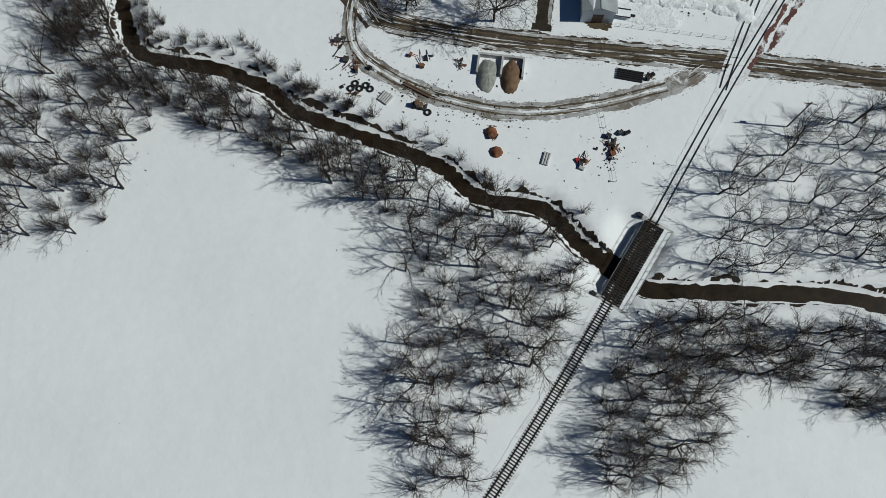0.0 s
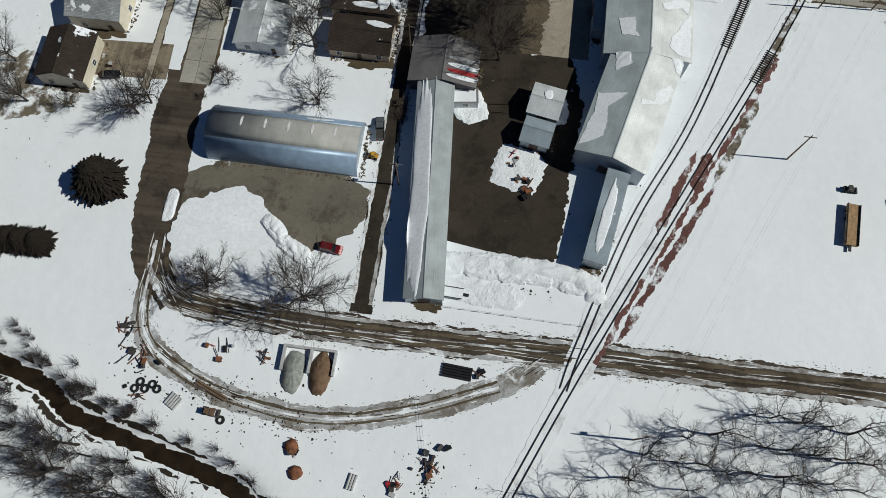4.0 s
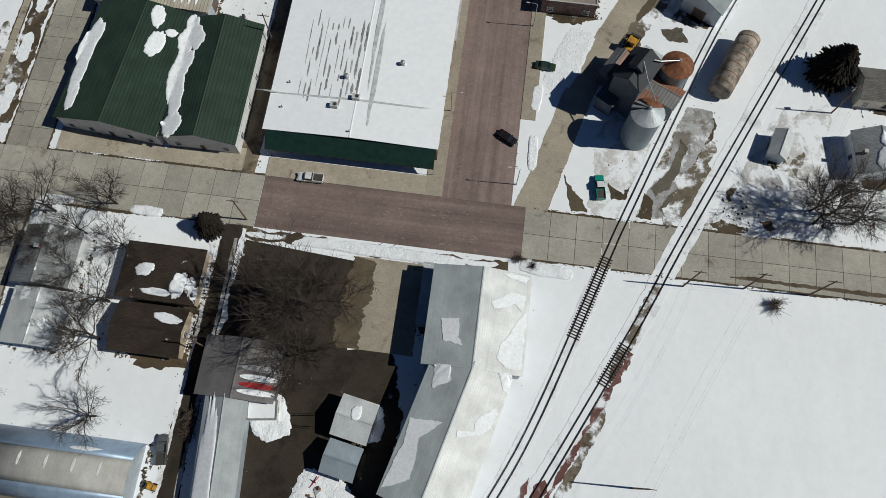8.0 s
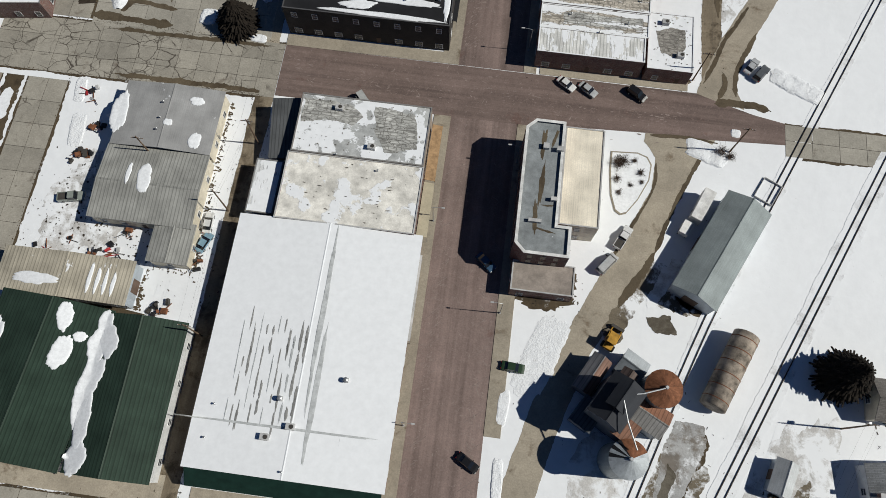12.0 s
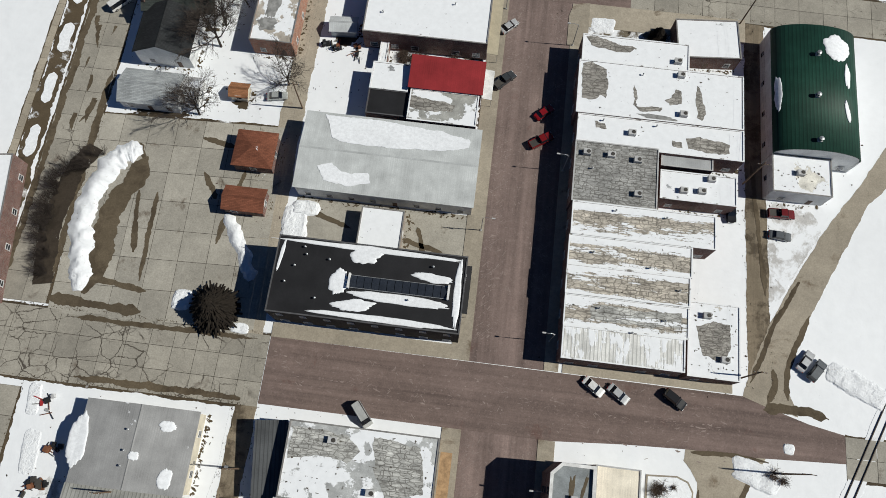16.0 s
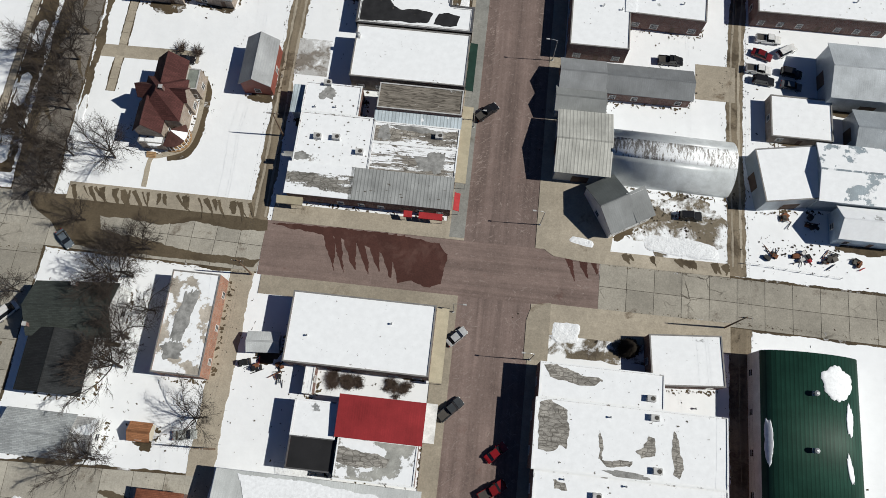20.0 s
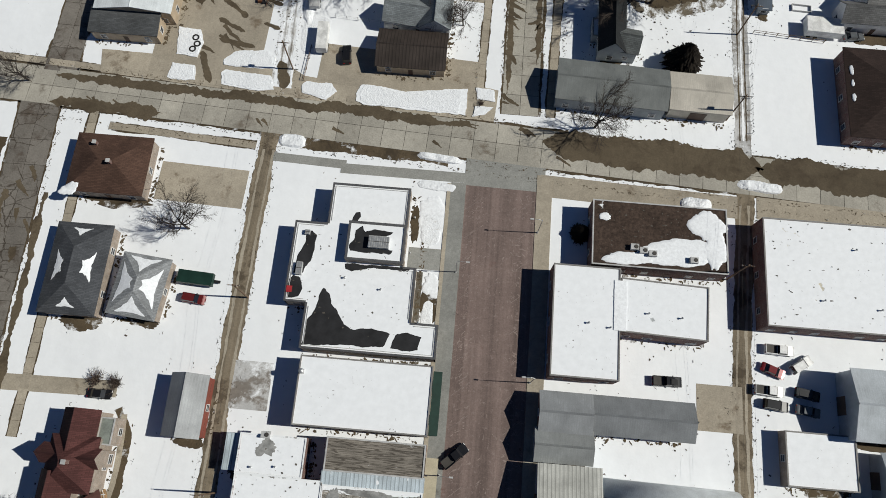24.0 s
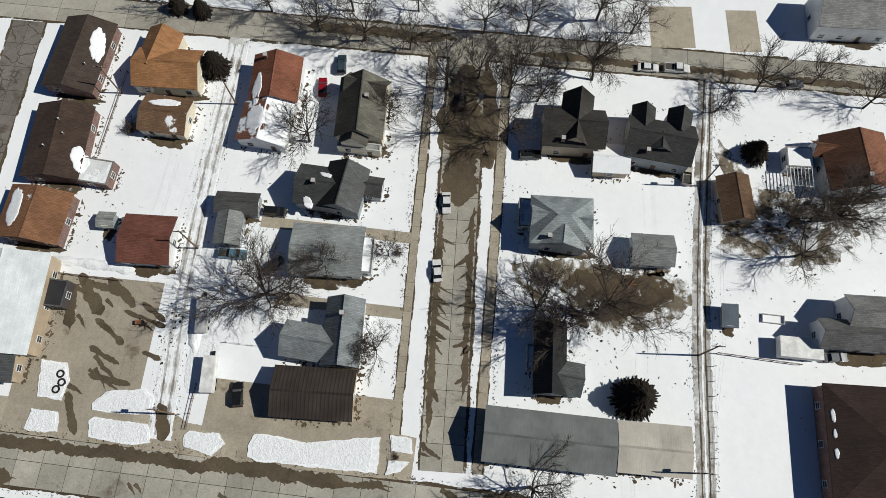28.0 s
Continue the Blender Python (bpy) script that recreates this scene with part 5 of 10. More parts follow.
building("shop_row", "small brick shops with red metal roof and dark flat roof", "building", "brick_red", [
    ("shed", 36.3, 404.8, 15.8, 7.2, 0, 6.0, 0.7, "metal", (0.27, 0.028, 0.032), 0.0),
    ("flat", 24.0, 397.29, 9.0, 6.08, 0, 4.8, 0, "tar", (0.02, 0.02, 0.022), 0.0),
    ("flat", 36.3, 397.2, 15.1, 7.6, 0, 5.6, 0, "membrane", (0.34, 0.34, 0.32), 0.55),
    ("flat", 23.8, 403.71, 8.6, 6.77, 0, 5.0, 0, "membrane", (0.3, 0.31, 0.32), 0.8),
    ("flat", 21.0, 411.3, 1.9, 6.0, 0, 3.0, 0, "ribbed", (0.7, 0.71, 0.72), 0.7),
])
building("commercial_building", "large flat-roofed brick store under clean snow", "building", "brick_red", [
    ("flat", 30.1, 420.6, 28.3, 14.0, 0, 6.4, 0, "membrane", (0.5, 0.52, 0.53), 0.95),
])
building("shed", "small silver metal shed in a snowy yard", "shed", "metal", [
    ("gx", 10.7, 417.3, 5.9, 3.5, 4.2, 2.5, 0.8, "metal", (0.5, 0.52, 0.53), 0.0),
])
building("brick_hall", "narrow orange brick hall with stained white roof", "building", "brick_orange", [
    ("flat", -4.3, 419.1, 9.7, 20.4, 0, 5.5, 0, "membrane", (0.42, 0.38, 0.33), 0.6),
])
building("house", "large green-grey cross-gabled house shaded by bare trees", "house", "siding_white", [
    ("gx", -27.0, 419.2, 16.2, 10.4, 4.5, 5.5, 3.0, "shingle", (0.047, 0.055, 0.051), 0.06),
    ("gy", -28.1, 408.8, 12.4, 11.6, 0, 5.0, 3.0, "shingle", (0.027, 0.029, 0.031), 0.03),
])
building("house", "light grey shingled cottage with attached white porch", "house", "siding_white", [
    ("gx", -28.9, 395.2, 13.2, 7.9, 0, 3.2, 1.8, "shingle", (0.36, 0.38, 0.39), 0.05),
    ("gx", -20.7, 395.7, 5.3, 6.3, 0, 2.8, 1.2, "shingle", (0.4, 0.4, 0.4), 0.4),
])
building("kiosk", "brown hip-roofed drive-in kiosk with rusty shingles", "kiosk", "brick_red", [
    ("hip", -3.0, 383.3, 8.3, 7.9, 0, 3.2, 1.4, "shingle", (0.2, 0.075, 0.045), 0.2),
])
building("kiosk", "brown shingled canopy beside the drive-in lane", "kiosk", "brick_red", [
    ("gx", -3.0, 371.7, 8.4, 4.9, 0, 3.0, 1.0, "shingle", (0.2, 0.075, 0.045), 0.0),
])
building("shop_row", "row of party-walled brick shops under patchy snow", "building", "brick_red", [
    ("flat", 77.2, 415.7, 23.7, 6.8, 0, 6.4, 0, "membrane", (0.36, 0.35, 0.33), 0.95),
    ("flat", 82.9, 405.77, 36.0, 13.05, 0, 6.6, 0, "membrane", (0.36, 0.35, 0.33), 0.95),
    ("flat", 83.3, 395.62, 35.6, 7.26, 0, 6.2, 0, "membrane", (0.42, 0.42, 0.42), 0.92),
])
building("shop_row", "flat-roofed shop with grey weathered gravel roof", "building", "brick_red", [
    ("flat", 74.2, 385.7, 17.7, 13.94, 0, 6.4, 0, "seamed", (0.33, 0.33, 0.32), 0.1),
    ("flat", 89.4, 391.0, 11.0, 3.0, 0, 5.3, 0, "metal", (0.36, 0.37, 0.38), 0.0),
    ("flat", 92.0, 385.4, 16.1, 6.6, 0, 5.0, 0, "membrane", (0.38, 0.4, 0.42), 0.82),
])
building("shop_row", "old brick shops with cracked tar roofs showing through snow", "building", "brick_red", [
    ("flat", 80.4, 375.09, 29.5, 7.27, 0, 6.6, 0, "cracked", (0.5, 0.46, 0.4), 0.58),
    ("flat", 78.0, 368.24, 25.1, 6.43, 0, 6.4, 0, "cracked", (0.5, 0.46, 0.4), 0.58),
    ("flat", 77.8, 361.95, 24.8, 6.16, 0, 6.6, 0, "cracked", (0.48, 0.44, 0.38), 0.58),
    ("flat", 77.8, 355.68, 24.6, 6.4, 0, 6.3, 0, "cracked", (0.48, 0.44, 0.38), 0.58),
    ("flat", 77.5, 349.21, 23.9, 6.53, 0, 6.4, 0, "ribbed", (0.68, 0.68, 0.66), 0.5),
    ("flat", 95.5, 353.2, 10.3, 15.0, 0, 5.0, 0, "membrane", (0.5, 0.47, 0.42), 0.75),
])
building("outbuilding", "small detached building with a snow-covered flat roof", "building", "brick_red", [
    ("flat", 93.9, 422.6, 14.2, 10.0, 4.7, 4.5, 0, "membrane", (0.3, 0.31, 0.32), 0.85),
])
building("market_hall", "hall with a glossy green ribbed barrel roof", "hall", "siding_white", [
    ("by", 116.6, 410.6, 18.5, 30.7, 0, 5.5, 3.5, "ribbed", (0.015, 0.055, 0.038), 0.0),
])
building("office", "white flat-roofed office at the end of the green hall", "building", "siding_white", [
    ("flat", 113.8, 391.1, 12.5, 8.7, 0, 5.0, 0, "membrane", (0.68, 0.66, 0.6), 0.6),
])
building("victorian_house", "large brick house with steep maroon hipped and gabled roof", "house", "brick_tan", [
    ("hip", -19.4, 466.4, 8.4, 9.4, 0, 6.0, 4.4, "shingle", (0.075, 0.03, 0.028), 0.0),
    ("gy", -19.4, 472.4, 6.2, 7.0, 0, 6.0, 3.0, "shingle", (0.075, 0.03, 0.028), 0.03),
    ("gy", -21.4, 461.7, 5.6, 6.2, 0, 6.0, 3.2, "shingle", (0.075, 0.03, 0.028), 0.03),
    ("gx", -23.2, 468.0, 3.2, 3.0, 0, 6.4, 2.2, "shingle", (0.075, 0.03, 0.028), 0.0),
    ("gx", -16.6, 467.6, 4.4, 3.0, 0, 6.6, 2.0, "shingle", (0.075, 0.03, 0.028), 0.0),
    ("flat", -15.0, 472.6, 2.8, 5.0, 0, 4.6, 0, "membrane", (0.2, 0.22, 0.2), 0.0),
    ("flat", -21.4, 458.0, 5.6, 2.0, 0, 3.2, 0, "shingle", (0.06, 0.03, 0.026), 0.45),
])


def round_porch():
    """Half-round veranda at the corner of the brick house, with a hipped brown roof on posts."""
    p = base("porch", "half-round white veranda with brown roof and snow", "porch", -17.4, 460.0)
    n = 9
    for k in range(n):
        a0, a1 = math.radians(-110 + 150 * k / n), math.radians(-110 + 150 * (k + 1) / n)
        bm = bmesh.new()
        v = [bm.verts.new(q) for q in ((3.5 * math.cos(a0), 3.5 * math.sin(a0), 3.0), (3.5 * math.cos(a1), 3.5 * math.sin(a1), 3.0), (0.4 * math.cos(a1), 0.4 * math.sin(a1), 4.3), (0.4 * math.cos(a0), 0.4 * math.sin(a0), 4.3))]
        w = [bm.verts.new(q.co - Vector((0, 0, 0.15))) for q in v]
        bm.faces.new(v)
        bm.faces.new(w[::-1])
        for i in range(4):
            bm.faces.new((v[i], w[i], w[(i + 1) % 4], v[(i + 1) % 4]))
        part("roof_face", bm, "snow" if k in (5, 6) else "porch_shingle", p)
        part("post", tube([(3.2 * math.cos(a0), 3.2 * math.sin(a0), 0), (3.2 * math.cos(a0), 3.2 * math.sin(a0), 2.9)], [0.09, 0.09], 6), "trim", p)
        part("railing", tube([(3.2 * math.cos(a0), 3.2 * math.sin(a0), 1.0), (3.2 * math.cos(a1), 3.2 * math.sin(a1), 1.0)], [0.06, 0.06], 4), "trim", p)
    part("floor", prism([(0, 0)] + [(3.4 * math.cos(math.radians(-110 + 15 * k)), 3.4 * math.sin(math.radians(-110 + 15 * k))) for k in range(11)], "z", 0.0, 0.5), "planks", p)
    for k in range(4):
        part("step", box(-5.6, -3.6, -4.2 - 0.32 * k, -3.9 - 0.32 * k, 0.0, 0.6 - 0.14 * k), "planks", p)


MATS["porch_shingle"] = plain("brown_shingle", (0.075, 0.035, 0.03), 0.9, 0, 0.8, 9, 0.7, 1.3)
round_porch()
structure("planting_bed_3", ribbon([(-15.6, 477), (-12.9, 472), (-12.6, 466), (-12.9, 461), (-14.6, 456.6), (-18.5, 455.2)], 1.5, -0.02, 0.05, 0.45, 905, 6), "soil", "brown planting bed curving round a brick house")
structure("path_house", ribbon([(-14.2, 476), (-13.6, 468), (-13.9, 461.5), (-15.6, 457.6), (-20, 455.6), (-22, 454.6), (-22, 448)], 1.1, -0.02, 0.06, 0.12, 906, 6), "sidewalk", "narrow concrete path round a brick house")
lot("driveway_7", "sidewalk", -28.2, 480.4, 23, 3.2, 1, 0.03, "tan concrete drive through snow")
building("barn", "narrow barn with grey metal roof in the snow", "barn", "siding_red", [
    ("gy", -1.2, 478.5, 6.6, 11.2, 0, 4.5, 2.5, "metal", (0.3, 0.31, 0.32), 0.0),
])
building("house", "dark grey hip-roofed house with triangular snow patches", "house", "brick_tan", [
    ("hip", -28.5, 503.3, 10.9, 18.3, 0, 3.6, 2.6, "shingle", (0.066, 0.07, 0.078), 0.0),
])
building("house", "light grey hip-roofed house with triangular snow patches", "house", "brick_tan", [
    ("hip", -15.3, 500.8, 9.4, 12.2, -5.4, 3.2, 2.0, "shingle", (0.25, 0.26, 0.27), 0.0),
])
building("house", "brown hip-roofed house beside a concrete drive", "house", "brick_tan", [
    ("hip", -26.8, 526.2, 15.6, 12.6, 0, 3.6, 2.4, "shingle", (0.082, 0.047, 0.035), 0.06),
])

building("lean_to", "black flat-roofed lean-to against the pale barn", "shed", "siding_dark", [
    ("flat", -20.6, 575.6, 6.2, 5.4, -3, 3.0, 0, "tar", (0.03, 0.03, 0.032), 0.12),
])


def clinic():
    """One stepped flat roof behind a grey parapet, with a raised plant block."""
    x, y, h, t = 28.0, 505.0, 4.2, 0.3
    thing = base("clinic_building", "flat-roofed brick clinic with angled wings and black membrane showing", "building", x, y)
    line = [(14.1, 500.2), (18.5, 500.2), (18.5, 491.2), (45.0, 491.2), (45.0, 497.9), (39.6, 497.9), (39.6, 509), (36.9, 509), (36.9, 525.9), (20.7, 525.9), (20.7, 517), (14.1, 517)]
    line = [(px - x, py - y) for px, py in line]
    n = len(line)
    way = [((line[(i + 1) % n][0] - line[i][0]), (line[(i + 1) % n][1] - line[i][1])) for i in range(n)]
    part("roof", plate(line, h - 0.5, h - 0.15), "roof_membrane", thing, colour=(0.75, 0.76, 0.77, 0.97))
    for i, ((ax, ay), (dx, dy)) in enumerate(zip(line, way)):
        l = math.hypot(dx, dy)
        m = pose(ax, ay, 0, 0, 0, math.degrees(math.atan2(dy, dx)))
        part("wall", box(0.0, l, 0.012 * (i % 2), t, 0, h), "brick_tan", thing, m=m)
        part("coping", box(-0.04, l + 0.04, -0.06, t + 0.06, h, h + 0.06 + 0.004 * (i % 2)), "coping_dark", thing, m=m)
        part("inner_coping", box(t + 0.35, l - t - 0.35, t + 0.3, t + 0.42, h - 0.15, h - 0.03), "coping", thing, m=m)
        k = max(1, int(l / 5))
        for j in range(k):
            window(thing, m @ pose((j + 0.5) * l / k, 0, 1.5), 1.4)
    part("raised_wall", box(25.4 - x, 36.85 - x, 509.2 - y, 517.2 - y, h - 0.4, 6.0), "brick_tan", thing)
    part("raised_roof", box(25.8 - x, 36.5 - x, 509.6 - y, 516.8 - y, 5.9, 6.01), "roof_membrane", thing, colour=(0.75, 0.76, 0.77, 0.97))
    for x0, x1, y0, y1 in ((25.3, 36.95, 509.1, 509.6), (25.3, 36.95, 516.8, 517.3), (25.3, 25.8, 509.6, 516.8), (36.5, 36.95, 509.6, 516.8)):
        part("raised_coping", box(x0 - x, x1 - x, y0 - y, y1 - y, 6.0, 6.22), "coping_dark", thing)
    ROOFS.append(("flat", 26.85, 508.6, 25.5, 16.8, 1, 0, h - 0.03, 0))
    ROOFS.append(("flat", 29.0, 495.7, 21.2, 9.0, 1, 0, h - 0.03, 0))
    ROOFS.append(("flat", 42.3, 494.5, 5.4, 6.6, 1, 0, h - 0.03, 0))
    ROOFS.append(("flat", 28.8, 521.4, 16.2, 9.0, 1, 0, h - 0.03, 0))
    ROOFS.append(("flat", 31.1, 513.2, 11.3, 8.0, 1, 0, 6.13, 0))


clinic()
building("commercial_building", "plain flat-roofed store covered in clean snow", "building", "brick_tan", [
    ("flat", 32.1, 483.2, 25.4, 13.0, 0, 5.6, 0, "membrane", (0.5, 0.52, 0.53), 0.97),
])
building("shop_row", "jumbled old shops with weathered wooden and tar roofs", "building", "brick_red", [
    ("flat", 18.4, 461.2, 16.2, 12.2, 0, 5.0, 0, "membrane", (0.3, 0.29, 0.28), 0.9),
    ("flat", 16.4, 470.95, 12.4, 7.2, 0, 5.0, 0, "membrane", (0.3, 0.29, 0.28), 0.84),
    ("flat", 35.7, 472.2, 18.2, 6.0, 0, 6.6, 0, "boards", (0.2, 0.18, 0.155), 0.3),
    ("shed", 35.6, 468.05, 18.2, 2.0, 0, 4.8, 0.5, "ribbed", (0.5, 0.57, 0.62), 0.35),
    ("flat", 35.7, 464.3, 18.4, 4.9, 0, 5.0, 0, "cracked", (0.3, 0.28, 0.25), 0.6),
    ("flat", 35.7, 458.35, 18.4, 6.8, 0, 5.1, 0, "boards", (0.27, 0.25, 0.225), 0.62),
    ("shed", 16.8, 451.75, 13.4, 6.4, 0, 4.9, 0.4, "cracked", (0.26, 0.25, 0.23), 0.6),
    ("shed", 34.1, 451.75, 21.0, 6.4, 0, 4.9, 0.4, "ribbed", (0.33, 0.34, 0.34), 0.16),
])
building("lean_to", "narrow pale blue metal lean-to beside the alley", "shed", "metal", [
    ("shed", 8.6, 471.0, 2.0, 6.0, 0, 3.2, 0.3, "ribbed", (0.45, 0.52, 0.56), 0.1),
], "")
building("commercial_building", "low brick building with brown gravel roof half under snow", "building", "brick_red", [
    ("flat", 88.0, 519.64, 27.2, 13.82, 0, 5.2, 0, "gravel", (0.055, 0.038, 0.03), 0.2),
])
building("commercial_building", "L-shaped red brick building with snow-white roof", "building", "brick_red", [
    ("flat", 73.5, 501.0, 13.2, 22.2, 0, 5.6, 0, "membrane", (0.5, 0.52, 0.53), 0.96),
    ("flat", 88.7, 504.6, 17.2, 10.8, -2, 5.6, 0, "membrane", (0.5, 0.52, 0.53), 0.96),
])
building("warehouse", "large dark brick warehouse under snow", "warehouse", "brick_red", [
    ("flat", 124.0, 514.3, 30.5, 22.4, 0, 5.4, 0, "membrane", (0.6, 0.56, 0.46), 0.85),
])
building("shed", "long low brick shed with grey metal roof", "shed", "brick_red", [
    ("gx", 70.4, 483.2, 9.5, 7.3, 0, 4.2, 1.6, "metal", (0.25, 0.26, 0.27), 0.0),
    ("gx", 84.9, 483.5, 19.4, 6.8, 0, 3.6, 1.5, "metal", (0.2, 0.21, 0.22), 0.0),
])
building("shed", "grey metal shed between shop fronts", "shed", "metal", [
    ("gx", 70.3, 477.2, 10.4, 5.7, 0, 4.0, 1.2, "metal", (0.24, 0.25, 0.25), 0.0),
])
building("shop", "light corrugated metal shop with shallow gable", "shop", "metal", [
    ("gx", 71.4, 466.5, 11.2, 14.1, 0, 5.0, 1.4, "ribbed", (0.46, 0.46, 0.43), 0.05),
])
building("quonset_hut", "silver barrel-roofed hall with frost along the crown", "hut", "metal", [
    ("bx", 90.2, 465.8, 26.6, 12.6, -1, 3.0, 3.4, "frost", (0.25, 0.235, 0.22), 0.55),
])
building("house", "white house with folded grey metal roof standing askew", "house", "siding_white", [
    # slope turned from the sun is coloured half as bright, as painted shade
    ("gx", 78.2, 453.65, 6.05, 10.97, 30.0, 4.0, 2.3, "metal", ((0.2, 0.21, 0.215), (0.1, 0.11, 0.11)), 0.0),
    ("shed", 83.79, 453.72, 3.71, 5.48, 30.0, 4.0, 2.3, "metal", (0.2, 0.21, 0.215), 0.0),
])
building("depot_building", "white-roofed metal building beside the alley", "building", "metal", [
    ("flat", 114.9, 464.1, 13.2, 12.0, 10.1, 5.5, 0, "metal", (0.5, 0.52, 0.53), 0.9),
    ("gx", 130.4, 464.9, 20.1, 12.5, 0, 6.0, 1.5, "metal", (0.28, 0.33, 0.37), 0.6),
])
building("barn", "tall grey-blue metal barn beside parked cars", "barn", "metal", [
    ("gx", 133.3, 489.4, 18.8, 12.9, 0, 6.0, 2.0, "metal", (0.42, 0.45, 0.48), 0.1),
])
building("garage", "gabled grey metal garage beyond a low wall", "garage", "metal", [
    ("gx", 135.9, 476.0, 13.5, 9.6, 0, 4.5, 2.0, "metal", (0.3, 0.33, 0.36), 0.1),
])
building("shed", "low snow-topped storage bay beside the alley", "shed", "brick_tan", [
    ("flat", 118.7, 478.7, 13.3, 10.1, 0, 3.0, 0, "membrane", (0.46, 0.42, 0.34), 0.93),
])
building("house", "pale blue house with snowy roof", "house", "siding_blue", [
    ("gx", 132.6, 454.7, 15.6, 6.6, 0, 4.5, 2.4, "shingle", (0.5, 0.52, 0.53), 0.8),
])
building("metal_building", "white-roofed metal shop building with tan walls", "building", "siding_tan", [
    ("gy", -29.7, 572.9, 17.0, 19.6, 0, 4.8, 1.4, "metal", (0.66, 0.7, 0.72), 0.0),
    ("shed", -31.3, 560.6, 15.2, 5.4, 0, 3.4, 0.8, "shingle", (0.078, 0.082, 0.086), 0.0),
])
building("ranch_house", "dark brown shingled ranch house", "house", "brick_red", [
    ("gy", -26.6, 629.1, 11.0, 17.1, -6.3, 3.2, 2.0, "shingle", (0.062, 0.047, 0.039), 0.1),
])
building("ranch_house", "brown shingled ranch house with white rear room", "house", "brick_red", [
    ("gy", -26.4, 608.0, 11.6, 16.4, 0, 3.2, 2.0, "shingle", (0.058, 0.039, 0.031), 0.06),
    ("flat", -17.9, 602.0, 7.7, 5.4, -6.0, 2.8, 0, "metal", (0.75, 0.76, 0.77), 0.5),
])
building("house", "orange-brown shingled house with snow on its west slope", "house", "brick_red", [
    ("gy", -27.4, 591.4, 12.6, 10.7, -5.4, 3.2, 2.0, "shingle", (0.2, 0.1, 0.055), 0.14),
])
building("garage", "red-brown gabled garage with white end wall", "garage", "siding_white", [
    ("gx", -3.5, 587.7, 10.0, 9.7, 0, 3.0, 1.8, "shingle", (0.15, 0.06, 0.045), 0.0),
])
building("house", "orange shingled cross-gabled house with cream walls", "house", "siding_cream", [
    ("gx", -6.2, 626.6, 13.8, 9.0, 0, 3.8, 2.4, "shingle", (0.3, 0.15, 0.07), 0.05),
    ("gy", -9.1, 631.0, 7.2, 9.6, -10.3, 3.8, 2.4, "shingle", (0.3, 0.15, 0.07), 0.05),
])
building("garage", "brown garage with snow on the ridge", "garage", "siding_cream", [
    ("gx", -5.1, 615.8, 9.8, 8.1, -4.3, 3.0, 1.5, "shingle", (0.15, 0.09, 0.055), 0.3),
])
building("house", "rust-red gabled house with snowy rear wing", "house", "siding_white", [
    ("gy", 17.7, 625.3, 10.0, 10.5, 0, 4.2, 2.6, "shingle", (0.2, 0.08, 0.05), 0.1),
    ("gy", 16.7, 615.5, 10.0, 10.2, -5.7, 3.6, 2.2, "shingle", (0.2, 0.09, 0.06), 0.6),
])
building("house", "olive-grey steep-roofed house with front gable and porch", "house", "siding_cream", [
    # one shingle in two tones: west slope coloured as shaded, east as sunlit
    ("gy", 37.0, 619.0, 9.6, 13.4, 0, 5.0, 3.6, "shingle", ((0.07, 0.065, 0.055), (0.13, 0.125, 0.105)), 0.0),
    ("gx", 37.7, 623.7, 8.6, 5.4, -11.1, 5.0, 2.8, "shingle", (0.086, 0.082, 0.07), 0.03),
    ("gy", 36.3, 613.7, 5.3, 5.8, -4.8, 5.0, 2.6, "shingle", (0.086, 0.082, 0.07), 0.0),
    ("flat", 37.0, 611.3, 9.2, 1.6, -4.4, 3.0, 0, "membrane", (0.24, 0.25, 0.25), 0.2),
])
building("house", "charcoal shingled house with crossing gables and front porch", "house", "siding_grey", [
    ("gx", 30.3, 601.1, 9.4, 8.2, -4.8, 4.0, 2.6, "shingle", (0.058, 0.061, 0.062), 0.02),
    # wing's west slope painted nearly black for shade, east slope as sunlit
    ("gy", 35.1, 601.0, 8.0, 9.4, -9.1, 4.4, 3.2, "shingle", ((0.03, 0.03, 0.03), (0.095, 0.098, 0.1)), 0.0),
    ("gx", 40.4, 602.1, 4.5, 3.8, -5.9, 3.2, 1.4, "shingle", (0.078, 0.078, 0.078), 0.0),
])
building("garage", "pair of dark grey garages beside the alley", "garage", "siding_grey", [
    ("gx", 13.4, 596.7, 8.4, 4.2, 0, 2.8, 1.0, "shingle", (0.078, 0.078, 0.078), 0.0),
    ("gy", 12.4, 591.2, 4.8, 6.5, 0, 2.8, 1.2, "shingle", (0.2, 0.21, 0.21), 0.0),
])
building("house", "grey shingled low-gabled house with snowy porch", "house", "siding_white", [
    ("gx", 33.1, 587.8, 14.0, 9.9, 0, 3.4, 1.4, "shingle", (0.24, 0.26, 0.26), 0.03),
    ("flat", 41.0, 587.5, 2.5, 7.6, 0, 2.8, 0, "membrane", (0.75, 0.76, 0.77), 0.8),
])
building("house", "blue-grey shingled house with crossing gables", "house", "siding_white", [
    ("gy", 38.2, 571.3, 6.8, 12.7, 0, 4.2, 2.8, "shingle", (0.2, 0.22, 0.23), 0.0),
    ("gx", 32.2, 569.0, 10.6, 6.5, -6.4, 3.6, 2.4, "shingle", (0.22, 0.24, 0.25), 0.0),
])
building("house", "dark brown low-gabled house on a concrete lot", "house", "siding_tan", [
    ("gx", 33.7, 559.5, 15.0, 9.0, 0, 3.2, 1.6, "ribbed", (0.05, 0.04, 0.035), 0.02),
])
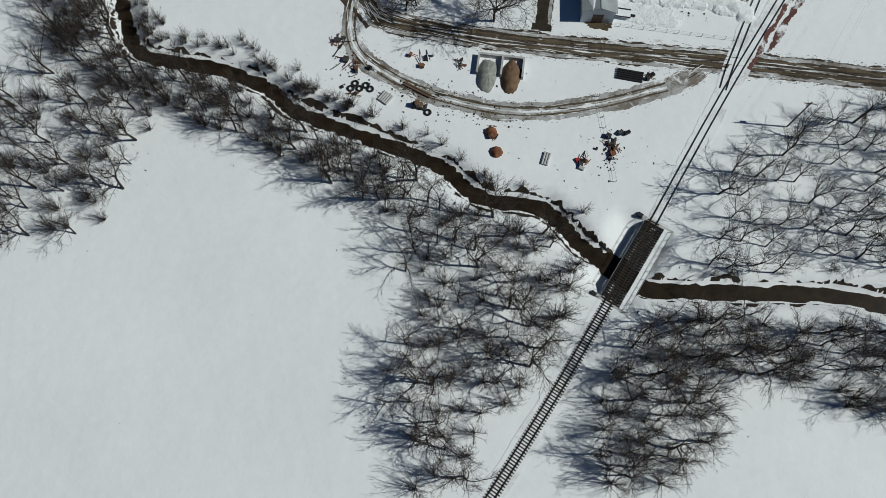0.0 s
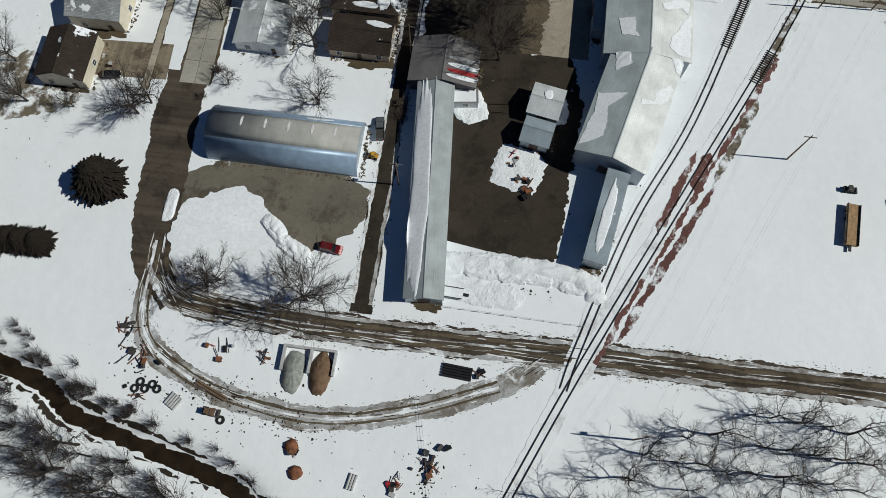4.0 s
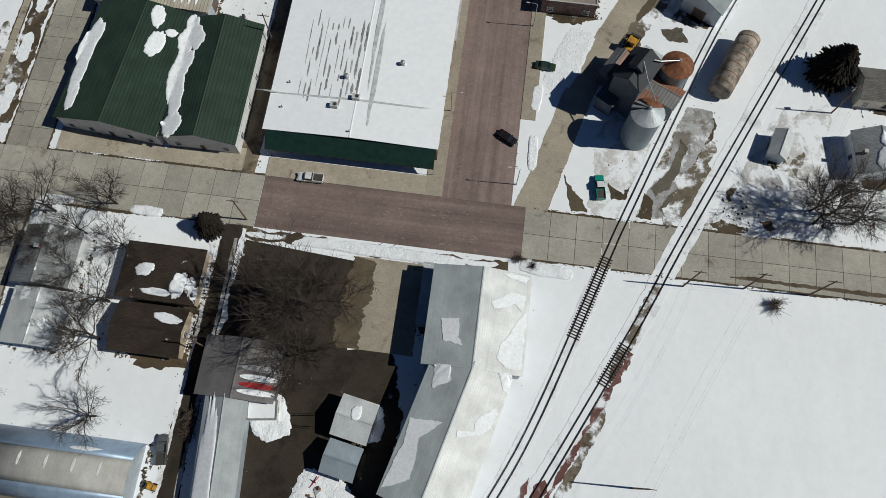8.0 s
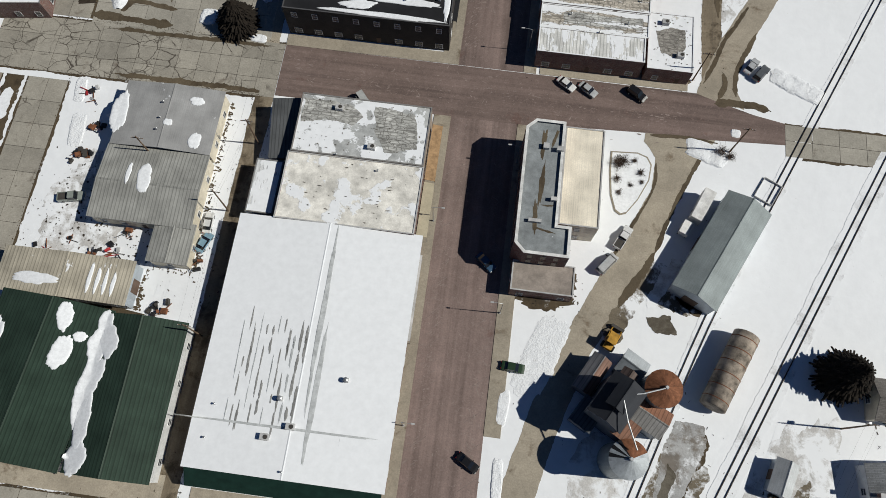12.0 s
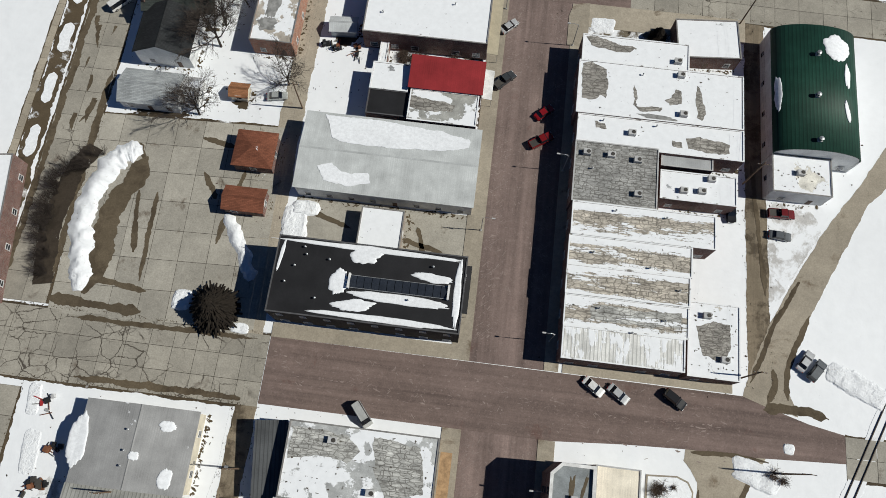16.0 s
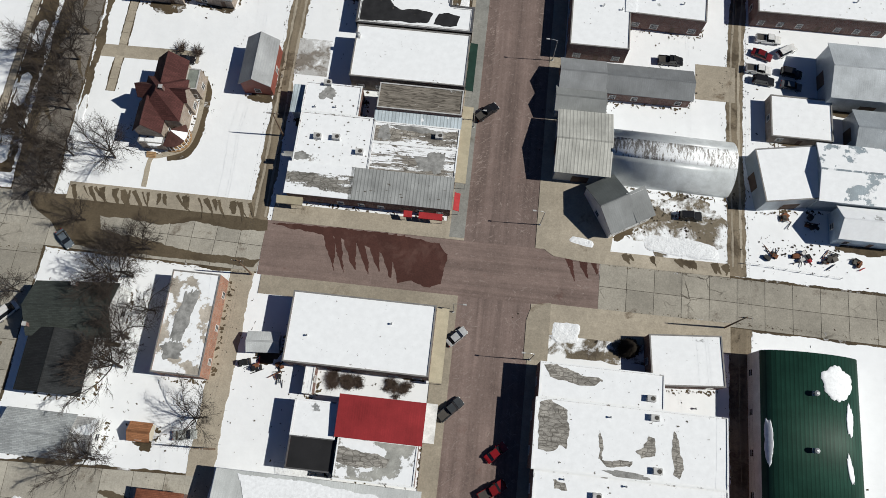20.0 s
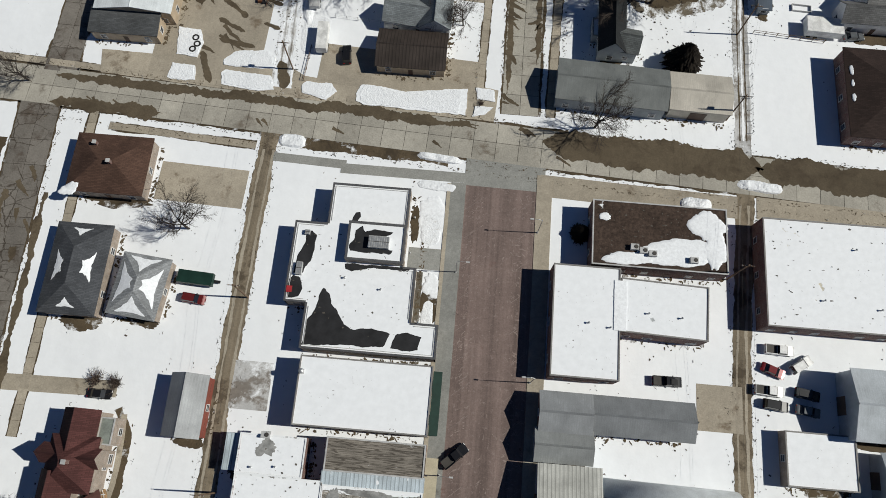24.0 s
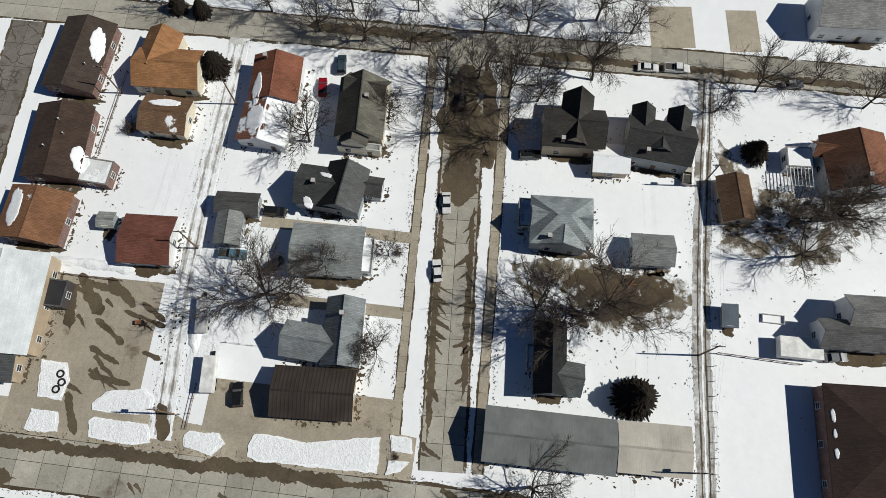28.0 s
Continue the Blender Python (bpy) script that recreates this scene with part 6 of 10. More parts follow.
building("lodge_hall", "long grey low-gabled hall at the street corner", "hall", "siding_grey", [
    ("gx", 78.1, 553.8, 23.6, 9.4, -2.6, 4.6, 1.5, "metal", (0.16, 0.17, 0.168), 0.0),
])
building("metal_building", "tan metal building beside the grey hall", "building", "metal_tan", [
    ("gx", 97.3, 553.5, 12.8, 8.6, -1.5, 4.2, 1.0, "metal", (0.45, 0.42, 0.37), 0.0),
])
building("house", "black-roofed narrow house with snowy side porch", "house", "siding_grey", [
    ("gy", 77.9, 568.9, 5.6, 13.2, 0, 4.6, 3.0, "shingle", (0.023, 0.025, 0.027), 0.0),
    ("gx", 81.6, 565.3, 4.5, 5.7, -7.1, 4.2, 2.2, "shingle", (0.12, 0.13, 0.13), 0.0),
    ("flat", 75.6, 569.1, 3.7, 4.7, 0, 3.0, 0, "membrane", (0.5, 0.52, 0.53), 0.85),
])
building("house", "light grey hip-roofed house with bay gables and snowy porch", "house", "siding_grey", [
    ("hip", 79.6, 596.4, 12.0, 9.6, 0, 5.0, 3.4, "shingle", (0.27, 0.3, 0.31), 0.0),
    ("gx", 76.4, 597.1, 5.3, 3.7, 0, 5.6, 1.9, "shingle", (0.29, 0.32, 0.33), 0.0),
    ("gx", 82.6, 596.4, 5.2, 3.4, -4.2, 5.4, 1.8, "shingle", (0.25, 0.28, 0.29), 0.0),
    ("gy", 79.7, 592.8, 9.1, 3.2, -5.3, 5.0, 2.6, "shingle", (0.27, 0.3, 0.31), 0.0),
    ("flat", 72.7, 598.5, 3.1, 6.1, 0, 3.2, 0, "membrane", (0.5, 0.55, 0.6), 0.6),
])
building("garage", "small grey shingled garage", "garage", "siding_white", [
    ("gx", 98.3, 592.2, 8.0, 6.0, 0, 2.8, 1.4, "shingle", (0.22, 0.23, 0.23), 0.1),
])
building("house", "dark brown steep-roofed house with front dormer", "house", "siding_tan", [
    ("gx", 81.8, 617.2, 12.5, 8.3, 0, 5.2, 3.2, "shingle", (0.047, 0.043, 0.039), 0.05),
    ("gy", 82.3, 619.3, 6.0, 11.3, -5.3, 5.2, 3.2, "shingle", (0.047, 0.043, 0.039), 0.0),
    ("gx", 90.0, 611.7, 7.1, 6.0, 0, 3.0, 1.2, "shingle", (0.094, 0.078, 0.07), 0.8),
])
building("house", "charcoal gabled house with dormers and snow in its valleys", "house", "siding_grey", [
    ("gx", 99.7, 615.5, 13.3, 8.8, -7.7, 5.0, 3.0, "shingle", (0.048, 0.048, 0.048), 0.04),
    ("gy", 96.4, 620.4, 4.3, 5.3, -5.2, 5.0, 2.0, "shingle", (0.047, 0.047, 0.047), 0.05),
    ("gy", 103.9, 620.0, 4.5, 5.2, -9.8, 5.0, 2.2, "shingle", (0.047, 0.047, 0.047), 0.15),
    ("gy", 99.5, 614.4, 4.0, 3.0, -5.6, 6.4, 1.3, "shingle", (0.058, 0.058, 0.058), 0.0),
])
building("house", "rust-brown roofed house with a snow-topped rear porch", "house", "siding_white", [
    # shade on the west slope and sun on the east painted into the rust
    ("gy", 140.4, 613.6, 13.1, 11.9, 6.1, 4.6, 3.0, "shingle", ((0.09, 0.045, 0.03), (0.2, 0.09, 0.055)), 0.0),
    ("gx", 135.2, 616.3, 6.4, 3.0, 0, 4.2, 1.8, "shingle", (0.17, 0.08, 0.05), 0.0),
    ("flat", 129.6, 614.7, 5.6, 4.6, 0, 3.0, 0, "membrane", (0.5, 0.52, 0.53), 0.85),
])
building("garage", "brown shingled garage beside the alley", "garage", "siding_tan", [
    ("gy", 115.6, 604.5, 6.2, 9.4, 6.1, 3.0, 1.8, "shingle", (0.13, 0.08, 0.05), 0.0),
])
building("house", "grey-brown gabled house with white trim", "house", "siding_white", [
    ("gx", 137.6, 577.2, 16.1, 5.2, 0, 4.2, 2.4, "shingle", (0.13, 0.13, 0.13), 0.0),
    ("gx", 140.4, 581.3, 11.0, 6.7, 0, 4.8, 2.6, "shingle", (0.2, 0.2, 0.2), 0.1),
])
building("machine_shed", "large grey metal machine shed on the snowy field", "shed", "metal", [
    ("gy", 139.5, 170, 24, 21.5, 0, 6.0, 2.5, "metal", (0.5, 0.52, 0.53), 0.0),
])
building("apartment_building", "large dark brown low-roofed apartment building", "building", "brick_red", [
    ("hip", 138.6, 556.6, 19.2, 21.2, 0, 4.5, 2.5, "shingle", (0.035, 0.023, 0.02), 0.02),
])
building("house", "pale grey two-storey house with dormers", "house", "siding_white", [
    ("gx", 143.8, 650.3, 16.8, 9.3, 0, 5.5, 2.8, "shingle", (0.25, 0.25, 0.25), 0.2),
])
building("shop", "snow-roofed shop with red brick edge across the side street", "building", "brick_red", [
    ("flat", -62.4, 357.9, 23.3, 31.3, 7.4, 5.5, 0, "membrane", (0.5, 0.52, 0.53), 0.97),
])


# ---- what lies and stands on the roofs ----
def roof_z(x, y):
    """The height of the roof over a place, or of the ground."""
    best = 0.0
    for kind, cx, cy, w, d, c, s, h, rise in ROOFS:
        dx, dy = x - cx, y - cy
        if dx * dx + dy * dy > (w + d) ** 2:
            continue
        u, v = dx * c + dy * s, dy * c - dx * s
        hw, hd = w / 2, d / 2
        if abs(u) > hw + 0.35 or abs(v) > hd + 0.35:
            continue
        if kind == "flat":
            z = h - 0.12
        elif kind == "gx":
            z = h + rise * (1 - abs(v) / hd) + 0.18
        elif kind == "gy":
            z = h + rise * (1 - abs(u) / hw) + 0.18
        elif kind == "shed":
            z = h + rise * (v + hd) / d + 0.18
        elif kind == "hip":
            z = h + rise * min(1, (min(hw - abs(u), hd - abs(v)) + 0.35) / (min(hw, hd) + 0.35)) + 0.16
        else:
            foot = h if h > 4 else 0.0
            k = abs(v) / hd if kind == "bx" else abs(u) / hw
            z = foot + (h + rise - foot) * math.sqrt(max(0, 1 - k * k))
        best = max(best, z)
    return best


def drape(name, material, x, y, rx, ry, rot, seed, thick, label, rough=0.3):
    """An uneven patch laid over whatever lies below it."""
    bm = blob(rx, ry, 0, thick, seed, 64, rough)
    turn = pose(x, y, 0, 0, 0, rot)
    mid = roof_z(x, y)
    for v in bm.verts:
        h = v.co.z
        p = turn @ Vector((v.co.x, v.co.y, 0))
        z = roof_z(p.x, p.y)
        if abs(z - mid) > 1.6:
            z = mid
        v.co = Vector((p.x - x, p.y - y, z - mid + h + 0.012 + 0.006 * (int(seed) % 6)))
    ob = part(name, bm, material)
    ob.matrix_basis = pose(x, y, mid)
    return tagged(ob, label, "", "", "stuff")


MATS["membrane_black"] = plain("black_membrane", (0.022, 0.022, 0.024), 0.6, 0, 0.4, 6, 0.7, 1.4)
MATS["roof_grey"] = plain("bare_grey_roof", (0.27, 0.27, 0.265), 0.85, 0, 0.8, 5, 0.6, 1.35)
MATS["roof_dark"] = plain("bare_dark_roof", (0.1, 0.088, 0.076), 0.9, 0, 0.8, 5, 0.6, 1.4)
MATS["roof_melt"] = plain("melt_streak", (0.5, 0.52, 0.53), 0.7, 0, 0.8, 5, 0.7, 1.2)
for k, (x, y, rx, ry, rot) in enumerate((
        (-12.6, 273, 1.5, 3.0, 4), (-13.2, 268, 1.7, 4.5, 2), (-13.0, 258, 1.9, 6.0, 3), (-13.6, 249.5, 1.2, 4.6, -2), (-34.6, 259, 1.6, 7.5, -6), (-20.5, 273.5, 1.6, 2.8, 10), (-19.6, 266.3, 1.9, 3.4, -15), (-16.8, 270, 1.3, 1.0, 0), (-11.0, 270, 2.0, 3.6, 15), (-12.6, 262.6, 2.2, 4.2, -10), (-12.0, 254.5, 1.5, 5.0, 3), (-11.4, 248, 2.3, 3.2, 0), (-34.3, 266, 2.0, 6.5, -8), (-34.6, 252, 1.3, 3.5, 0),
        (12.9, 168.6, 2.0, 23.6, 4.7), (52.4, 166, 1.1, 8.0, -11),
        (120.2, 420.6, 3.0, 3.4, 0), (122.2, 405.5, 0.6, 2.4, 8), (108.2, 409, 0.6, 4, 0), (122.6, 414, 0.7, 3, 0),
        (-18.8, 282, 0.4, 3.0, 0), (-17.2, 281.8, 0.4, 2.9, 0), (-15.6, 281.6, 0.4, 2.7, 0), (-14.0, 281.4, 0.4, 2.4, 0), (-30, 280.4, 5.0, 1.2, 0),
        (-31.2, 592.6, 1.6, 3.8, 0), (-22.6, 631, 1.5, 4.0, 5), (-20.8, 604, 1.6, 2.6, 20), (14.3, 622, 1.1, 3.4, 0), (14.9, 615.4, 2.2, 3.2, 0), (19.2, 615.6, 2.0, 3.2, 0), (-5, 618.2, 3.4, 1.0, 0),
        (129.9, 561.6, 0.4, 1.2, 0), (129.9, 558.4, 0.3, 0.8, 0), (129.9, 554.9, 0.4, 0.9, 0), (-34, 519.8, 2.0, 1.2, 20), (-20.6, 457.8, 2.2, 1.3, 0), (-17.2, 459.4, 1.2, 1.4, 0), (28.2, 597.2, 0.9, 1.3, 30), (31.5, 603, 1.3, 0.6, -20),
        (-23.4, 319.5, 1.7, 5.4, 0), (-12, 318, 1.0, 0.8, 0), (-7, 324, 1.6, 1.0, 0), (-5.5, 314.6, 1.2, 2.0, 0), (-13.8, 304.5, 1.5, 3.4, 4), (-17.4, 305.5, 0.5, 2.4, 0), (38.2, 193.4, 1.0, 1.4, 0),
        (-9, 215.8, 2.0, 1.5, 20), (-1.8, 213.4, 1.5, 2.8, -10), (-6, 211.6, 3.0, 0.8, 0), (-2.4, 206.6, 3.0, 1.0, -8), (139.8, 259.4, 1.1, 2.2, 0), (140.2, 264, 0.9, 1.8, 0), (-10.9, 180.4, 3.0, 0.35, 2),
        (76.8, 523, 1.2, 0.8, 0), (92.5, 516.6, 8.4, 3.0, 6), (82, 514.6, 5.5, 1.4, 4), (97.6, 522.6, 3.6, 3.2, 0), (99, 518, 2.2, 4.6, 0))):
    drape("snow_patch", "snow", x, y, rx, ry, rot, k + 1.3, 0.12, "melting snow patch lying on a roof", 0.26)


def lay(name, material, pts, thick, rough, seed, label):
    """A shape laid on a roof slope."""
    mx, my = sum(p[0] for p in pts) / len(pts), sum(p[1] for p in pts) / len(pts)
    bm, mid = plate(pts, 0.02, thick, rough, seed), roof_z(mx, my)
    for v in bm.verts:
        z = roof_z(v.co.x, v.co.y)
        v.co = Vector((v.co.x - mx, v.co.y - my, v.co.z + (z - mid if abs(z - mid) < 3 else 0)))
    ob = part(name, bm, material)
    ob.matrix_basis = pose(mx, my, mid)
    tagged(ob, label, "", "", "stuff")


for k, pts in enumerate((
        [(62.7, 223.3), (68, 223.4), (67.6, 222.2), (64.6, 222.4)], [(61, 217.3), (64.9, 219.6), (67.6, 219.4), (67.3, 216.2), (65.7, 217.3), (61.6, 216.1)],
        [(66.9, 215), (68.1, 216.4), (68.1, 205), (65, 205), (63.4, 206.5), (63.6, 209.5), (65.4, 212)], [(63.8, 204), (66.6, 204), (66, 200), (65, 201)],
        [(60.5, 194.5), (64.4, 197.6), (64.8, 196.4), (63, 193.2), (61.4, 191.9), (57.5, 191.1), (57.6, 192.5), (60.2, 192.5)], [(51.8, 212.9), (55.4, 213.3), (55.5, 209.7), (56.4, 208.2), (52.7, 208.6)], [(51.6, 204), (54.6, 204), (55.4, 201.4), (52.2, 199.6)],
        [(48.5, 193.6), (54.6, 193.6), (50.7, 190.2), (50.1, 182.8), (45.0, 181.0), (47.6, 188.4)],
        [(11.5, 392.4), (21.4, 392.4), (37, 391.3), (43.1, 389.9), (42.8, 387.7), (37.6, 386.6), (26.9, 385.9), (18.3, 385.9), (13.8, 386.8)], [(11.7, 380), (14.8, 380.9), (17.2, 379.3), (22.5, 379.7), (23.4, 377.6), (18.9, 376.2), (13.4, 377.1)])):
    lay("snow_patch", "snow", pts, 0.08, 0.35, k + 3.3, "smooth melting snow lying on a metal roof")
# snow strips of the black roof
for k, (x, y, rx, ry, rot) in enumerate(((26, 362.1, 17.5, 0.5, -0.5), (25.4, 360.8, 3.4, 1.7, 10), (39.5, 357.8, 4.2, 0.8, -4), (21.0, 354.8, 2.0, 2.3, 0), (34, 352.6, 10.0, 0.9, -1), (24.5, 350.6, 4.5, 1.0, 6), (30, 348.4, 13.5, 0.6, -0.5), (44.2, 355.5, 0.7, 6.2, 0), (8.9, 359, 0.35, 3.0, -6))):
    drape("snow_patch", "snow", x, y, rx, ry * 1.12, rot, k + 61.7, 0.12, "snow strip left on a black flat roof", 0.3)
for k, (pts, z) in enumerate((
        ([(19.0, 491.9), (25.0, 492.4), (31, 492.5), (34.6, 492.5), (35.6, 495.4), (32, 496.2), (28.4, 495.6), (26.6, 496.6), (25.2, 499), (23.8, 500.4), (23, 502.4), (21.6, 503.4), (20.8, 501.6), (20.4, 499), (19.2, 496.6)], 4.06),
        ([(36.2, 492.6), (39, 492.4), (41.6, 492.6), (41.9, 495.2), (39.2, 496), (36.8, 495.2)], 4.06),
        ([(16.6, 515.4), (17.6, 515.2), (18.9, 514.2), (18.6, 512.4), (18.4, 509.2), (17.4, 507.6), (16.9, 506), (15.2, 506), (15.4, 509.3), (16.8, 512.6)], 4.06),
        ([(14.5, 500.7), (16.6, 501.4), (17.3, 502.8), (16.8, 505.2), (15.4, 505.6), (14.5, 504.6)], 4.064),
        ([(25.3, 517.4), (26.4, 517.5), (27.2, 519), (27, 520), (26.2, 519.8), (25.5, 518.6)], 4.06),
        ([(25.2, 508.9), (38.4, 508.9), (38, 508.2), (31, 508.3), (26.6, 507.4), (25.4, 507.8)], 4.06),
        ([(26.2, 511), (28.4, 510.8), (34.4, 510.9), (34.6, 511.8), (29.4, 512), (29.6, 514.2), (33.8, 514.9), (34.4, 515.6), (31, 515.9), (28.8, 515.4), (28.2, 516.4), (27, 515.6), (26.9, 513.4), (26.0, 512)], 6.02))):
    ob = part("bare_patch", plate(pts, z - 0.02, z + 0.012, 0.3, k + 0.7), "membrane_black")
    tagged(ob, "bare black membrane showing through roof snow", "", "", "stuff")


def plant_unit(x, y, w, d, high, fins, label):
    """A rooftop plant cabinet under a row of louvre blades."""
    z = roof_z(x, y)
    v = base("air_conditioner", label, "air conditioner", x, y, 0, "rooftop units", z)
    part("cabinet", box(-w / 2, w / 2, -d / 2, d / 2, -0.03, high), "coping", v)
    for k in range(fins):
        fx = -w / 2 + (k + 0.5) * w / fins
        part("louvre", box(fx - w / fins * 0.36, fx + w / fins * 0.36, -d / 2 + 0.08, d / 2 - 0.08, high, high + 0.05), "galvanised", v)
    part("rail", box(-w / 2, w / 2, -0.05, 0.05, high + 0.05, high + 0.09), "dark_trim", v)


plant_unit(31.8, 513.0, 4.1, 2.4, 1.1, 9, "large grey louvred plant unit on the clinic roof")
plant_unit(16.3, 506.9, 1.2, 2.6, 0.9, 4, "narrow grey plant unit on the clinic roof")
plant_unit(16.9, 514.6, 1.0, 1.0, 0.7, 3, "small grey plant unit on the clinic roof")
hatch = base("roof_hatch", "dull red roof hatch on black membrane", "hatch", 14.9, 502.6, 0, "", roof_z(14.9, 502.6))
part("curb", box(-0.5, 0.5, -0.6, 0.6, -0.04, 0.3), "dark_trim", hatch)
part("lid", box(-0.55, 0.55, -0.65, 0.65, 0.3, 0.38), "red_awning", hatch)
MATS["roof_net"] = roof_material("seamed_roofing", "seamed", 0.85)
for k, pts in enumerate((
        [(65.9, 418.4), (69, 418.5), (72.4, 417.6), (74.4, 417.2), (77.4, 416.8), (76, 415.6), (73.4, 415.4), (70.6, 415.9), (67.8, 416)],
        [(65.7, 411.4), (68, 411.9), (71.2, 410.4), (71.4, 406), (71, 403.4), (69.6, 404), (68.6, 402.6), (66, 402.6)],
        [(76.8, 407.6), (77.6, 406), (78, 402), (77.2, 402.2)], [(77.6, 402.3), (83.5, 402.6), (83, 401.4), (79, 401.3)], [(83.6, 404.2), (85.4, 405), (86.4, 407.4), (87.4, 407), (87.4, 404), (85, 403.2)], [(91, 409), (91.6, 408), (92.8, 402), (92.2, 400.6), (90.8, 401), (90.6, 405)],
        [(89, 396), (92, 396.6), (98.4, 395.6), (98, 393.4), (93, 393), (89.6, 393.6)], [(85.8, 394.9), (88, 395), (88, 393.6), (85.6, 393.8)], [(69, 397.6), (71.4, 397.4), (71.8, 396.2), (69.4, 396.2)],
        [(92, 355.5), (95, 357), (98.4, 356.6), (99, 352), (97, 349), (93.4, 350)],
        [(28.4, 399), (31, 399.2), (39, 398), (38.6, 396.4), (33, 396), (29, 396.2)],
        [(16.8, 327), (27, 326.6), (30, 324), (28, 321.6), (22, 322.6), (17, 321)], [(32, 326.8), (41, 326), (42.6, 318), (36, 316), (33, 320.6)],
        [(70.6, 357), (76, 357.4), (82, 357), (88.8, 357.6), (88.8, 354.6), (80, 354), (71, 354.4)])):
    mx, my = sum(p[0] for p in pts) / len(pts), sum(p[1] for p in pts) / len(pts)
    z = roof_z(mx, my)
    ob = part("bare_patch", plate([(px - mx, py - my) for px, py in pts], -0.01, 0.02, 0.45, k + 31.7), "roof_net", colour=(0.32, 0.305, 0.28, 0.1) if k < 11 else (0.45, 0.45, 0.43, 0.3))
    ob.matrix_basis = pose(mx, my, z)
    tagged(ob, "seamed grey roofing showing through snow", "", "", "stuff")
for k, (x, y, rx, ry, rot) in enumerate(((83, 400, 4.0, 0.5, -3), (15.2, 472, 1.8, 1.5, 0), (29, 464, 1.4, 2.0, 0),
                                         (11.4, 457, 3.0, 1.0, 0), (40, 458, 3.2, 2.4, 0), (36, 465.6, 5.0, 0.7, -4), (-5, 421, 1.6, 5.5, -8), (-6, 413.5, 2.4, 2.0, 0))):
    drape("bare_patch", "roof_grey", x, y, rx, ry, rot, k + 101.7, 0.02, "weathered grey roofing showing through snow", 0.5)
for k in range(48):
    x, y = 14.5 + (k % 12) * 1.15 + random.uniform(-0.1, 0.1), 261 + (k // 12) * 5 + random.uniform(-2.5, 2.5)
    drape("melt_streak", "roof_melt" if k % 3 == 0 else "roof_grey", x, y, 0.1 + 0.06 * (k % 3) + (0.12 if k % 12 > 8 else 0), random.uniform(0.8, 3.2), 1, k + 131.7, 0.02, "narrow melt streak down a metal roof", 0.5)
for x, y, rx, ry in ((29.2, 281, 0.5, 16), (30.6, 266, 0.6, 12), (27.4, 258.2, 17.5, 0.25)):
    drape("melt_streak", "roof_melt", x, y, rx, ry, 0.5, x, 0.02, "grey melt streak along a roof seam", 0.4)


def roof_vent(x, y, kind):
    z = roof_z(x, y)
    if kind == "pipe":
        v = base("roof_vent", "small metal vent pipe on a roof", "vent", x, y, 0, "roof vents", z)
        part("pipe", shared("vent_pipe", lambda: tube([(0, 0, -0.1), (0, 0, 0.6)], [0.13, 0.13], 9), "galvanised"), None, v)
        part("cap", shared("vent_cap", lambda: tube([(0, 0, 0.6), (0, 0, 0.68), (0, 0, 0.8)], [0.22, 0.22, 0.04], 9), "galvanised"), None, v)
    elif kind == "turbine":
        v = base("roof_ventilator", "round metal roof ventilator on a square curb", "ventilator", x, y, 0, "roof vents", z)
        part("curb", shared("vent_curb", lambda: box(-0.45, 0.45, -0.45, 0.45, -0.2, 0.4), "coping"), None, v)
        part("head", shared("vent_head", lambda: tube([(0, 0, 0.4), (0, 0, 0.7), (0, 0, 1.1), (0, 0, 1.25)], [0.35, 0.5, 0.5, 0.15], 12), "galvanised"), None, v)
    elif kind == "unit":
        v = base("air_conditioner", "grey rooftop air conditioner with a fan", "air conditioner", x, y, 0, "rooftop units", z)
        part("cabinet", shared("ac_cabinet", lambda: box(-0.8, 0.8, -0.6, 0.6, 0.0, 0.95), "coping"), None, v)
        part("fan_guard", shared("ac_guard", lambda: tube([(0.25, 0, 0.95), (0.25, 0, 1.03)], [0.42, 0.4], 14), "dark_trim"), None, v)
        part("feet", shared("ac_feet", lambda: add_box(box(-0.75, 0.75, -0.65, -0.5, -0.1, 0.02), -0.75, 0.75, 0.5, 0.65, -0.1, 0.02), "dark_trim"), None, v)
    else:
        v = base("chimney", "brick chimney rising from the roof", "chimney", x, y, 0, "chimneys", z)
        part("stack", shared("chimney_stack", lambda: box(-0.35, 0.35, -0.35, 0.35, -0.8, 1.2), "brick_red"), None, v)
        part("crown", shared("chimney_crown", lambda: box(-0.42, 0.42, -0.42, 0.42, 1.2, 1.3), "coping"), None, v)


for x, y in ((36, 268.4), (24.4, 263.4), (115.9, 418.3), (115.5, 408), (115.6, 397.5), (20, 486.6)):
    roof_vent(x, y, "turbine")
for x, y in ((12.3, 260.9), (11.8, 254.7), (27.3, 250.5), (25.9, 314.4), (35, 312), (79, 410), (71, 398), (12, 357), (14, 359.5), (13.4, 361), (10.6, 353.6), (18.6, 359), (17, 351), (39, 360), (35, 352.8), (33, 504), (41, 498), (40, 498.2), (38, 521), (38, 512), (25.6, 505.8), (85.6, 503.4), (78.2, 500), (74, 500.6), (92, 503),
             (17.6, 469), (13.2, 468.6), (26, 474), (82.4, 398), (69.2, 386.4), (74.6, 377.4), (85, 377), (82, 366), (70.6, 368), (88, 362), (72.4, 356.6), (85.4, 355.6), (79, 352.4), (97, 414), (-24, 626), (-26, 612), (-24.6, 609), (-28, 606), (20, 419), (36, 423), (-14, 322.6), (-13.8, 318.8), (-13.8, 316), (127, 520), (131, 508), (120, 509)):
    roof_vent(x, y, "pipe")
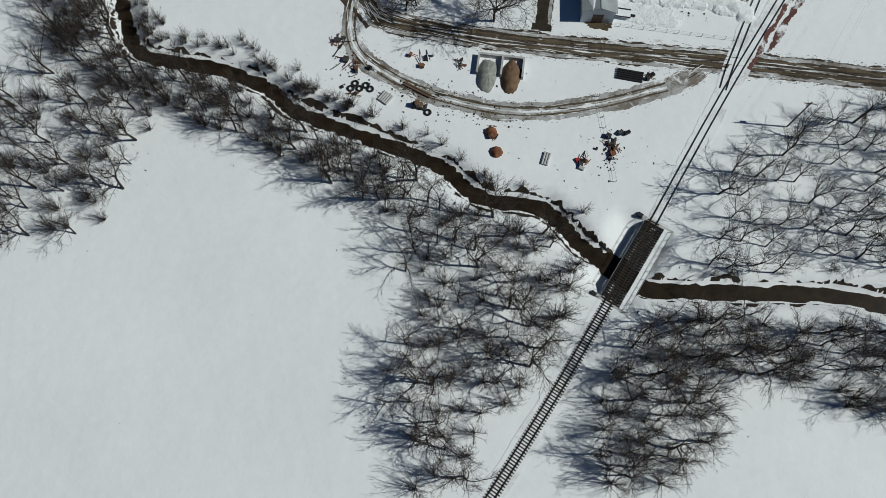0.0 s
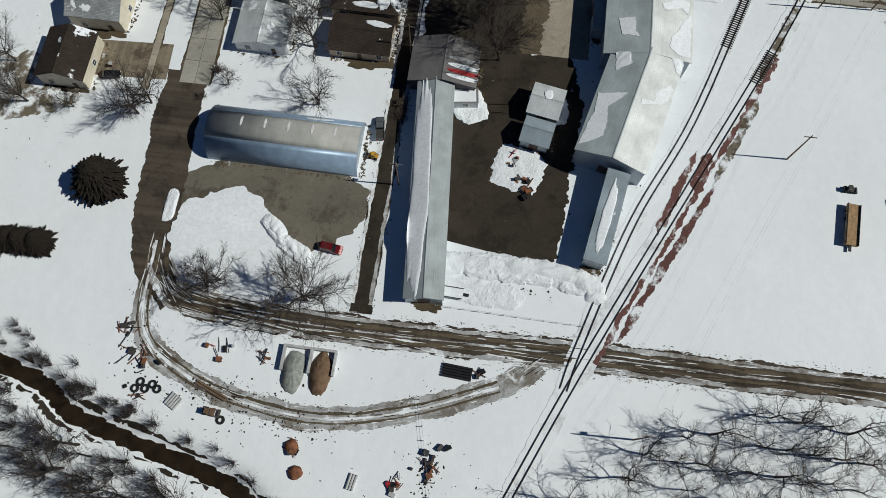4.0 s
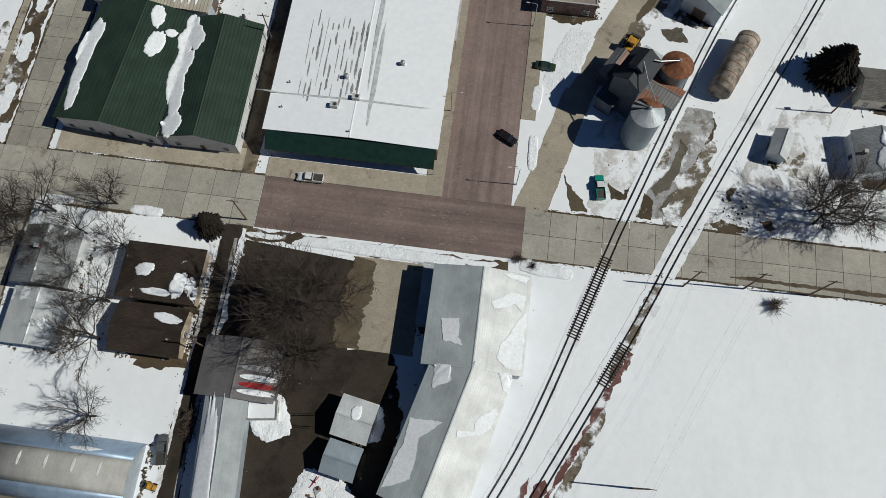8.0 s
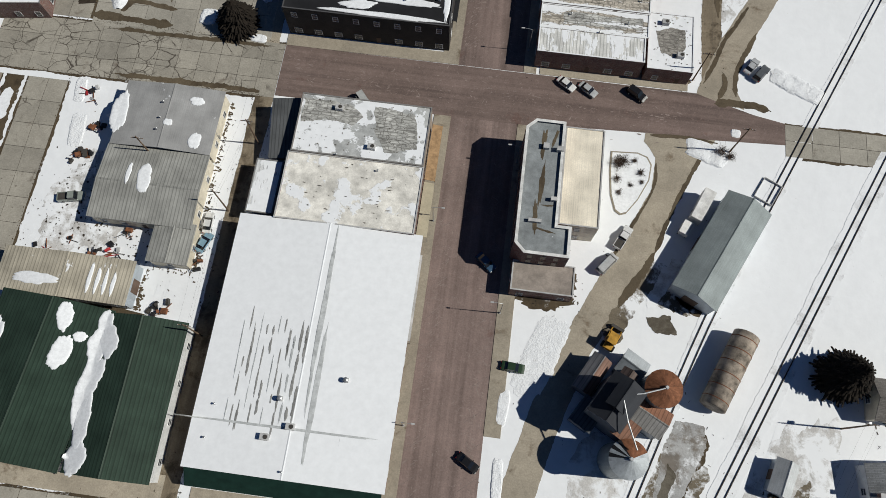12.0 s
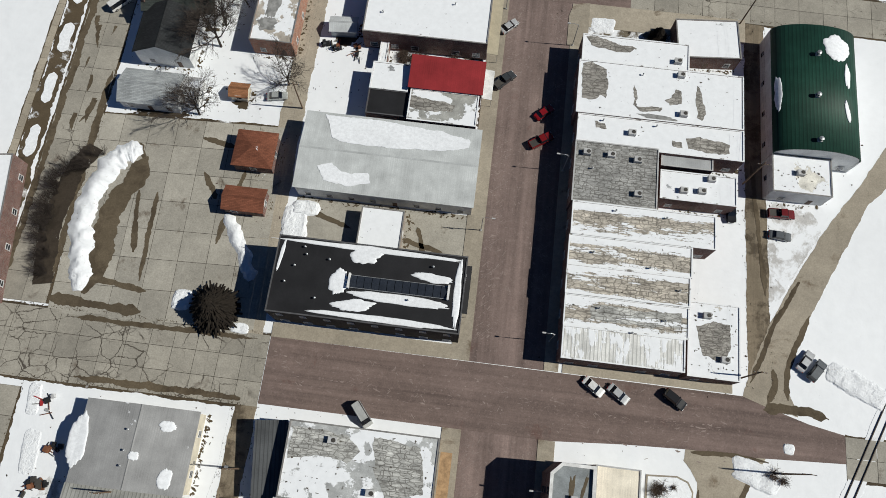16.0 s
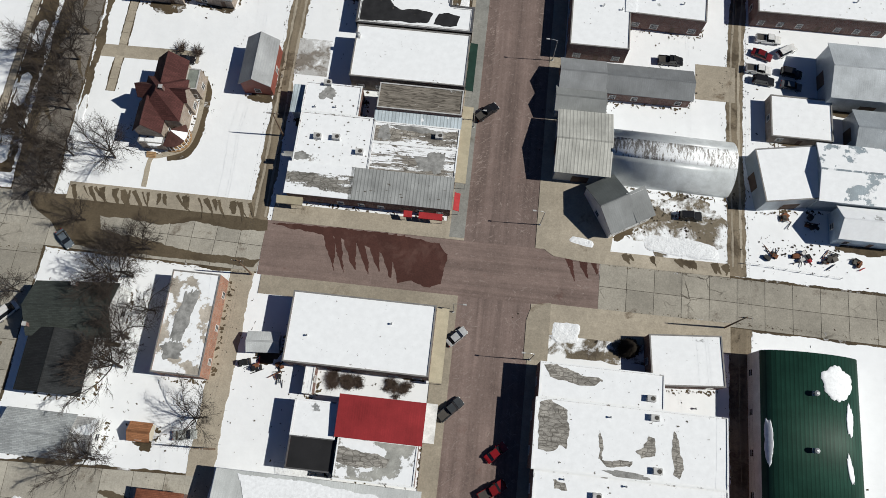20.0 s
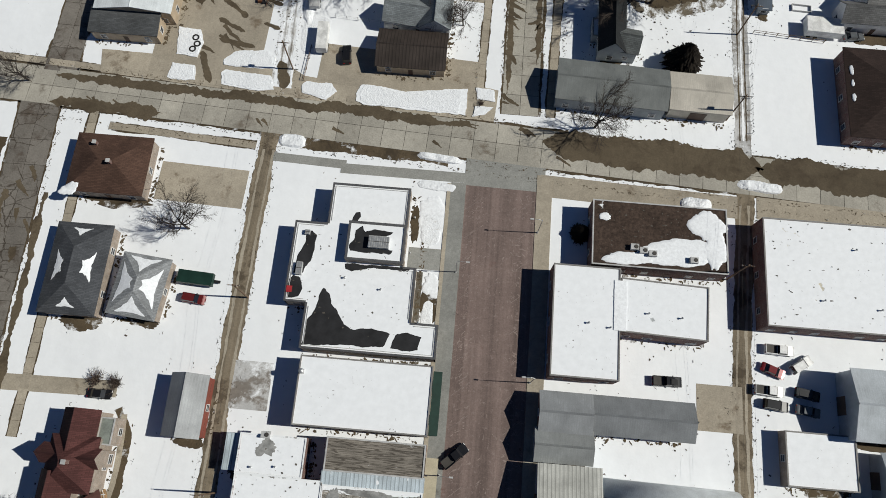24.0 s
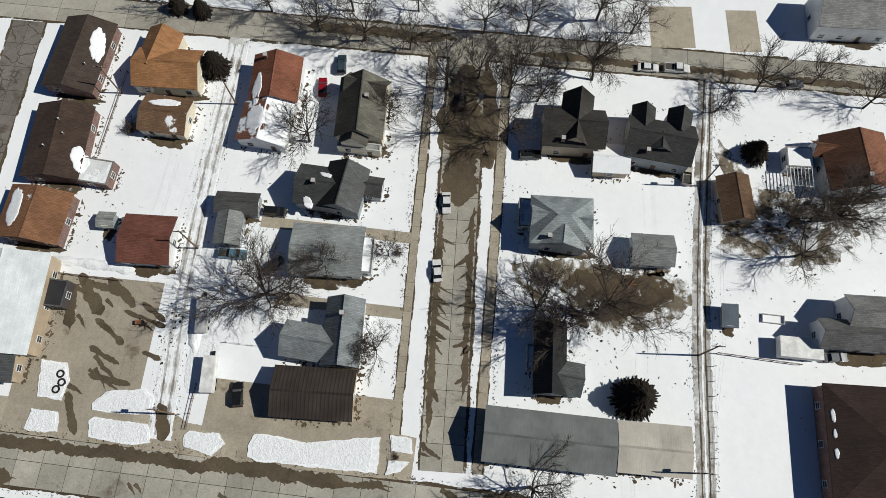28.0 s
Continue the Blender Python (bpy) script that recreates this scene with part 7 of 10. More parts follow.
for x, y in ((22.9, 256.2), (27.3, 258.6), (24.6, 325.3), (32.9, 317), (67.9, 389.9), (73, 389.9), (78.6, 389.4), (77.2, 395.7), (86.5, 414.3), (87.2, 410.8), (87.9, 401.3), (78.9, 381.7), (88.8, 384.3), (92.6, 384.6), (94.6, 387.6), (82.8, 516.8), (84.6, 516.2), (86.4, 515.7), (94.6, 515), (14.8, 461.6), (18.8, 461.8), (15, 474.5), (24.2, 459), (40.6, 464.4), (113.4, 391.4), (97.6, 349.6), (94, 358)):
    roof_vent(x, y, "unit")
for x, y in ((-27.4, 424), (-34.4, 415), (136.4, 260.8), (38.4, 620), (29.4, 600.8), (79.4, 613.8), (96.8, 612.4), (77, 592.4), (38.2, 574.2), (-25.6, 525.6), (-30, 530), (-18.4, 466.8), (15.4, 629.4), (140.4, 609), (-62, 190), (-30, 217)):
    roof_vent(x, y, "chimney")


def skylight(x, y, length, wide, label, z=None):
    """A ridged run of glass between metal bars."""
    z = roof_z(x, y) if z is None else z
    s = base("skylight", label, "skylight", x, y, 0, "", z)
    n = max(1, int(length / 1.5))
    part("frame", add_box(box(-length / 2, length / 2, -wide / 2 - 0.1, -wide / 2, 0, 0.3), -length / 2, length / 2, wide / 2, wide / 2 + 0.1, 0, 0.3), "galvanised", s)
    for k in range(n):
        a, b = -length / 2 + k * length / n + 0.05, -length / 2 + (k + 1) * length / n - 0.05
        part("pane", prism([(-wide / 2, 0.25), (0, 0.75), (wide / 2, 0.25)], "x", a, b), "glass", s)
    for e in (-1, 1):
        part("end_curb", box(e * length / 2 - 0.2, e * length / 2 + 0.2, -wide / 2 - 0.3, wide / 2 + 0.3, 0, 0.9), "trim", s)


skylight(32.8, 355.2, 19.5, 2.4, "long dark glazed skylight on a black roof")
for x in (-27.1, -21.9, -16.8, -11.6, -6.7):
    drape("light_panel", "trim", x, 177.3, 0.28, 1.3, 0, x, 0.03, "pale translucent roof panel", 0.05)
for y0, y1, m in ((196.6, 197.8, "snow"), (195.2, 196.3, "red_awning"), (193.9, 195, "snow"), (198.4, 199.6, "coping")):
    drape("roof_stripe", m, 18.7, (y0 + y1) / 2, 3.6, (y1 - y0) / 2, 0, y0, 0.03, "painted stripe of sheet on a dark metal roof", 0.04)

# snow lying unbroken over the step between two joined roofs
ob = part("snow_patch", ribbon([(80.1, 509.6), (80.1, 504.4), (80.1, 499.6)], 2.4, 5.4, 5.66, 0.1, 5), "snow")
tagged(ob, "unbroken snow over two joined flat roofs", "", "", "stuff")


def hip_snow(x, y, shrink):
    """Melted-back snow on each face of the hip roof nearest to a place."""
    kind, cx, cy, w, d, c, s, h, rise = min((q for q in ROOFS if q[0] == "hip"), key=lambda q: (q[1] - x) ** 2 + (q[2] - y) ** 2)
    hw, hd = w / 2 + 0.35, d / 2 + 0.35
    e = [(-hw, -hd), (hw, -hd), (hw, hd), (-hw, hd)]
    r = max(0.2, abs(w - d) / 2)
    tops = [(-r, 0), (r, 0)] if w > d else [(0, -r), (0, r)]
    faces = ([[e[0], e[1], tops[1], tops[0]], [e[1], e[2], tops[1]], [e[2], e[3], tops[0], tops[1]], [e[3], e[0], tops[0]]] if w > d
             else [[e[0], e[1], tops[0]], [e[1], e[2], tops[1], tops[0]], [e[2], e[3], tops[1]], [e[3], e[0], tops[0], tops[1]]])
    for k, f in enumerate(faces):
        mx, my = sum(q[0] for q in f) / len(f), sum(q[1] for q in f) / len(f)
        bm, ring = bmesh.new(), []
        for (ax, ay), (bx, by) in zip(f, f[1:] + f[:1]):
            for j in range(10):
                u = j / 10
                px, py = ax + (bx - ax) * u, ay + (by - ay) * u
                g = shrink * (1 - 0.25 * math.sin(math.pi * u) + 0.22 * noise.noise((px * 0.6 + x, py * 0.6, k)))
                px, py = mx + (px - mx) * g, my + (py - my) * g
                X, Y = cx + px * c - py * s, cy + px * s + py * c
                ring.append(bm.verts.new((X, Y, roof_z(X, Y) + 0.1)))
        mid = bm.verts.new((cx + mx * c - my * s, cy + mx * s + my * c, roof_z(cx + mx * c - my * s, cy + mx * s + my * c) + 0.14))
        for i in range(len(ring)):
            bm.faces.new((ring[i], ring[(i + 1) % len(ring)], mid))
        low = [bm.verts.new(v.co - Vector((0, 0, 0.14))) for v in ring]
        for i in range(len(ring)):
            bm.faces.new((ring[i], low[i], low[(i + 1) % len(ring)], ring[(i + 1) % len(ring)]))
        bmesh.ops.recalc_face_normals(bm, faces=bm.faces[:])
        tagged(part("snow_patch", bm, "snow"), "melting snow left on one face of a hip roof", "", "", "stuff")


hip_snow(-28, 503, 0.34)
hip_snow(-15, 500, 0.64)


# ---- trees, hedges and scrub ----
def strip(bm, p, q, r):
    """A twig too thin to show its round."""
    side = (q - p).cross(Vector((0.3, 0.2, 1))).normalized() * r
    v = [bm.verts.new(c) for c in (p - side, p + side, q + side * 0.4, q - side * 0.4)]
    bm.faces.new(v)


def tree_meshes(seed, lean, limbs, fine, thick=1.0):
    """Trunk with rising limbs, and the crown of bare branches and twigs, for a tree 10 m high."""
    rng = random.Random(seed)
    wood, twigs = bmesh.new(), bmesh.new()

    def run(p, way, length, r0, r1, steps, lift, wild):
        pts, radii = [p], [r0]
        for k in range(steps):
            way = (way + Vector((rng.gauss(0, wild), rng.gauss(0, wild), lift + rng.gauss(0, wild * 0.5)))).normalized()
            pts.append(pts[-1] + way * length / steps)
            radii.append(r0 + (r1 - r0) * (k + 1) / steps)
        return pts, radii

    def at(pts, f):
        f *= len(pts) - 1
        i = min(int(f), len(pts) - 2)
        return pts[i].lerp(pts[i + 1], f - i), (pts[i + 1] - pts[i]).normalized()

    def aside(way, angle):
        side = way.cross(Vector((rng.gauss(0, 1), rng.gauss(0, 1), rng.gauss(0, 1)))).normalized()
        out = way * math.cos(angle) + side * math.sin(angle)
        out.z = max(out.z, -0.05)
        return out.normalized()

    stem, radii = run(Vector((0, 0, -0.3)), Vector((rng.gauss(0, 0.06), rng.gauss(0, 0.06), 1)), 4.2, 0.27 * thick, 0.18 * thick, 4, 0.02, 0.04)
    add_tube(wood, stem, radii, 7)
    turn = rng.uniform(0, math.tau)
    for k in range(limbs):
        p, way = at(stem, 1.0 if k < 3 else rng.uniform(0.55, 0.98))
        a, tilt = turn + k * 2.4, lean * rng.uniform(0.45, 1.25)
        way = Vector((math.cos(a) * math.sin(tilt), math.sin(a) * math.sin(tilt), math.cos(tilt)))
        limb, radii = run(p, way, rng.uniform(4.6, 6.6), 0.135 * thick, 0.03 * thick, 6, 0.03, 0.13)
        add_tube(wood, limb, radii, 5)
        for j in range(8):
            f = 0.18 + 0.82 * (j + rng.random()) / 8
            q, w2 = at(limb, f)
            bough, radii = run(q, aside(w2, rng.uniform(0.4, 0.85)), rng.uniform(1.5, 3.0) * (1.15 - 0.45 * f), 0.06 * thick, 0.022 * thick, 4, 0.04, 0.15)
            add_tube(twigs, bough, radii, 3, False)
            for i in range(fine):
                q3, w3 = at(bough, 0.15 + 0.85 * (i + rng.random()) / fine)
                end, length = aside(w3, rng.uniform(0.35, 0.8)), rng.uniform(0.7, 1.4)
                mid = q3 + end * length * 0.5
                tip = mid + aside(end, rng.uniform(0.1, 0.35)) * length * 0.5
                strip(twigs, q3, mid, 0.021)
                strip(twigs, mid, tip, 0.015)
                for i2 in range(3):
                    q4 = q3.lerp(tip, rng.uniform(0.3, 1.0))
                    strip(twigs, q4, q4 + aside(end, rng.uniform(0.3, 0.8)) * rng.uniform(0.4, 0.8), 0.011)
    return wood, twigs


def fan_mesh(seed):
    """A clump of straight stems that fan up from one root, 6 m high."""
    rng = random.Random(seed)
    bm = bmesh.new()
    for k in range(26):
        a, tilt = rng.uniform(0, math.tau), 0.08 + 0.55 * rng.random() ** 0.8
        way = Vector((math.cos(a) * math.sin(tilt), math.sin(a) * math.sin(tilt), math.cos(tilt)))
        p, length = Vector((rng.gauss(0, 0.22), rng.gauss(0, 0.22), -0.1)), rng.uniform(3.6, 6.2)
        mid = p + way * length * 0.5
        end = mid + (way + Vector((rng.gauss(0, 0.1), rng.gauss(0, 0.1), 0.05))).normalized() * length * 0.5
        add_tube(bm, [p, mid, end], [0.05, 0.034, 0.01], 3, False)
        for j in range(9):
            f = rng.uniform(0.25, 0.95)
            q = p.lerp(mid, f * 2) if f < 0.5 else mid.lerp(end, f * 2 - 1)
            w2 = (way + Vector((rng.gauss(0, 0.35), rng.gauss(0, 0.35), rng.gauss(0, 0.15)))).normalized()
            tip = q + w2 * rng.uniform(0.8, 1.8)
            strip(bm, q, tip, 0.018)
            for i in range(2):
                q2 = q.lerp(tip, rng.uniform(0.3, 0.8))
                strip(bm, q2, q2 + (w2 + Vector((rng.gauss(0, 0.4), rng.gauss(0, 0.4), rng.gauss(0, 0.2)))).normalized() * 0.6, 0.012)
    return bm


TREES = []
for k in range(10):
    wood_bm, twigs = tree_meshes(40 + k, 0.72 if k < 4 or k > 7 else 0.6, 9 if k < 4 else 5 if k < 8 else 12, 8 if k < 4 else 4 if k < 8 else 8, 0.65 if k < 4 else 0.6 if k < 8 else 0.5)
    reach = sorted(math.hypot(v.co.x, v.co.y) for v in twigs.verts)
    high = max(v.co.z for v in twigs.verts)
    TREES.append((mesh_of("trunk", wood_bm), mesh_of("crown", twigs), reach[int(len(reach) * 0.88)], high))
for a, b, *_ in TREES:
    a.materials.append(MATS["bark"])
    b.materials.append(MATS["twig"])


def tree(x, y, high, radius, label="bare leafless tree standing in snow", group="bare trees"):
    k = random.randrange(4) + (4 if group in ("creekside trees", "grove trees") else 0)
    if radius > 7.6:
        k = 8 + random.randrange(2)
    a, b, r0, h0 = TREES[k]
    t = base("tree", label, "tree", 0, 0, 0, group)
    s = radius / r0
    t.matrix_basis = pose(x, y, ground_z(x, y), 0, 0, random.uniform(0, 360)) @ Matrix.Diagonal((s, s, 0.5 * s + 0.5 * high / h0, 1))
    part("trunk", a, None, t)
    part("crown", b, None, t)


def bush_mesh(seed):
    rng = random.Random(seed)
    bm = bmesh.new()
    for k in range(70):
        a, tilt = rng.uniform(0, math.tau), abs(rng.gauss(0, 0.55))
        way = Vector((math.cos(a) * math.sin(tilt), math.sin(a) * math.sin(tilt), math.cos(tilt)))
        p = Vector((rng.gauss(0, 0.25), rng.gauss(0, 0.25), 0))
        length = rng.uniform(0.7, 1.3)
        mid = p + way * length * 0.55
        end = mid + (way + Vector((rng.gauss(0, 0.25), rng.gauss(0, 0.25), 0))).normalized() * length * 0.5
        add_tube(bm, [p, mid, end], [0.02, 0.014, 0.004], 3, False)
        for j in range(5):
            q = p.lerp(end, rng.uniform(0.35, 0.95))
            strip(bm, q, q + (way + Vector((rng.gauss(0, 0.7), rng.gauss(0, 0.7), rng.gauss(0, 0.3)))) * 0.4, 0.02)
    return bm


BUSHES = [mesh_of("crown", bush_mesh(90 + k)) for k in range(3)]
for me in BUSHES:
    me.materials.append(MATS["scrub"])


def bush(x, y, size, label="dry leafless brown bush in snow"):
    m = pose(x, y, ground_z(x, y), 0, 0, random.uniform(0, 360)) @ Matrix.Diagonal((size, size, size * 0.8, 1))
    tagged(part("bush", BUSHES[random.randrange(3)], None, m=m), label, "bush", "dry bushes")


def evergreen_mesh(seed):
    """Tiers of drooping sprays of needles about a stem 10 m high, 4 m in radius."""
    rng = random.Random(seed)
    bm = bmesh.new()
    for k in range(3600):
        f = rng.random() ** 0.75
        z = 0.5 + 9.3 * f
        r = 4.0 * (1 - f) ** 0.62 * rng.uniform(0.4, 1.0) * (1 + 0.22 * noise.noise((f * 6, rng.uniform(0, 3), seed)) + (0.22 if rng.random() < 0.12 else 0)) + 0.15
        a = rng.uniform(0, math.tau)
        out = Vector((math.cos(a), math.sin(a), 0))
        side = Vector((-out.y, out.x, 0))
        tip = out * r + Vector((0, 0, z - 0.22 * r + rng.gauss(0, 0.15)))
        root = out * r * 0.55 + Vector((0, 0, z))
        w = 0.06 + 0.032 * r
        mid = root.lerp(tip, 0.55)
        v = [bm.verts.new(q) for q in (root, mid + side * w * rng.uniform(0.7, 1.2), tip + side * 0.12, tip - side * 0.12, mid - side * w * rng.uniform(0.7, 1.2), mid + Vector((0, 0, 0.22)))]
        for i in range(5):
            bm.faces.new((v[i], v[(i + 1) % 5], v[5]))
    return bm


EVERGREENS = [mesh_of("crown", evergreen_mesh(7 + k)) for k in range(2)]
for me in EVERGREENS:
    me.materials.append(MATS["needles"])


def evergreen(x, y, high, radius, label="dark dense evergreen tree in snow", name="evergreen_tree"):
    t = base(name, label, "tree", 0, 0, 0, "evergreens")
    t.matrix_basis = pose(x, y, ground_z(x, y), 0, 0, random.uniform(0, 360)) @ Matrix.Diagonal((radius / 4, radius / 4, high / 10, 1))
    part("trunk", shared("trunk_evergreen", lambda: tube([(0, 0, 0), (0, 0, 5), (0, 0, 9.6)], [0.3, 0.2, 0.03], 7), "bark"), None, t)
    part("crown", EVERGREENS[random.randrange(2)], None, t)


def inside(poly, x, y):
    hit = False
    for (x0, y0), (x1, y1) in zip(poly, poly[1:] + poly[:1]):
        if (y0 > y) != (y1 > y) and x < (x1 - x0) * (y - y0) / (y1 - y0) + x0:
            hit = not hit
    return hit


FANS = [mesh_of("fan", fan_mesh(60 + k)) for k in range(4)]
for me in FANS:
    me.materials.append(MATS["twig"])


def fan_shrub(x, y, high):
    m = pose(x, y, ground_z(x, y), 0, 0, random.uniform(0, 360)) @ Matrix.Diagonal((high / 6, high / 6, high / 6 * random.uniform(0.85, 1.1), 1))
    tagged(part("shrub", FANS[random.randrange(4)], None, m=m), "bare many-stemmed shrub fanning up from the snow", "shrub", "creekside shrubs")


def wood(poly, step, high, radius, share, group="creekside trees"):
    """Trees and tall shrubs strewn over a stretch of bank; share: how many of them are shrubs."""
    xs, ys = [p[0] for p in poly], [p[1] for p in poly]
    y = min(ys)
    while y < max(ys):
        x = min(xs)
        while x < max(xs):
            px, py = x + random.uniform(-0.45, 0.45) * step, y + random.uniform(-0.45, 0.45) * step
            if inside(poly, px, py) and ground_z(px, py) > -0.6:
                if random.random() < share:
                    fan_shrub(px, py, high * random.uniform(0.45, 0.8))
                else:
                    tree(px, py, high * random.uniform(0.8, 1.15), radius * random.uniform(0.75, 1.2), "bare leafless tree on the snowy creek bank", group)
            x += step
        y += step


WOOD_WEST = [(-118, 91), (-112, 116), (-92, 114), (-78, 106), (-79, 93), (-86, 74), (-111, 71)]
WOOD_BANK = [(-117, 138), (-97, 138), (-90, 120), (-70, 118), (-57, 114), (-48, 109), (-26, 103), (-22, 90), (-31, 92), (-55, 102), (-80, 109), (-106, 119)]
WOOD_SOUTH = [(-26, 102), (-9, 95), (9, 92), (21, 84), (17, 73), (4, 51), (-3, 36), (-12, 35), (-18, 44), (-20, 57), (-16, 68), (-20, 82)]
WOOD_EAST_N = [(48, 112), (62, 121), (88, 135), (108, 135), (105, 90), (40, 86), (44, 98)]
WOOD_EAST_S = [(34, 76), (105, 80), (103, 58), (70, 62), (50, 64), (46, 52), (37, 41), (26, 40), (21, 46), (23, 59), (30, 70)]
wood(WOOD_WEST, 4.6, 9.0, 4.8, 0.5)
wood(WOOD_BANK, 3.1, 9.5, 4.4, 0.62)
wood(WOOD_SOUTH, 4.2, 9.5, 4.8, 0.5)
wood(WOOD_EAST_S, 3.6, 9.5, 4.8, 0.52)
# a planted grove in rows
for j in range(9):
    for k in range(13):
        x, y = 44 + k * 4.9 + 2.2 * (j % 2) + random.gauss(0, 0.4), 88.5 + j * 5.3 - 0.03 * (k * 4.9) + random.gauss(0, 0.35)
        if inside(WOOD_EAST_N, x, y) and ground_z(x, y) > -0.4 and random.random() < 0.88:
            tree(x, y, random.uniform(8.5, 11), random.uniform(3.6, 4.8), "bare planted tree in a snowy grove", "grove trees")
wood([(-120, 178), (-109, 177), (-102, 156), (-93, 133), (-99, 131), (-113, 142)], 3.4, 8.5, 4.2, 0.55)
for p, q in zip(CREEK_LINE[::2], CREEK_LINE[1::2]):
    away = Vector((p[1] - q[1], q[0] - p[0], 0)).normalized()
    for k in range(3):
        if -97 < p[0] < -34 or random.random() < 0.12:
            off = 3.6 + abs(random.gauss(0, 1.9 if p[0] < -60 else 1.1))
            x, y = p[0] + away.x * off + random.uniform(-1.5, 1.5), p[1] + away.y * off + random.uniform(-0.8, 0.8)
            if ground_z(x, y) > -0.5:
                fan_shrub(x, y, random.uniform(2.2, 4.6))
for x, y, s in ((-24, 110.5, 3.2), (-3, 101, 3.4), (4, 100.5, 2.6), (14, 94.6, 2.4), (-40, 116, 4.2), (-36, 115, 4.6), (-32, 112.6, 3.0), (20, 90.4, 2.4), (-45, 118, 4.0)):
    fan_shrub(x, y, s)


# town trees
tree(23.7, 210.4, 14, 10.9)
tree(-15.4, 220.4, 9, 4.7)
tree(-59.8, 219.4, 11, 5.8)
tree(-39.7, 205.7, 9, 4.5)
tree(-16.4, 201.3, 10, 6.9)
tree(-38.0, 220.0, 9, 4.5)
tree(-12.8, 186.5, 6, 5.6)
tree(-6.8, 141.3, 7, 8.4)
tree(-27.8, 141.5, 5, 5.4)
tree(-30.8, 218.6, 9, 5.0)
tree(-52.4, 226.4, 9, 5.6)
tree(-78.5, 178.7, 9, 5.4)
tree(-52.8, 178.9, 8, 6.1)
tree(-67.7, 178.7, 5, 3.3)
tree(-84.5, 188.5, 9, 5.0)
tree(-82.1, 161.2, 7, 3.9)
tree(-34.2, 188.7, 4, 2.9)
tree(-25.4, 143.1, 5, 4.9)
tree(127.5, 245.2, 8, 6.6)
tree(135.6, 246.1, 8, 7.0)
tree(-16.5, 209.1, 9, 5.6)
tree(-17.2, 409.4, 11, 7.2)
tree(0.3, 401.5, 8, 5.4)
tree(-18.2, 391.5, 7, 6.0)
tree(-19.5, 428.0, 10, 6.1)
tree(-41.5, 422.3, 8, 4.0)
tree(-13.4, 421.5, 9, 5.0)
tree(-17.3, 434.3, 9, 5.6)
tree(-17.3, 415.2, 12, 6.7)
tree(-29.9, 454.1, 6, 6.5)
tree(-9.0, 514.6, 6, 6.0)
tree(-44.0, 477.1, 10, 6.5)
tree(-42.3, 464.3, 10, 6.1)
tree(-39.0, 453.5, 9, 5.0)
tree(-22.6, 426.7, 10, 6.7)
tree(-21.1, 432.4, 9, 5.0)
tree(-43.4, 484.0, 10, 5.6)
tree(-40.2, 449.9, 8, 5.0)
tree(-32.5, 439.2, 7, 3.9)
tree(-46.5, 473.9, 10, 5.6)
tree(-42.5, 468.4, 10, 5.6)
tree(-48.0, 456.0, 10, 5.6)
tree(-52.1, 477.9, 10, 5.0)
tree(75.3, 545.5, 7, 6.9)
tree(21.8, 578.7, 11, 9.1)
tree(75.5, 578.9, 10, 6.9)
tree(87.5, 578.6, 12, 9.5)
tree(40.9, 568.2, 6, 4.0)
tree(45.1, 588.3, 5, 3.6)
tree(32.2, 585.1, 9, 5.0)
tree(26.4, 577.7, 9, 4.5)
tree(25.8, 612.9, 9, 6.5)
tree(24.9, 640.7, 9, 5.6)
tree(35.0, 638.8, 10, 6.7)
tree(45.6, 637.1, 9, 5.8)
tree(54.5, 627.6, 11, 6.7)
tree(54.6, 616.9, 10, 5.8)
tree(68.1, 626.4, 12, 7.8)
tree(67.6, 615.8, 10, 6.1)
tree(86.6, 632.0, 12, 8.4)
tree(122.6, 631.4, 11, 6.9)
tree(87.5, 647.7, 12, 9.5)
tree(42.3, 619.5, 8, 4.7)
tree(128.0, 593.7, 6, 6.9)
tree(134.3, 602.2, 11, 7.8)
tree(145.8, 628.8, 10, 6.1)
tree(74.6, 625.9, 10, 5.6)
tree(44.5, 568.8, 6, 4.5)
tree(127.1, 600.4, 9, 5.6)
tree(143.0, 607.8, 9, 6.1)
tree(113.3, 625.8, 7, 4.5)
tree(61.3, 630.7, 10, 5.6)
tree(-8.4, 643.7, 8, 5.0)
tree(13.1, 645.2, 9, 5.6)
tree(80.1, 574.7, 10, 6.7)
tree(-12.2, 613.4, 2.5, 1.8)
tree(61.9, 642.4, 11, 6.7)
tree(31.8, 646.4, 10, 6.7)
tree(46.7, 647.5, 9, 5.6)
tree(71.7, 643.1, 11, 6.7)
tree(95.3, 644.7, 9, 5.6)
tree(135.1, 634.3, 8, 5.0)
tree(130.4, 247.4, 8, 6.7)
tree(126.8, 248.0, 9, 7.8)
tree(-50.6, 181.8, 8, 5.6)
tree(26.4, 203.4, 11, 7.8)
evergreen(-55.9, 161.2, 9, 6.4)
evergreen(0.4, 227.6, 7, 3.4)
evergreen(132.2, 282.5, 11, 6.1)
evergreen(-4.6, 348.1, 8, 5.5)
evergreen(94.5, 562.7, 8, 4.6)
evergreen(121.0, 615.9, 6, 3.1)
evergreen(3.1, 629.0, 7, 3.6)
evergreen(-8.2, 644.2, 5, 2.5)
evergreen(-2.6, 643.5, 5, 2.5)
evergreen(72.7, 520.4, 4, 2.3)
evergreen(83.4, 424.4, 4, 2.3)
tree(-45.0, 211.8, 10, 6.0)
tree(-40.0, 225.0, 10, 6.2)
tree(-20.9, 230.4, 10, 5.5)
tree(-58.5, 222.4, 10, 6)
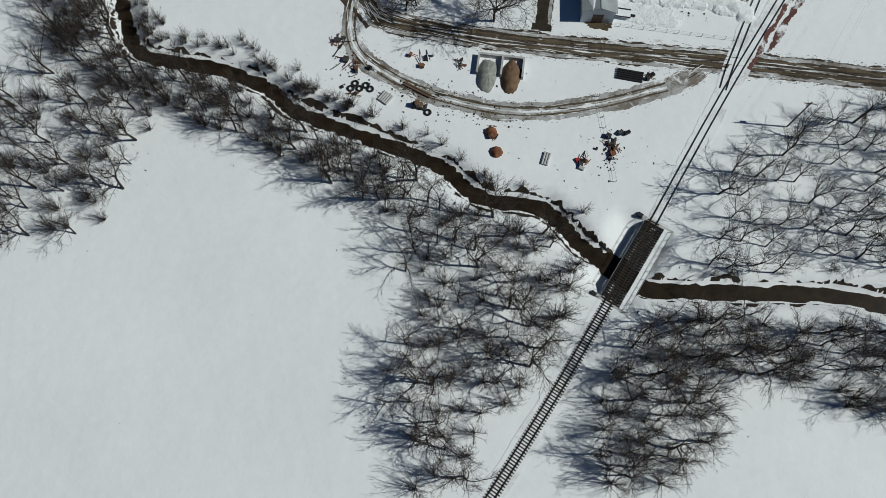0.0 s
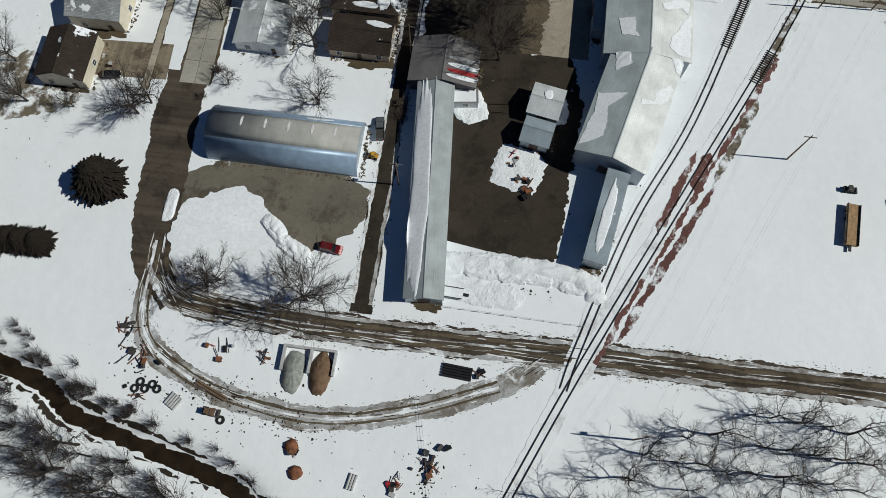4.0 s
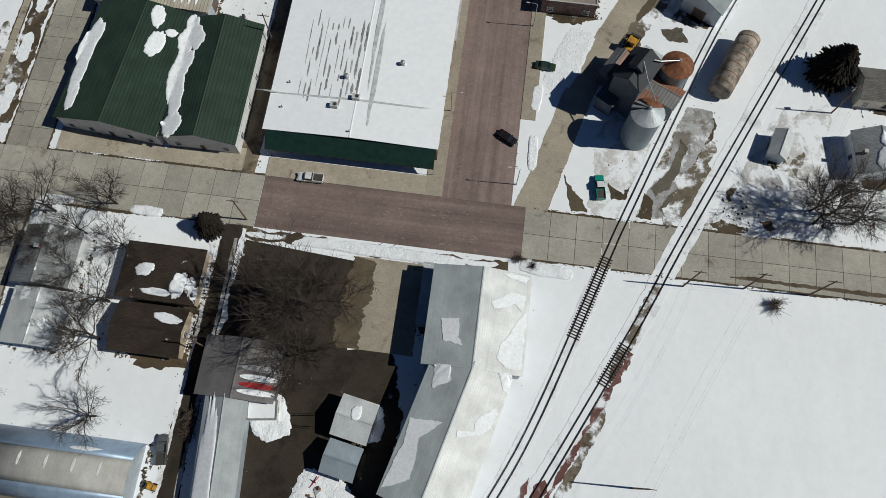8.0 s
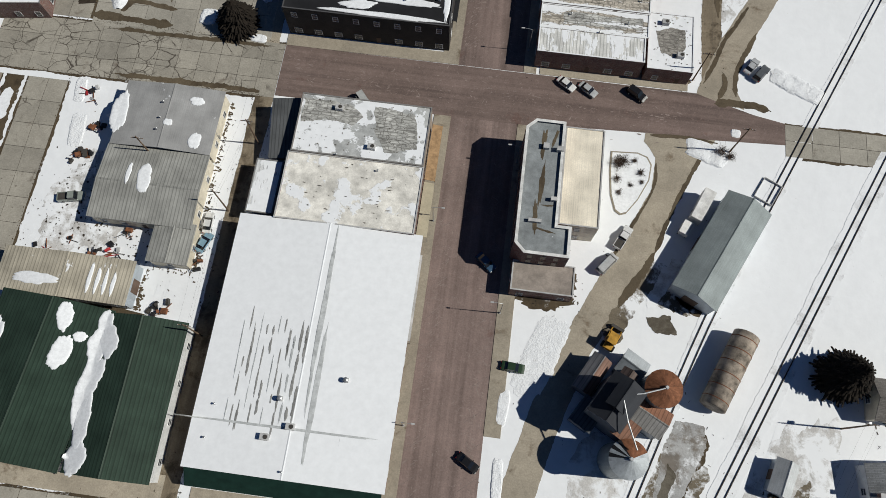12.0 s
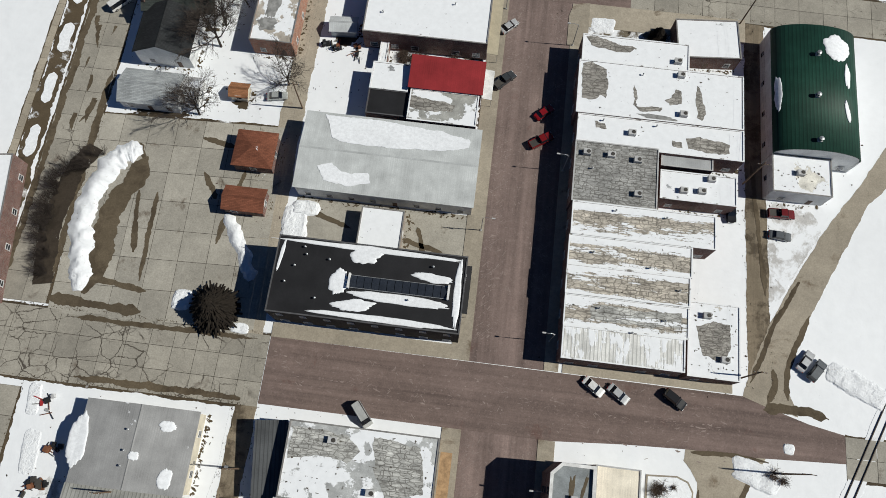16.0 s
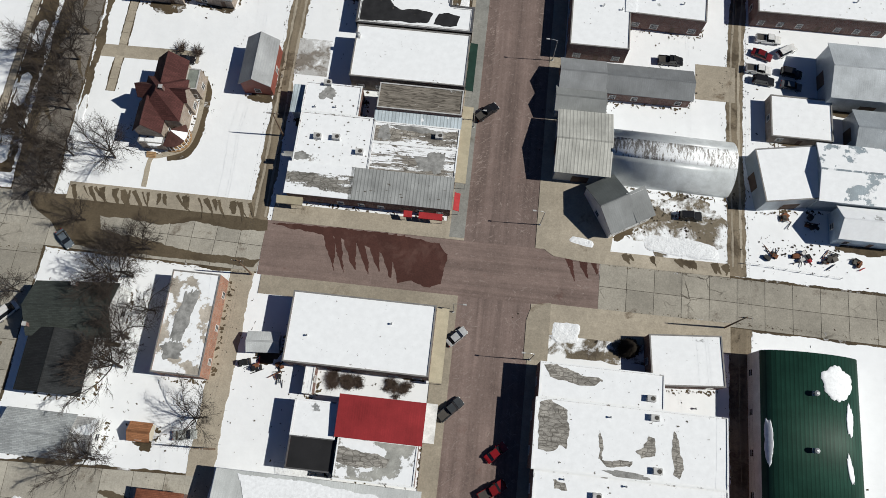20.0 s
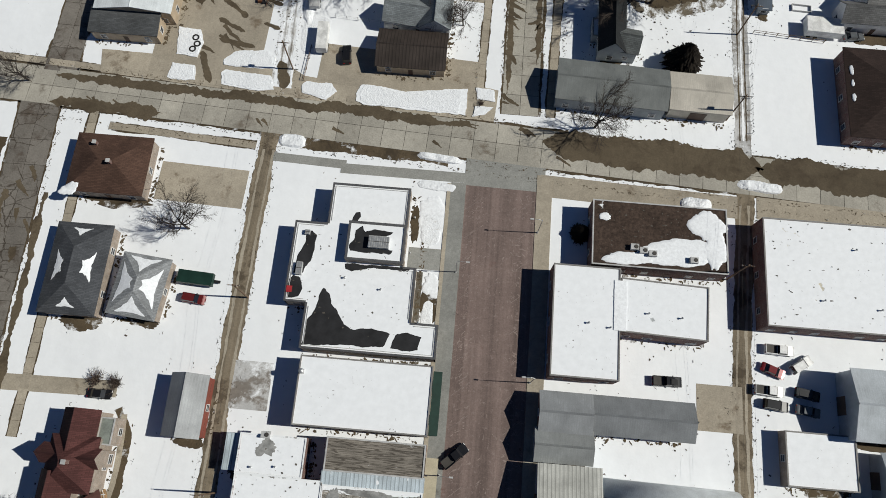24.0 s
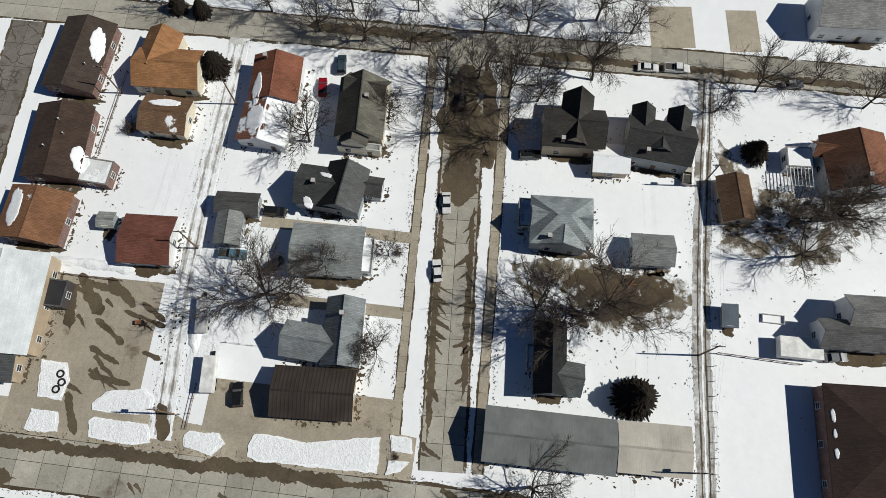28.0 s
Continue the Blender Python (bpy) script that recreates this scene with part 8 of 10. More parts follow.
tree(-25.3, 222.9, 9, 5)
tree(20.4, 213.4, 12, 8.6)
tree(-33.4, 227, 10, 6)
tree(-24.4, 213, 9, 5)
tree(-55.4, 233, 10, 6)
tree(-95.5, 184.6, 9, 6)
tree(-93.2, 169.4, 8, 5)
tree(-95.8, 177.4, 8, 5)
tree(-51.4, 546.1, 9, 5)
tree(135.8, 602.0, 10, 6)
tree(-46.8, 455.7, 10, 6.5)
tree(-41.5, 445.5, 10, 6)


# hedges and thickets
for k in range(9):
    evergreen(-89.5 + k * 3.05 + random.uniform(-0.4, 0.4), 144.1 + k * 0.27 + random.uniform(-0.3, 0.3), random.uniform(4.4, 6.0), random.uniform(3.2, 4.0), "trimmed dark evergreen in a hedge row", "evergreen_shrub")
for k in range(34):
    f = k / 33
    x = -42.4 - 3.2 * math.sin(min(1, f * 1.25) * 2.2) + max(0, f - 0.75) * 26
    fan_shrub(x + 0.6 + random.uniform(-1.0, 1.0), 350.5 + 29 * f + random.uniform(-0.8, 0.8), random.uniform(3.4, 5.2))
structure("thicket_ground", ribbon([(-41.6, 349), (-43, 356), (-43.6, 364), (-42.4, 373), (-39.4, 381)], 4.4, -0.02, 0.075, 0.7, 915), "dirt", "dark leaf-strewn ground under a thicket")
for x, y, s in ((5.8, 189, 1.6), (6.2, 186, 1.5), (-39.5, 185, 1.2), (-37.5, 192, 1.5), (119, 226, 1.8), (66, 229, 1.2), (69, 228, 1.0), (120, 420, 1.4), (-21, 482, 1.6), (-17, 481.6, 1.6),
                (86.2, 323.6, 1.5), (87.3, 324.4, 1.3), (86.1, 320, 0.9), (89.7, 324.7, 0.7), (91.2, 322.1, 0.9), (89.1, 318.9, 0.6), (91.6, 319.8, 0.6), (86.7, 316.9, 0.7), (108.6, 329.4, 1.3), (110.6, 328.4, 1.1), (-13, 613, 1.7), (47, 589, 1.0), (50, 549, 0.8)):
    bush(x, y, s)

# ---- railway ----
TRACK = [(-32, -30), (4.5, 37), (25, 79), (50.8, 136), (88.5, 212.4), (102.3, 242.4), (138.6, 318), (176, 395), (260, 570)]
SIDING = [(47, 130), (49.5, 139), (59.2, 167.7), (71.4, 194), (84.3, 231.5), (88, 242), (106, 290), (121, 322), (150, 384)]


def offset_line(line, d):
    out = []
    for i, p in enumerate(line):
        a = (line[min(i + 1, len(line) - 1)] - line[max(i - 1, 0)]).normalized()
        out.append(p + Vector((a.y, -a.x, 0)) * d)
    return out


def rail(line, z):
    bm = bmesh.new()
    rows = []
    for i, p in enumerate(line):
        a = (line[min(i + 1, len(line) - 1)] - line[max(i - 1, 0)]).normalized()
        s = Vector((a.y, -a.x, 0))
        rows.append([bm.verts.new(p + s * k + Vector((0, 0, h))) for k, h in ((-0.1, z), (-0.07, z + 0.17), (0.07, z + 0.17), (0.1, z))])
    for a, b in zip(rows, rows[1:]):
        for k in range(3):
            bm.faces.new((a[k], b[k], b[k + 1], a[k + 1]))
    bmesh.ops.recalc_face_normals(bm, faces=bm.faces[:])
    return bm


def railway(name, label, pts, ties, z=0.12):
    line = smooth_line(pts, 8)
    track = base(name, label, "railway track")
    for d in (-0.75, 0.75):
        part("rail", rail(offset_line(line, d), z), "rail", track)
        part("melt_groove", rail_groove(offset_line(line, d), 0.075), "groove", track, "dark melted groove along a rail")
    me = shared("tie", lambda: box(-1.3, 1.3, -0.12, 0.12, 0.02, 0.15), "tie")
    walked, nxt = 0.0, 0.0
    for p, q in zip(line, line[1:]):
        seg = (q - p).length
        while nxt < walked + seg:
            c = p.lerp(q, (nxt - walked) / seg)
            if any(lo < c.y < hi for lo, hi in ties):
                a = (q - p).normalized()
                part("tie", me, None, track, m=pose(c.x, c.y, 0, 0, 0, math.degrees(math.atan2(a.y, a.x)) - 90))
            nxt += 0.62
        walked += seg
    return track


def rail_groove(line, z):
    bm = bmesh.new()
    rows = []
    for i, p in enumerate(line):
        a = (line[min(i + 1, len(line) - 1)] - line[max(i - 1, 0)]).normalized()
        s = Vector((a.y, -a.x, 0))
        wide = 0.11 + 0.07 * noise.noise((p.x * 0.2, p.y * 0.2, 0))
        rows.append([bm.verts.new(p + s * k + Vector((0, 0, z))) for k in (-wide, wide)])
    for a, b in zip(rows, rows[1:]):
        bm.faces.new((a[0], b[0], b[1], a[1]))
    return bm


MATS["rail"] = plain("rail_steel", (0.045, 0.035, 0.03), 0.5, 0.3)
MATS["groove"] = plain("melted_ballast", (0.07, 0.055, 0.045), 0.9, 0, 0.4, 6, 0.6, 1.5)
MATS["tie"] = plain("creosote_tie", (0.03, 0.024, 0.02), 0.9)
structure("track_bed", ribbon(TRACK[:2] + [(24.0, 76.4)], 4.6, -0.1, 0.06, 0.3, 21, 8), "bed", "snowy rail bed with stained ballast")
structure("track_bed_north", ribbon([(33.6, 96.0)] + TRACK[3:], 4.6, -0.1, 0.06, 0.3, 24, 8), "bed", "snowy rail bed with stained ballast")
structure("track_bed_2", ribbon(SIDING, 3.4, -0.1, 0.05, 0.3, 22, 8), "bed", "snowy siding bed")
structure("ballast_strip", ribbon([(p[0] + 1.9, p[1]) for p in TRACK if 128 < p[1] < 240] or TRACK, 0.9, -0.05, 0.085, 0.8, 23, 8), "ballast_red", "strip of bare red ballast beside the rails")
railway("railway_track", "single railway track half buried in snow", TRACK, ((20, 96), (205, 214)))
railway("railway_siding", "disused siding with rails showing through snow", SIDING, ((214, 232),))
for k, (x0, y0, x1, y1, wd) in enumerate(((55, 141, 74, 178, 1.5), (74, 178, 84, 202, 1.7), (62, 165, 70, 186, 1.6), (84, 206, 94, 230, 2.2), (70, 176, 73, 186, 2.6), (94, 240, 104, 262, 3.6))):
    damp(x0 + 2.2, y0, x1 + 2.2, y1, wd, 130 + k, "ballast_red" if k % 2 == 0 else "patchy", 0.07)


def bridge():
    a, b = Vector((24.6, 76.6, 0)), Vector((33.4, 95.2, 0))
    mid, way = (a + b) / 2, (b - a)
    half = way.length / 2
    b_ob = base("railway_bridge", "dark steel railway bridge with open ties over the creek", "bridge", mid.x, mid.y, math.degrees(math.atan2(way.y, way.x)) - 90)
    for x in (-2.6, -0.9, 0.9, 2.6):
        part("girder", box(x - 0.2, x + 0.2, -half, half, -1.2, 0.0), "black", b_ob)
    part("walkway", box(1.7, 3.3, -half, half, 0.0, 0.16), "snow", b_ob, "snow-covered walkway")
    for s in (-1, 1):
        part("abutment", box(-3.6, 3.8, s * half - 0.5, s * half + 0.5, -2.4, 0.02), "coping", b_ob)
        part("wing_wall", box(-4.8, -3.6, s * half - 0.4, s * half + 0.4, -2.4, 0.4), "black", b_ob)
    me = shared("bridge_tie", lambda: box(-2.5, 1.6, -0.13, 0.13, 0.0, 0.2), "tie")
    n = int(half * 2 / 0.62)
    for k in range(n):
        part("tie", me, None, b_ob, m=pose(0, -half + (k + 0.5) * 0.62, 0))
    for x in (-2.9, 3.35):
        part("guard_rail", tube([(x, -half, 1.0), (x, half, 1.0)], [0.05, 0.05], 5), "galvanised", b_ob)
        for k in range(11):
            part("post", shared("bridge_post", lambda: box(-0.05, 0.05, -0.05, 0.05, 0, 1.0), "galvanised"), None, b_ob, m=pose(x, -half + k * half / 5, 0))


bridge()


# ---- vehicles ----
def paint_material():
    g = Graph("car_paint")
    oi = g.node("ObjectInfo")
    c = g.vary(oi.outputs["Color"], g.noise(1.5, 3, vec=g.coords(random=True)), 0.85, 1.1)
    return g.done(c, 0.25, 0.2, 0.6)


MATS["paint"] = paint_material()
MATS["car_glass"] = plain("car_glass", (0.012, 0.014, 0.018), 0.06, 0, 1, 5, 0.9, 1.1, 0.0, 0.8)
MATS["lamp_red"] = plain("tail_lamp", (0.3, 0.01, 0.01), 0.2)
MATS["lamp_white"] = plain("head_lamp", (0.7, 0.7, 0.68), 0.15)
CAR_KINDS = {
    # length, width, body side profile, cabin base and top (from, to), cabin top height
    "sedan": (4.8, 1.82, 0.92, (-1.75, 1.15), (-1.0, 0.35), 1.45),
    "suv": (4.9, 1.92, 1.05, (-2.3, 1.05), (-2.0, 0.35), 1.8),
    "pickup": (5.8, 1.98, 1.05, (-0.55, 1.5), (-0.35, 0.85), 1.85),
    "van": (5.4, 2.0, 1.1, (-2.6, 2.0), (-2.5, 1.2), 2.2),
}


def taper(bm, z, k):
    for v in bm.verts:
        if v.co.z > z:
            v.co.y *= k
    return bm


def car_body(kind):
    l, w, h, *_ = CAR_KINDS[kind]
    x = l / 2
    side = [(-x + 0.05, 0.32), (x - 0.1, 0.3), (x, 0.5), (x - 0.06, 0.72), (x - 0.5, h - 0.1), (x - 1.5, h), (-x + 0.5, h), (-x + 0.05, h - 0.12), (-x, 0.6)]
    bm = bmesh.new()
    ends = [[bm.verts.new((a, s * w / 2, z)) for a, z in side] for s in (-1, 1)]
    n = len(side)
    bm.faces.new(ends[0])
    bm.faces.new(ends[1][::-1])
    for i in range(n):
        bm.faces.new((ends[0][i], ends[0][(i + 1) % n], ends[1][(i + 1) % n], ends[1][i]))
    bmesh.ops.recalc_face_normals(bm, faces=bm.faces[:])
    bmesh.ops.bevel(bm, geom=[e for e in bm.edges], offset=0.07, segments=2, affect="EDGES")
    return bm


def car_cabin(kind):
    l, w, h, (a0, a1), (b0, b1), top = CAR_KINDS[kind]
    bm = bmesh.new()
    low = [bm.verts.new((x, s * (w / 2 - 0.06), h - 0.04)) for x, s in ((a0, -1), (a1, -1), (a1, 1), (a0, 1))]
    high = [bm.verts.new((x, s * (w / 2 - 0.24), top - 0.05)) for x, s in ((b0, -1), (b1, -1), (b1, 1), (b0, 1))]
    bm.faces.new(high)
    for i in range(4):
        bm.faces.new((low[i], low[(i + 1) % 4], high[(i + 1) % 4], high[i]))
    bmesh.ops.recalc_face_normals(bm, faces=bm.faces[:])
    return bm


def car_roof(kind):
    l, w, h, _, (b0, b1), top = CAR_KINDS[kind]
    bm = box(b0 - 0.08, b1 + 0.1, -w / 2 + 0.2, w / 2 - 0.2, top - 0.06, top)
    bmesh.ops.bevel(bm, geom=bm.edges[:], offset=0.03, segments=2, affect="EDGES")
    return bm


def wheel_mesh():
    bm = tube([(0, -0.11, 0), (0, 0.11, 0)], [0.34, 0.34], 14)
    return bm


def car(kind, x, y, heading, colour, tone, bed="dark_trim"):
    l, w, h, (a0, a1), _, top = CAR_KINDS[kind]
    what = {"sedan": "sedan", "suv": "sport utility vehicle", "pickup": "pickup truck", "van": "van"}[kind]
    c = base("pickup_truck" if kind == "pickup" else "van" if kind == "van" else "car", f"{tone} {what} parked on bare ground or snow", "truck" if kind == "pickup" else "van" if kind == "van" else "car", x, y, heading, "parked vehicles", 0.06)
    col = (*colour, 1)
    part("body", shared(("body", kind), lambda: car_body(kind), "paint"), None, c, colour=col)
    part("glasshouse", shared(("glasshouse", kind), lambda: car_cabin(kind), "car_glass"), None, c)
    part("roof", shared(("roof", kind), lambda: car_roof(kind), "paint"), None, c, colour=(0.8, 0.8, 0.79, 1) if tone.endswith("and white") else col)
    if kind == "pickup":
        part("cargo_bed", shared("cargo_bed", lambda: box(-l / 2 + 0.15, a0 - 0.12, -w / 2 + 0.16, w / 2 - 0.16, h - 0.05, h + 0.008), bed), None, c, "dark open cargo bed")
        for s in (-1, 1):
            part("bed_side", shared(("bed_side", s), lambda: box(-l / 2 + 0.08, a0, min(s * (w / 2 - 0.14), s * w / 2 - s * 0.02), max(s * (w / 2 - 0.14), s * w / 2 - s * 0.02), h - 0.02, h + 0.22), "paint"), None, c, colour=col)
        part("tailgate", shared("tailgate", lambda: box(-l / 2 + 0.04, -l / 2 + 0.12, -w / 2 + 0.1, w / 2 - 0.1, h - 0.02, h + 0.22), "paint"), None, c, colour=col)
    for sx in (-1, 1):
        for sy in (-1, 1):
            wh = part("wheel", shared("wheel", wheel_mesh, "rubber"), None, c, m=pose(sx * l * 0.31, sy * (w / 2 - 0.08), 0.32))
            part("rim", shared(("rim", sy), lambda: tube([(0, 0.115 * sy, 0), (0, 0.125 * sy, 0)], [0.2, 0.18], 10), "galvanised"), None, wh)
    for sy in (-1, 1):
        part("headlight", shared("headlight", lambda: box(-0.06, 0.04, -0.2, 0.2, -0.08, 0.08), "lamp_white"), None, c, m=pose(l / 2 - 0.05, sy * (w / 2 - 0.32), 0.7))
        part("tail_light", shared("tail_light", lambda: box(-0.03, 0.05, -0.14, 0.14, -0.1, 0.1), "lamp_red"), None, c, m=pose(-l / 2 + 0.02, sy * (w / 2 - 0.28), 0.8))
        part("mirror", shared("mirror", lambda: box(-0.1, 0.1, -0.09, 0.09, -0.07, 0.07), "paint"), None, c, m=pose(a1 - 0.5, sy * (w / 2 + 0.06), h + 0.06), colour=col)


car("suv", -3.8, 152.9, -7, (0.16, 0.012, 0.015), "dark red")
car("sedan", -61.5, 187.4, 11, (0.015, 0.015, 0.017), "black")
car("pickup", 1.9, 182.0, 100, (0.12, 0.13, 0.14), "dark grey")
car("sedan", -87.9, 164.2, -69, (0.16, 0.012, 0.015), "dark red")
car("pickup", 19.4, 241.5, -179, (0.8, 0.8, 0.79), "white")
car("sedan", 67.6, 276.0, -4, (0.03, 0.06, 0.03), "dark green")
car("sedan", 60.8, 256.7, -31, (0.015, 0.015, 0.017), "black")
car("pickup", 81.8, 247.4, 99, (0.02, 0.32, 0.26), "teal and white")
car("sedan", 59.8, 297.1, -41, (0.04, 0.09, 0.16), "dark blue")
car("pickup", 88.0, 306.3, 63, (0.8, 0.8, 0.79), "white")
car("van", 85.0, 300.1, 52, (0.55, 0.55, 0.55), "light grey")
car("sedan", 115.4, 352.2, 56, (0.5, 0.51, 0.52), "silver")
car("suv", 117.6, 350.6, 54, (0.12, 0.13, 0.14), "dark grey")
car("sedan", 73.3, 341.9, -35, (0.8, 0.8, 0.79), "white")
car("sedan", 78.3, 341.1, -36, (0.5, 0.51, 0.52), "silver")
car("suv", 89.4, 341.4, -34, (0.015, 0.015, 0.017), "black")
car("pickup", -30.4, 300.0, 12, (0.3, 0.33, 0.3), "pale green")
car("sedan", 0.2, 298.0, 92, (0.8, 0.8, 0.79), "white")
car("sedan", 0.4, 293.6, 69, (0.25, 0.4, 0.5), "light blue")
car("van", 28.5, 330.9, -50, (0.5, 0.51, 0.5), "silver grey")
car("sedan", 48.8, 422.9, 46, (0.5, 0.51, 0.52), "silver")
car("pickup", 49.1, 408.5, 46, (0.06, 0.065, 0.07), "charcoal")
car("van", -43.2, 417.7, 48, (0.8, 0.8, 0.79), "white")
car("sedan", 58.7, 401.4, 43, (0.25, 0.01, 0.015), "red")
car("pickup", 58.6, 394.4, 35, (0.2, 0.01, 0.012), "dark red")
car("sedan", -35.4, 434.4, -43, (0.15, 0.18, 0.21), "blue-grey")
car("suv", 100.4, 382.6, -84, (0.015, 0.015, 0.017), "black")
car("pickup", 111.2, 383.5, 2, (0.16, 0.012, 0.015), "red")
car("sedan", 110.8, 378.5, -4, (0.12, 0.13, 0.14), "grey")
car("sedan", -1.6, 398.0, 11, (0.5, 0.52, 0.5), "pale")
car("suv", 95.5, 454.1, 2, (0.015, 0.015, 0.017), "black")
car("pickup", 112.9, 499.4, -2, (0.8, 0.8, 0.79), "white")
car("sedan", 111.4, 495.2, -20, (0.16, 0.012, 0.015), "dark red")
car("suv", 117.0, 496.8, 34, (0.8, 0.8, 0.79), "white")
car("pickup", 110.5, 491.2, -3, (0.8, 0.8, 0.79), "white")
car("suv", 117.9, 491.1, -9, (0.015, 0.015, 0.017), "black")
car("suv", 111.6, 488.5, -6, (0.015, 0.015, 0.017), "black")
car("sedan", 117.8, 487.9, -8, (0.12, 0.13, 0.14), "dark grey")
car("pickup", 90.6, 491.3, 1, (0.015, 0.015, 0.017), "black")
car("sedan", -19.5, 479.4, 0, (0.015, 0.015, 0.017), "black")
car("suv", -4.9, 499.7, -5, (0.14, 0.02, 0.02), "maroon")
car("pickup", 50.2, 473.7, 43, (0.015, 0.015, 0.017), "black")
car("sedan", 56.2, 600.4, -85, (0.8, 0.8, 0.79), "white")
car("sedan", 55.3, 585.6, 98, (0.8, 0.8, 0.79), "white")
car("suv", 18.9, 558.5, 98, (0.015, 0.015, 0.017), "black")
car("suv", 58.1, 624.2, 92, (0.015, 0.015, 0.017), "black")
car("sedan", 98.9, 635.6, -1, (0.8, 0.8, 0.79), "white")
car("pickup", 105.3, 635.8, -0, (0.8, 0.8, 0.79), "white")
car("sedan", 27.2, 625.9, 95, (0.3, 0.01, 0.02), "red")
car("suv", 30.8, 631.9, 95, (0.05, 0.08, 0.1), "dark teal")
car("suv", 20.9, 596.1, -1, (0.015, 0.015, 0.017), "black")
car("pickup", 13.5, 586.4, -1, (0.12, 0.25, 0.33), "light blue")
car("suv", 73.3, 612.5, 5, (0.015, 0.015, 0.017), "black")
car("sedan", 133.7, 573.2, 6, (0.12, 0.13, 0.14), "dark grey")
car("sedan", 130.6, 633.4, 9, (0.3, 0.3, 0.3), "grey")
car("pickup", 106.5, 610.6, 85, (0.5, 0.47, 0.4), "cream")
car("sedan", 22.1, 584.6, 47, (0.06, 0.06, 0.065), "dark grey")


def trailer(x, y, heading, length, width, high, label, material="trim", deck=True):
    t = base("trailer", label, "trailer", x, y, heading)
    part("box" if not deck else "deck", box(-length / 2, length / 2, -width / 2, width / 2, 0.7 if deck else 0.9, high), material, t)
    part("chassis", box(-length / 2 + 0.2, length / 2 + 1.2, -0.3, 0.3, 0.5, 0.69), "black", t)
    for sx in (-0.35, -0.15):
        for s in (-1, 1):
            part("wheel", shared("trailer_wheel", lambda: tube([(0, -0.12, 0), (0, 0.12, 0)], [0.4, 0.4], 12), "rubber"), None, t, m=pose(sx * length, s * (width / 2 - 0.15), 0.4))
    if deck:
        for s in (-1, 1):
            part("side_rail", box(-length / 2, length / 2, s * width / 2 - 0.05, s * width / 2 + 0.05, high, high + 0.35), "black", t)
    return t


trailer(105.0, 172.5, -96, 9.5, 2.6, 1.3, "flatbed farm trailer with plank deck on snow", "planks")
trailer(21.9, 146.7, -2, 6.0, 2.2, 0.95, "empty snow-dusted utility trailer beside a shed", "snow")
trailer(104.0, 315.0, 66, 7.6, 2.5, 3.6, "white box trailer parked beside the barn", "trim", False)
trailer(100.9, 309.9, 66, 3.2, 2.0, 2.2, "small white trailer beside the barn", "trim", False)
trailer(13.1, 561.8, 92, 7.0, 2.4, 2.8, "white camping trailer parked in snow", "trim", False)
trailer(9.7, 573.3, 95, 7.2, 2.3, 1.9, "covered boat on a trailer", "coping", False)
trailer(-5.0, 503.8, -3, 7.2, 2.6, 2.2, "dark green covered trailer beside a drive", "green_awning", False)
trailer(126.4, 574.3, -2, 8.2, 4.0, 2.9, "white box trailer beside a snowy yard", "trim", False)


# ---- poles, lamps and wires ----
def pole_mesh():
    return tube([(0, 0, -0.5), (0, 0, 5), (0, 0, 11.2)], [0.19, 0.16, 0.12], 8)


POLE_TOPS = []


def utility_pole(x, y, turn=0):
    p = base("utility_pole", "weathered wooden utility pole with a crossarm", "utility pole", x, y, turn, "utility poles")
    part("pole", shared("pole", pole_mesh, "wood_pole"), None, p)
    part("crossarm", shared("crossarm", lambda: box(-1.3, 1.3, -0.07, 0.07, 10.4, 10.55), "wood_pole"), None, p)
    for s in (-1.15, -0.6, 0.6, 1.15):
        part("insulator", shared("insulator", lambda: tube([(0, 0, 10.55), (0, 0, 10.66), (0, 0, 10.74)], [0.05, 0.08, 0.03], 7), "coping"), None, p, m=pose(s, 0, 0))
    if (int(x + y) % 3) == 0:
        part("transformer", shared("transformer", lambda: tube([(0, 0.35, 8.9), (0, 0.35, 9.9)], [0.26, 0.26], 12), "galvanised"), None, p)
    POLE_TOPS.append((x, y))


utility_pole(61.3, 122.3)
utility_pole(92.0, 186.7)
utility_pole(132.5, 272.6)
utility_pole(103.2, 513.3)
utility_pole(104.2, 549.8)
utility_pole(107.5, 572.0)
utility_pole(109.5, 608.0)
utility_pole(8.6, 620.8)
utility_pole(7.1, 554.1)
utility_pole(6.0, 463.3)
utility_pole(4.5, 396.0)
utility_pole(5.0, 431.3)
utility_pole(103.3, 389.8)
utility_pole(102.8, 430.9)
utility_pole(4.4, 274.1)
utility_pole(3.6, 301.5)
utility_pole(7.6, 230.4)
utility_pole(112.7, 228.8)
utility_pole(126.0, 229.1)
utility_pole(100.3, 227.7)
utility_pole(110.6, 329.9)
utility_pole(102.1, 347.1)
utility_pole(6.7, 318.0)
utility_pole(5.9, 202.2)
utility_pole(5.9, 587.3)
utility_pole(5.8, 501.0)
utility_pole(-17.2, 621.9)
utility_pole(8.0, 169.3)
utility_pole(-14.9, 311.2)


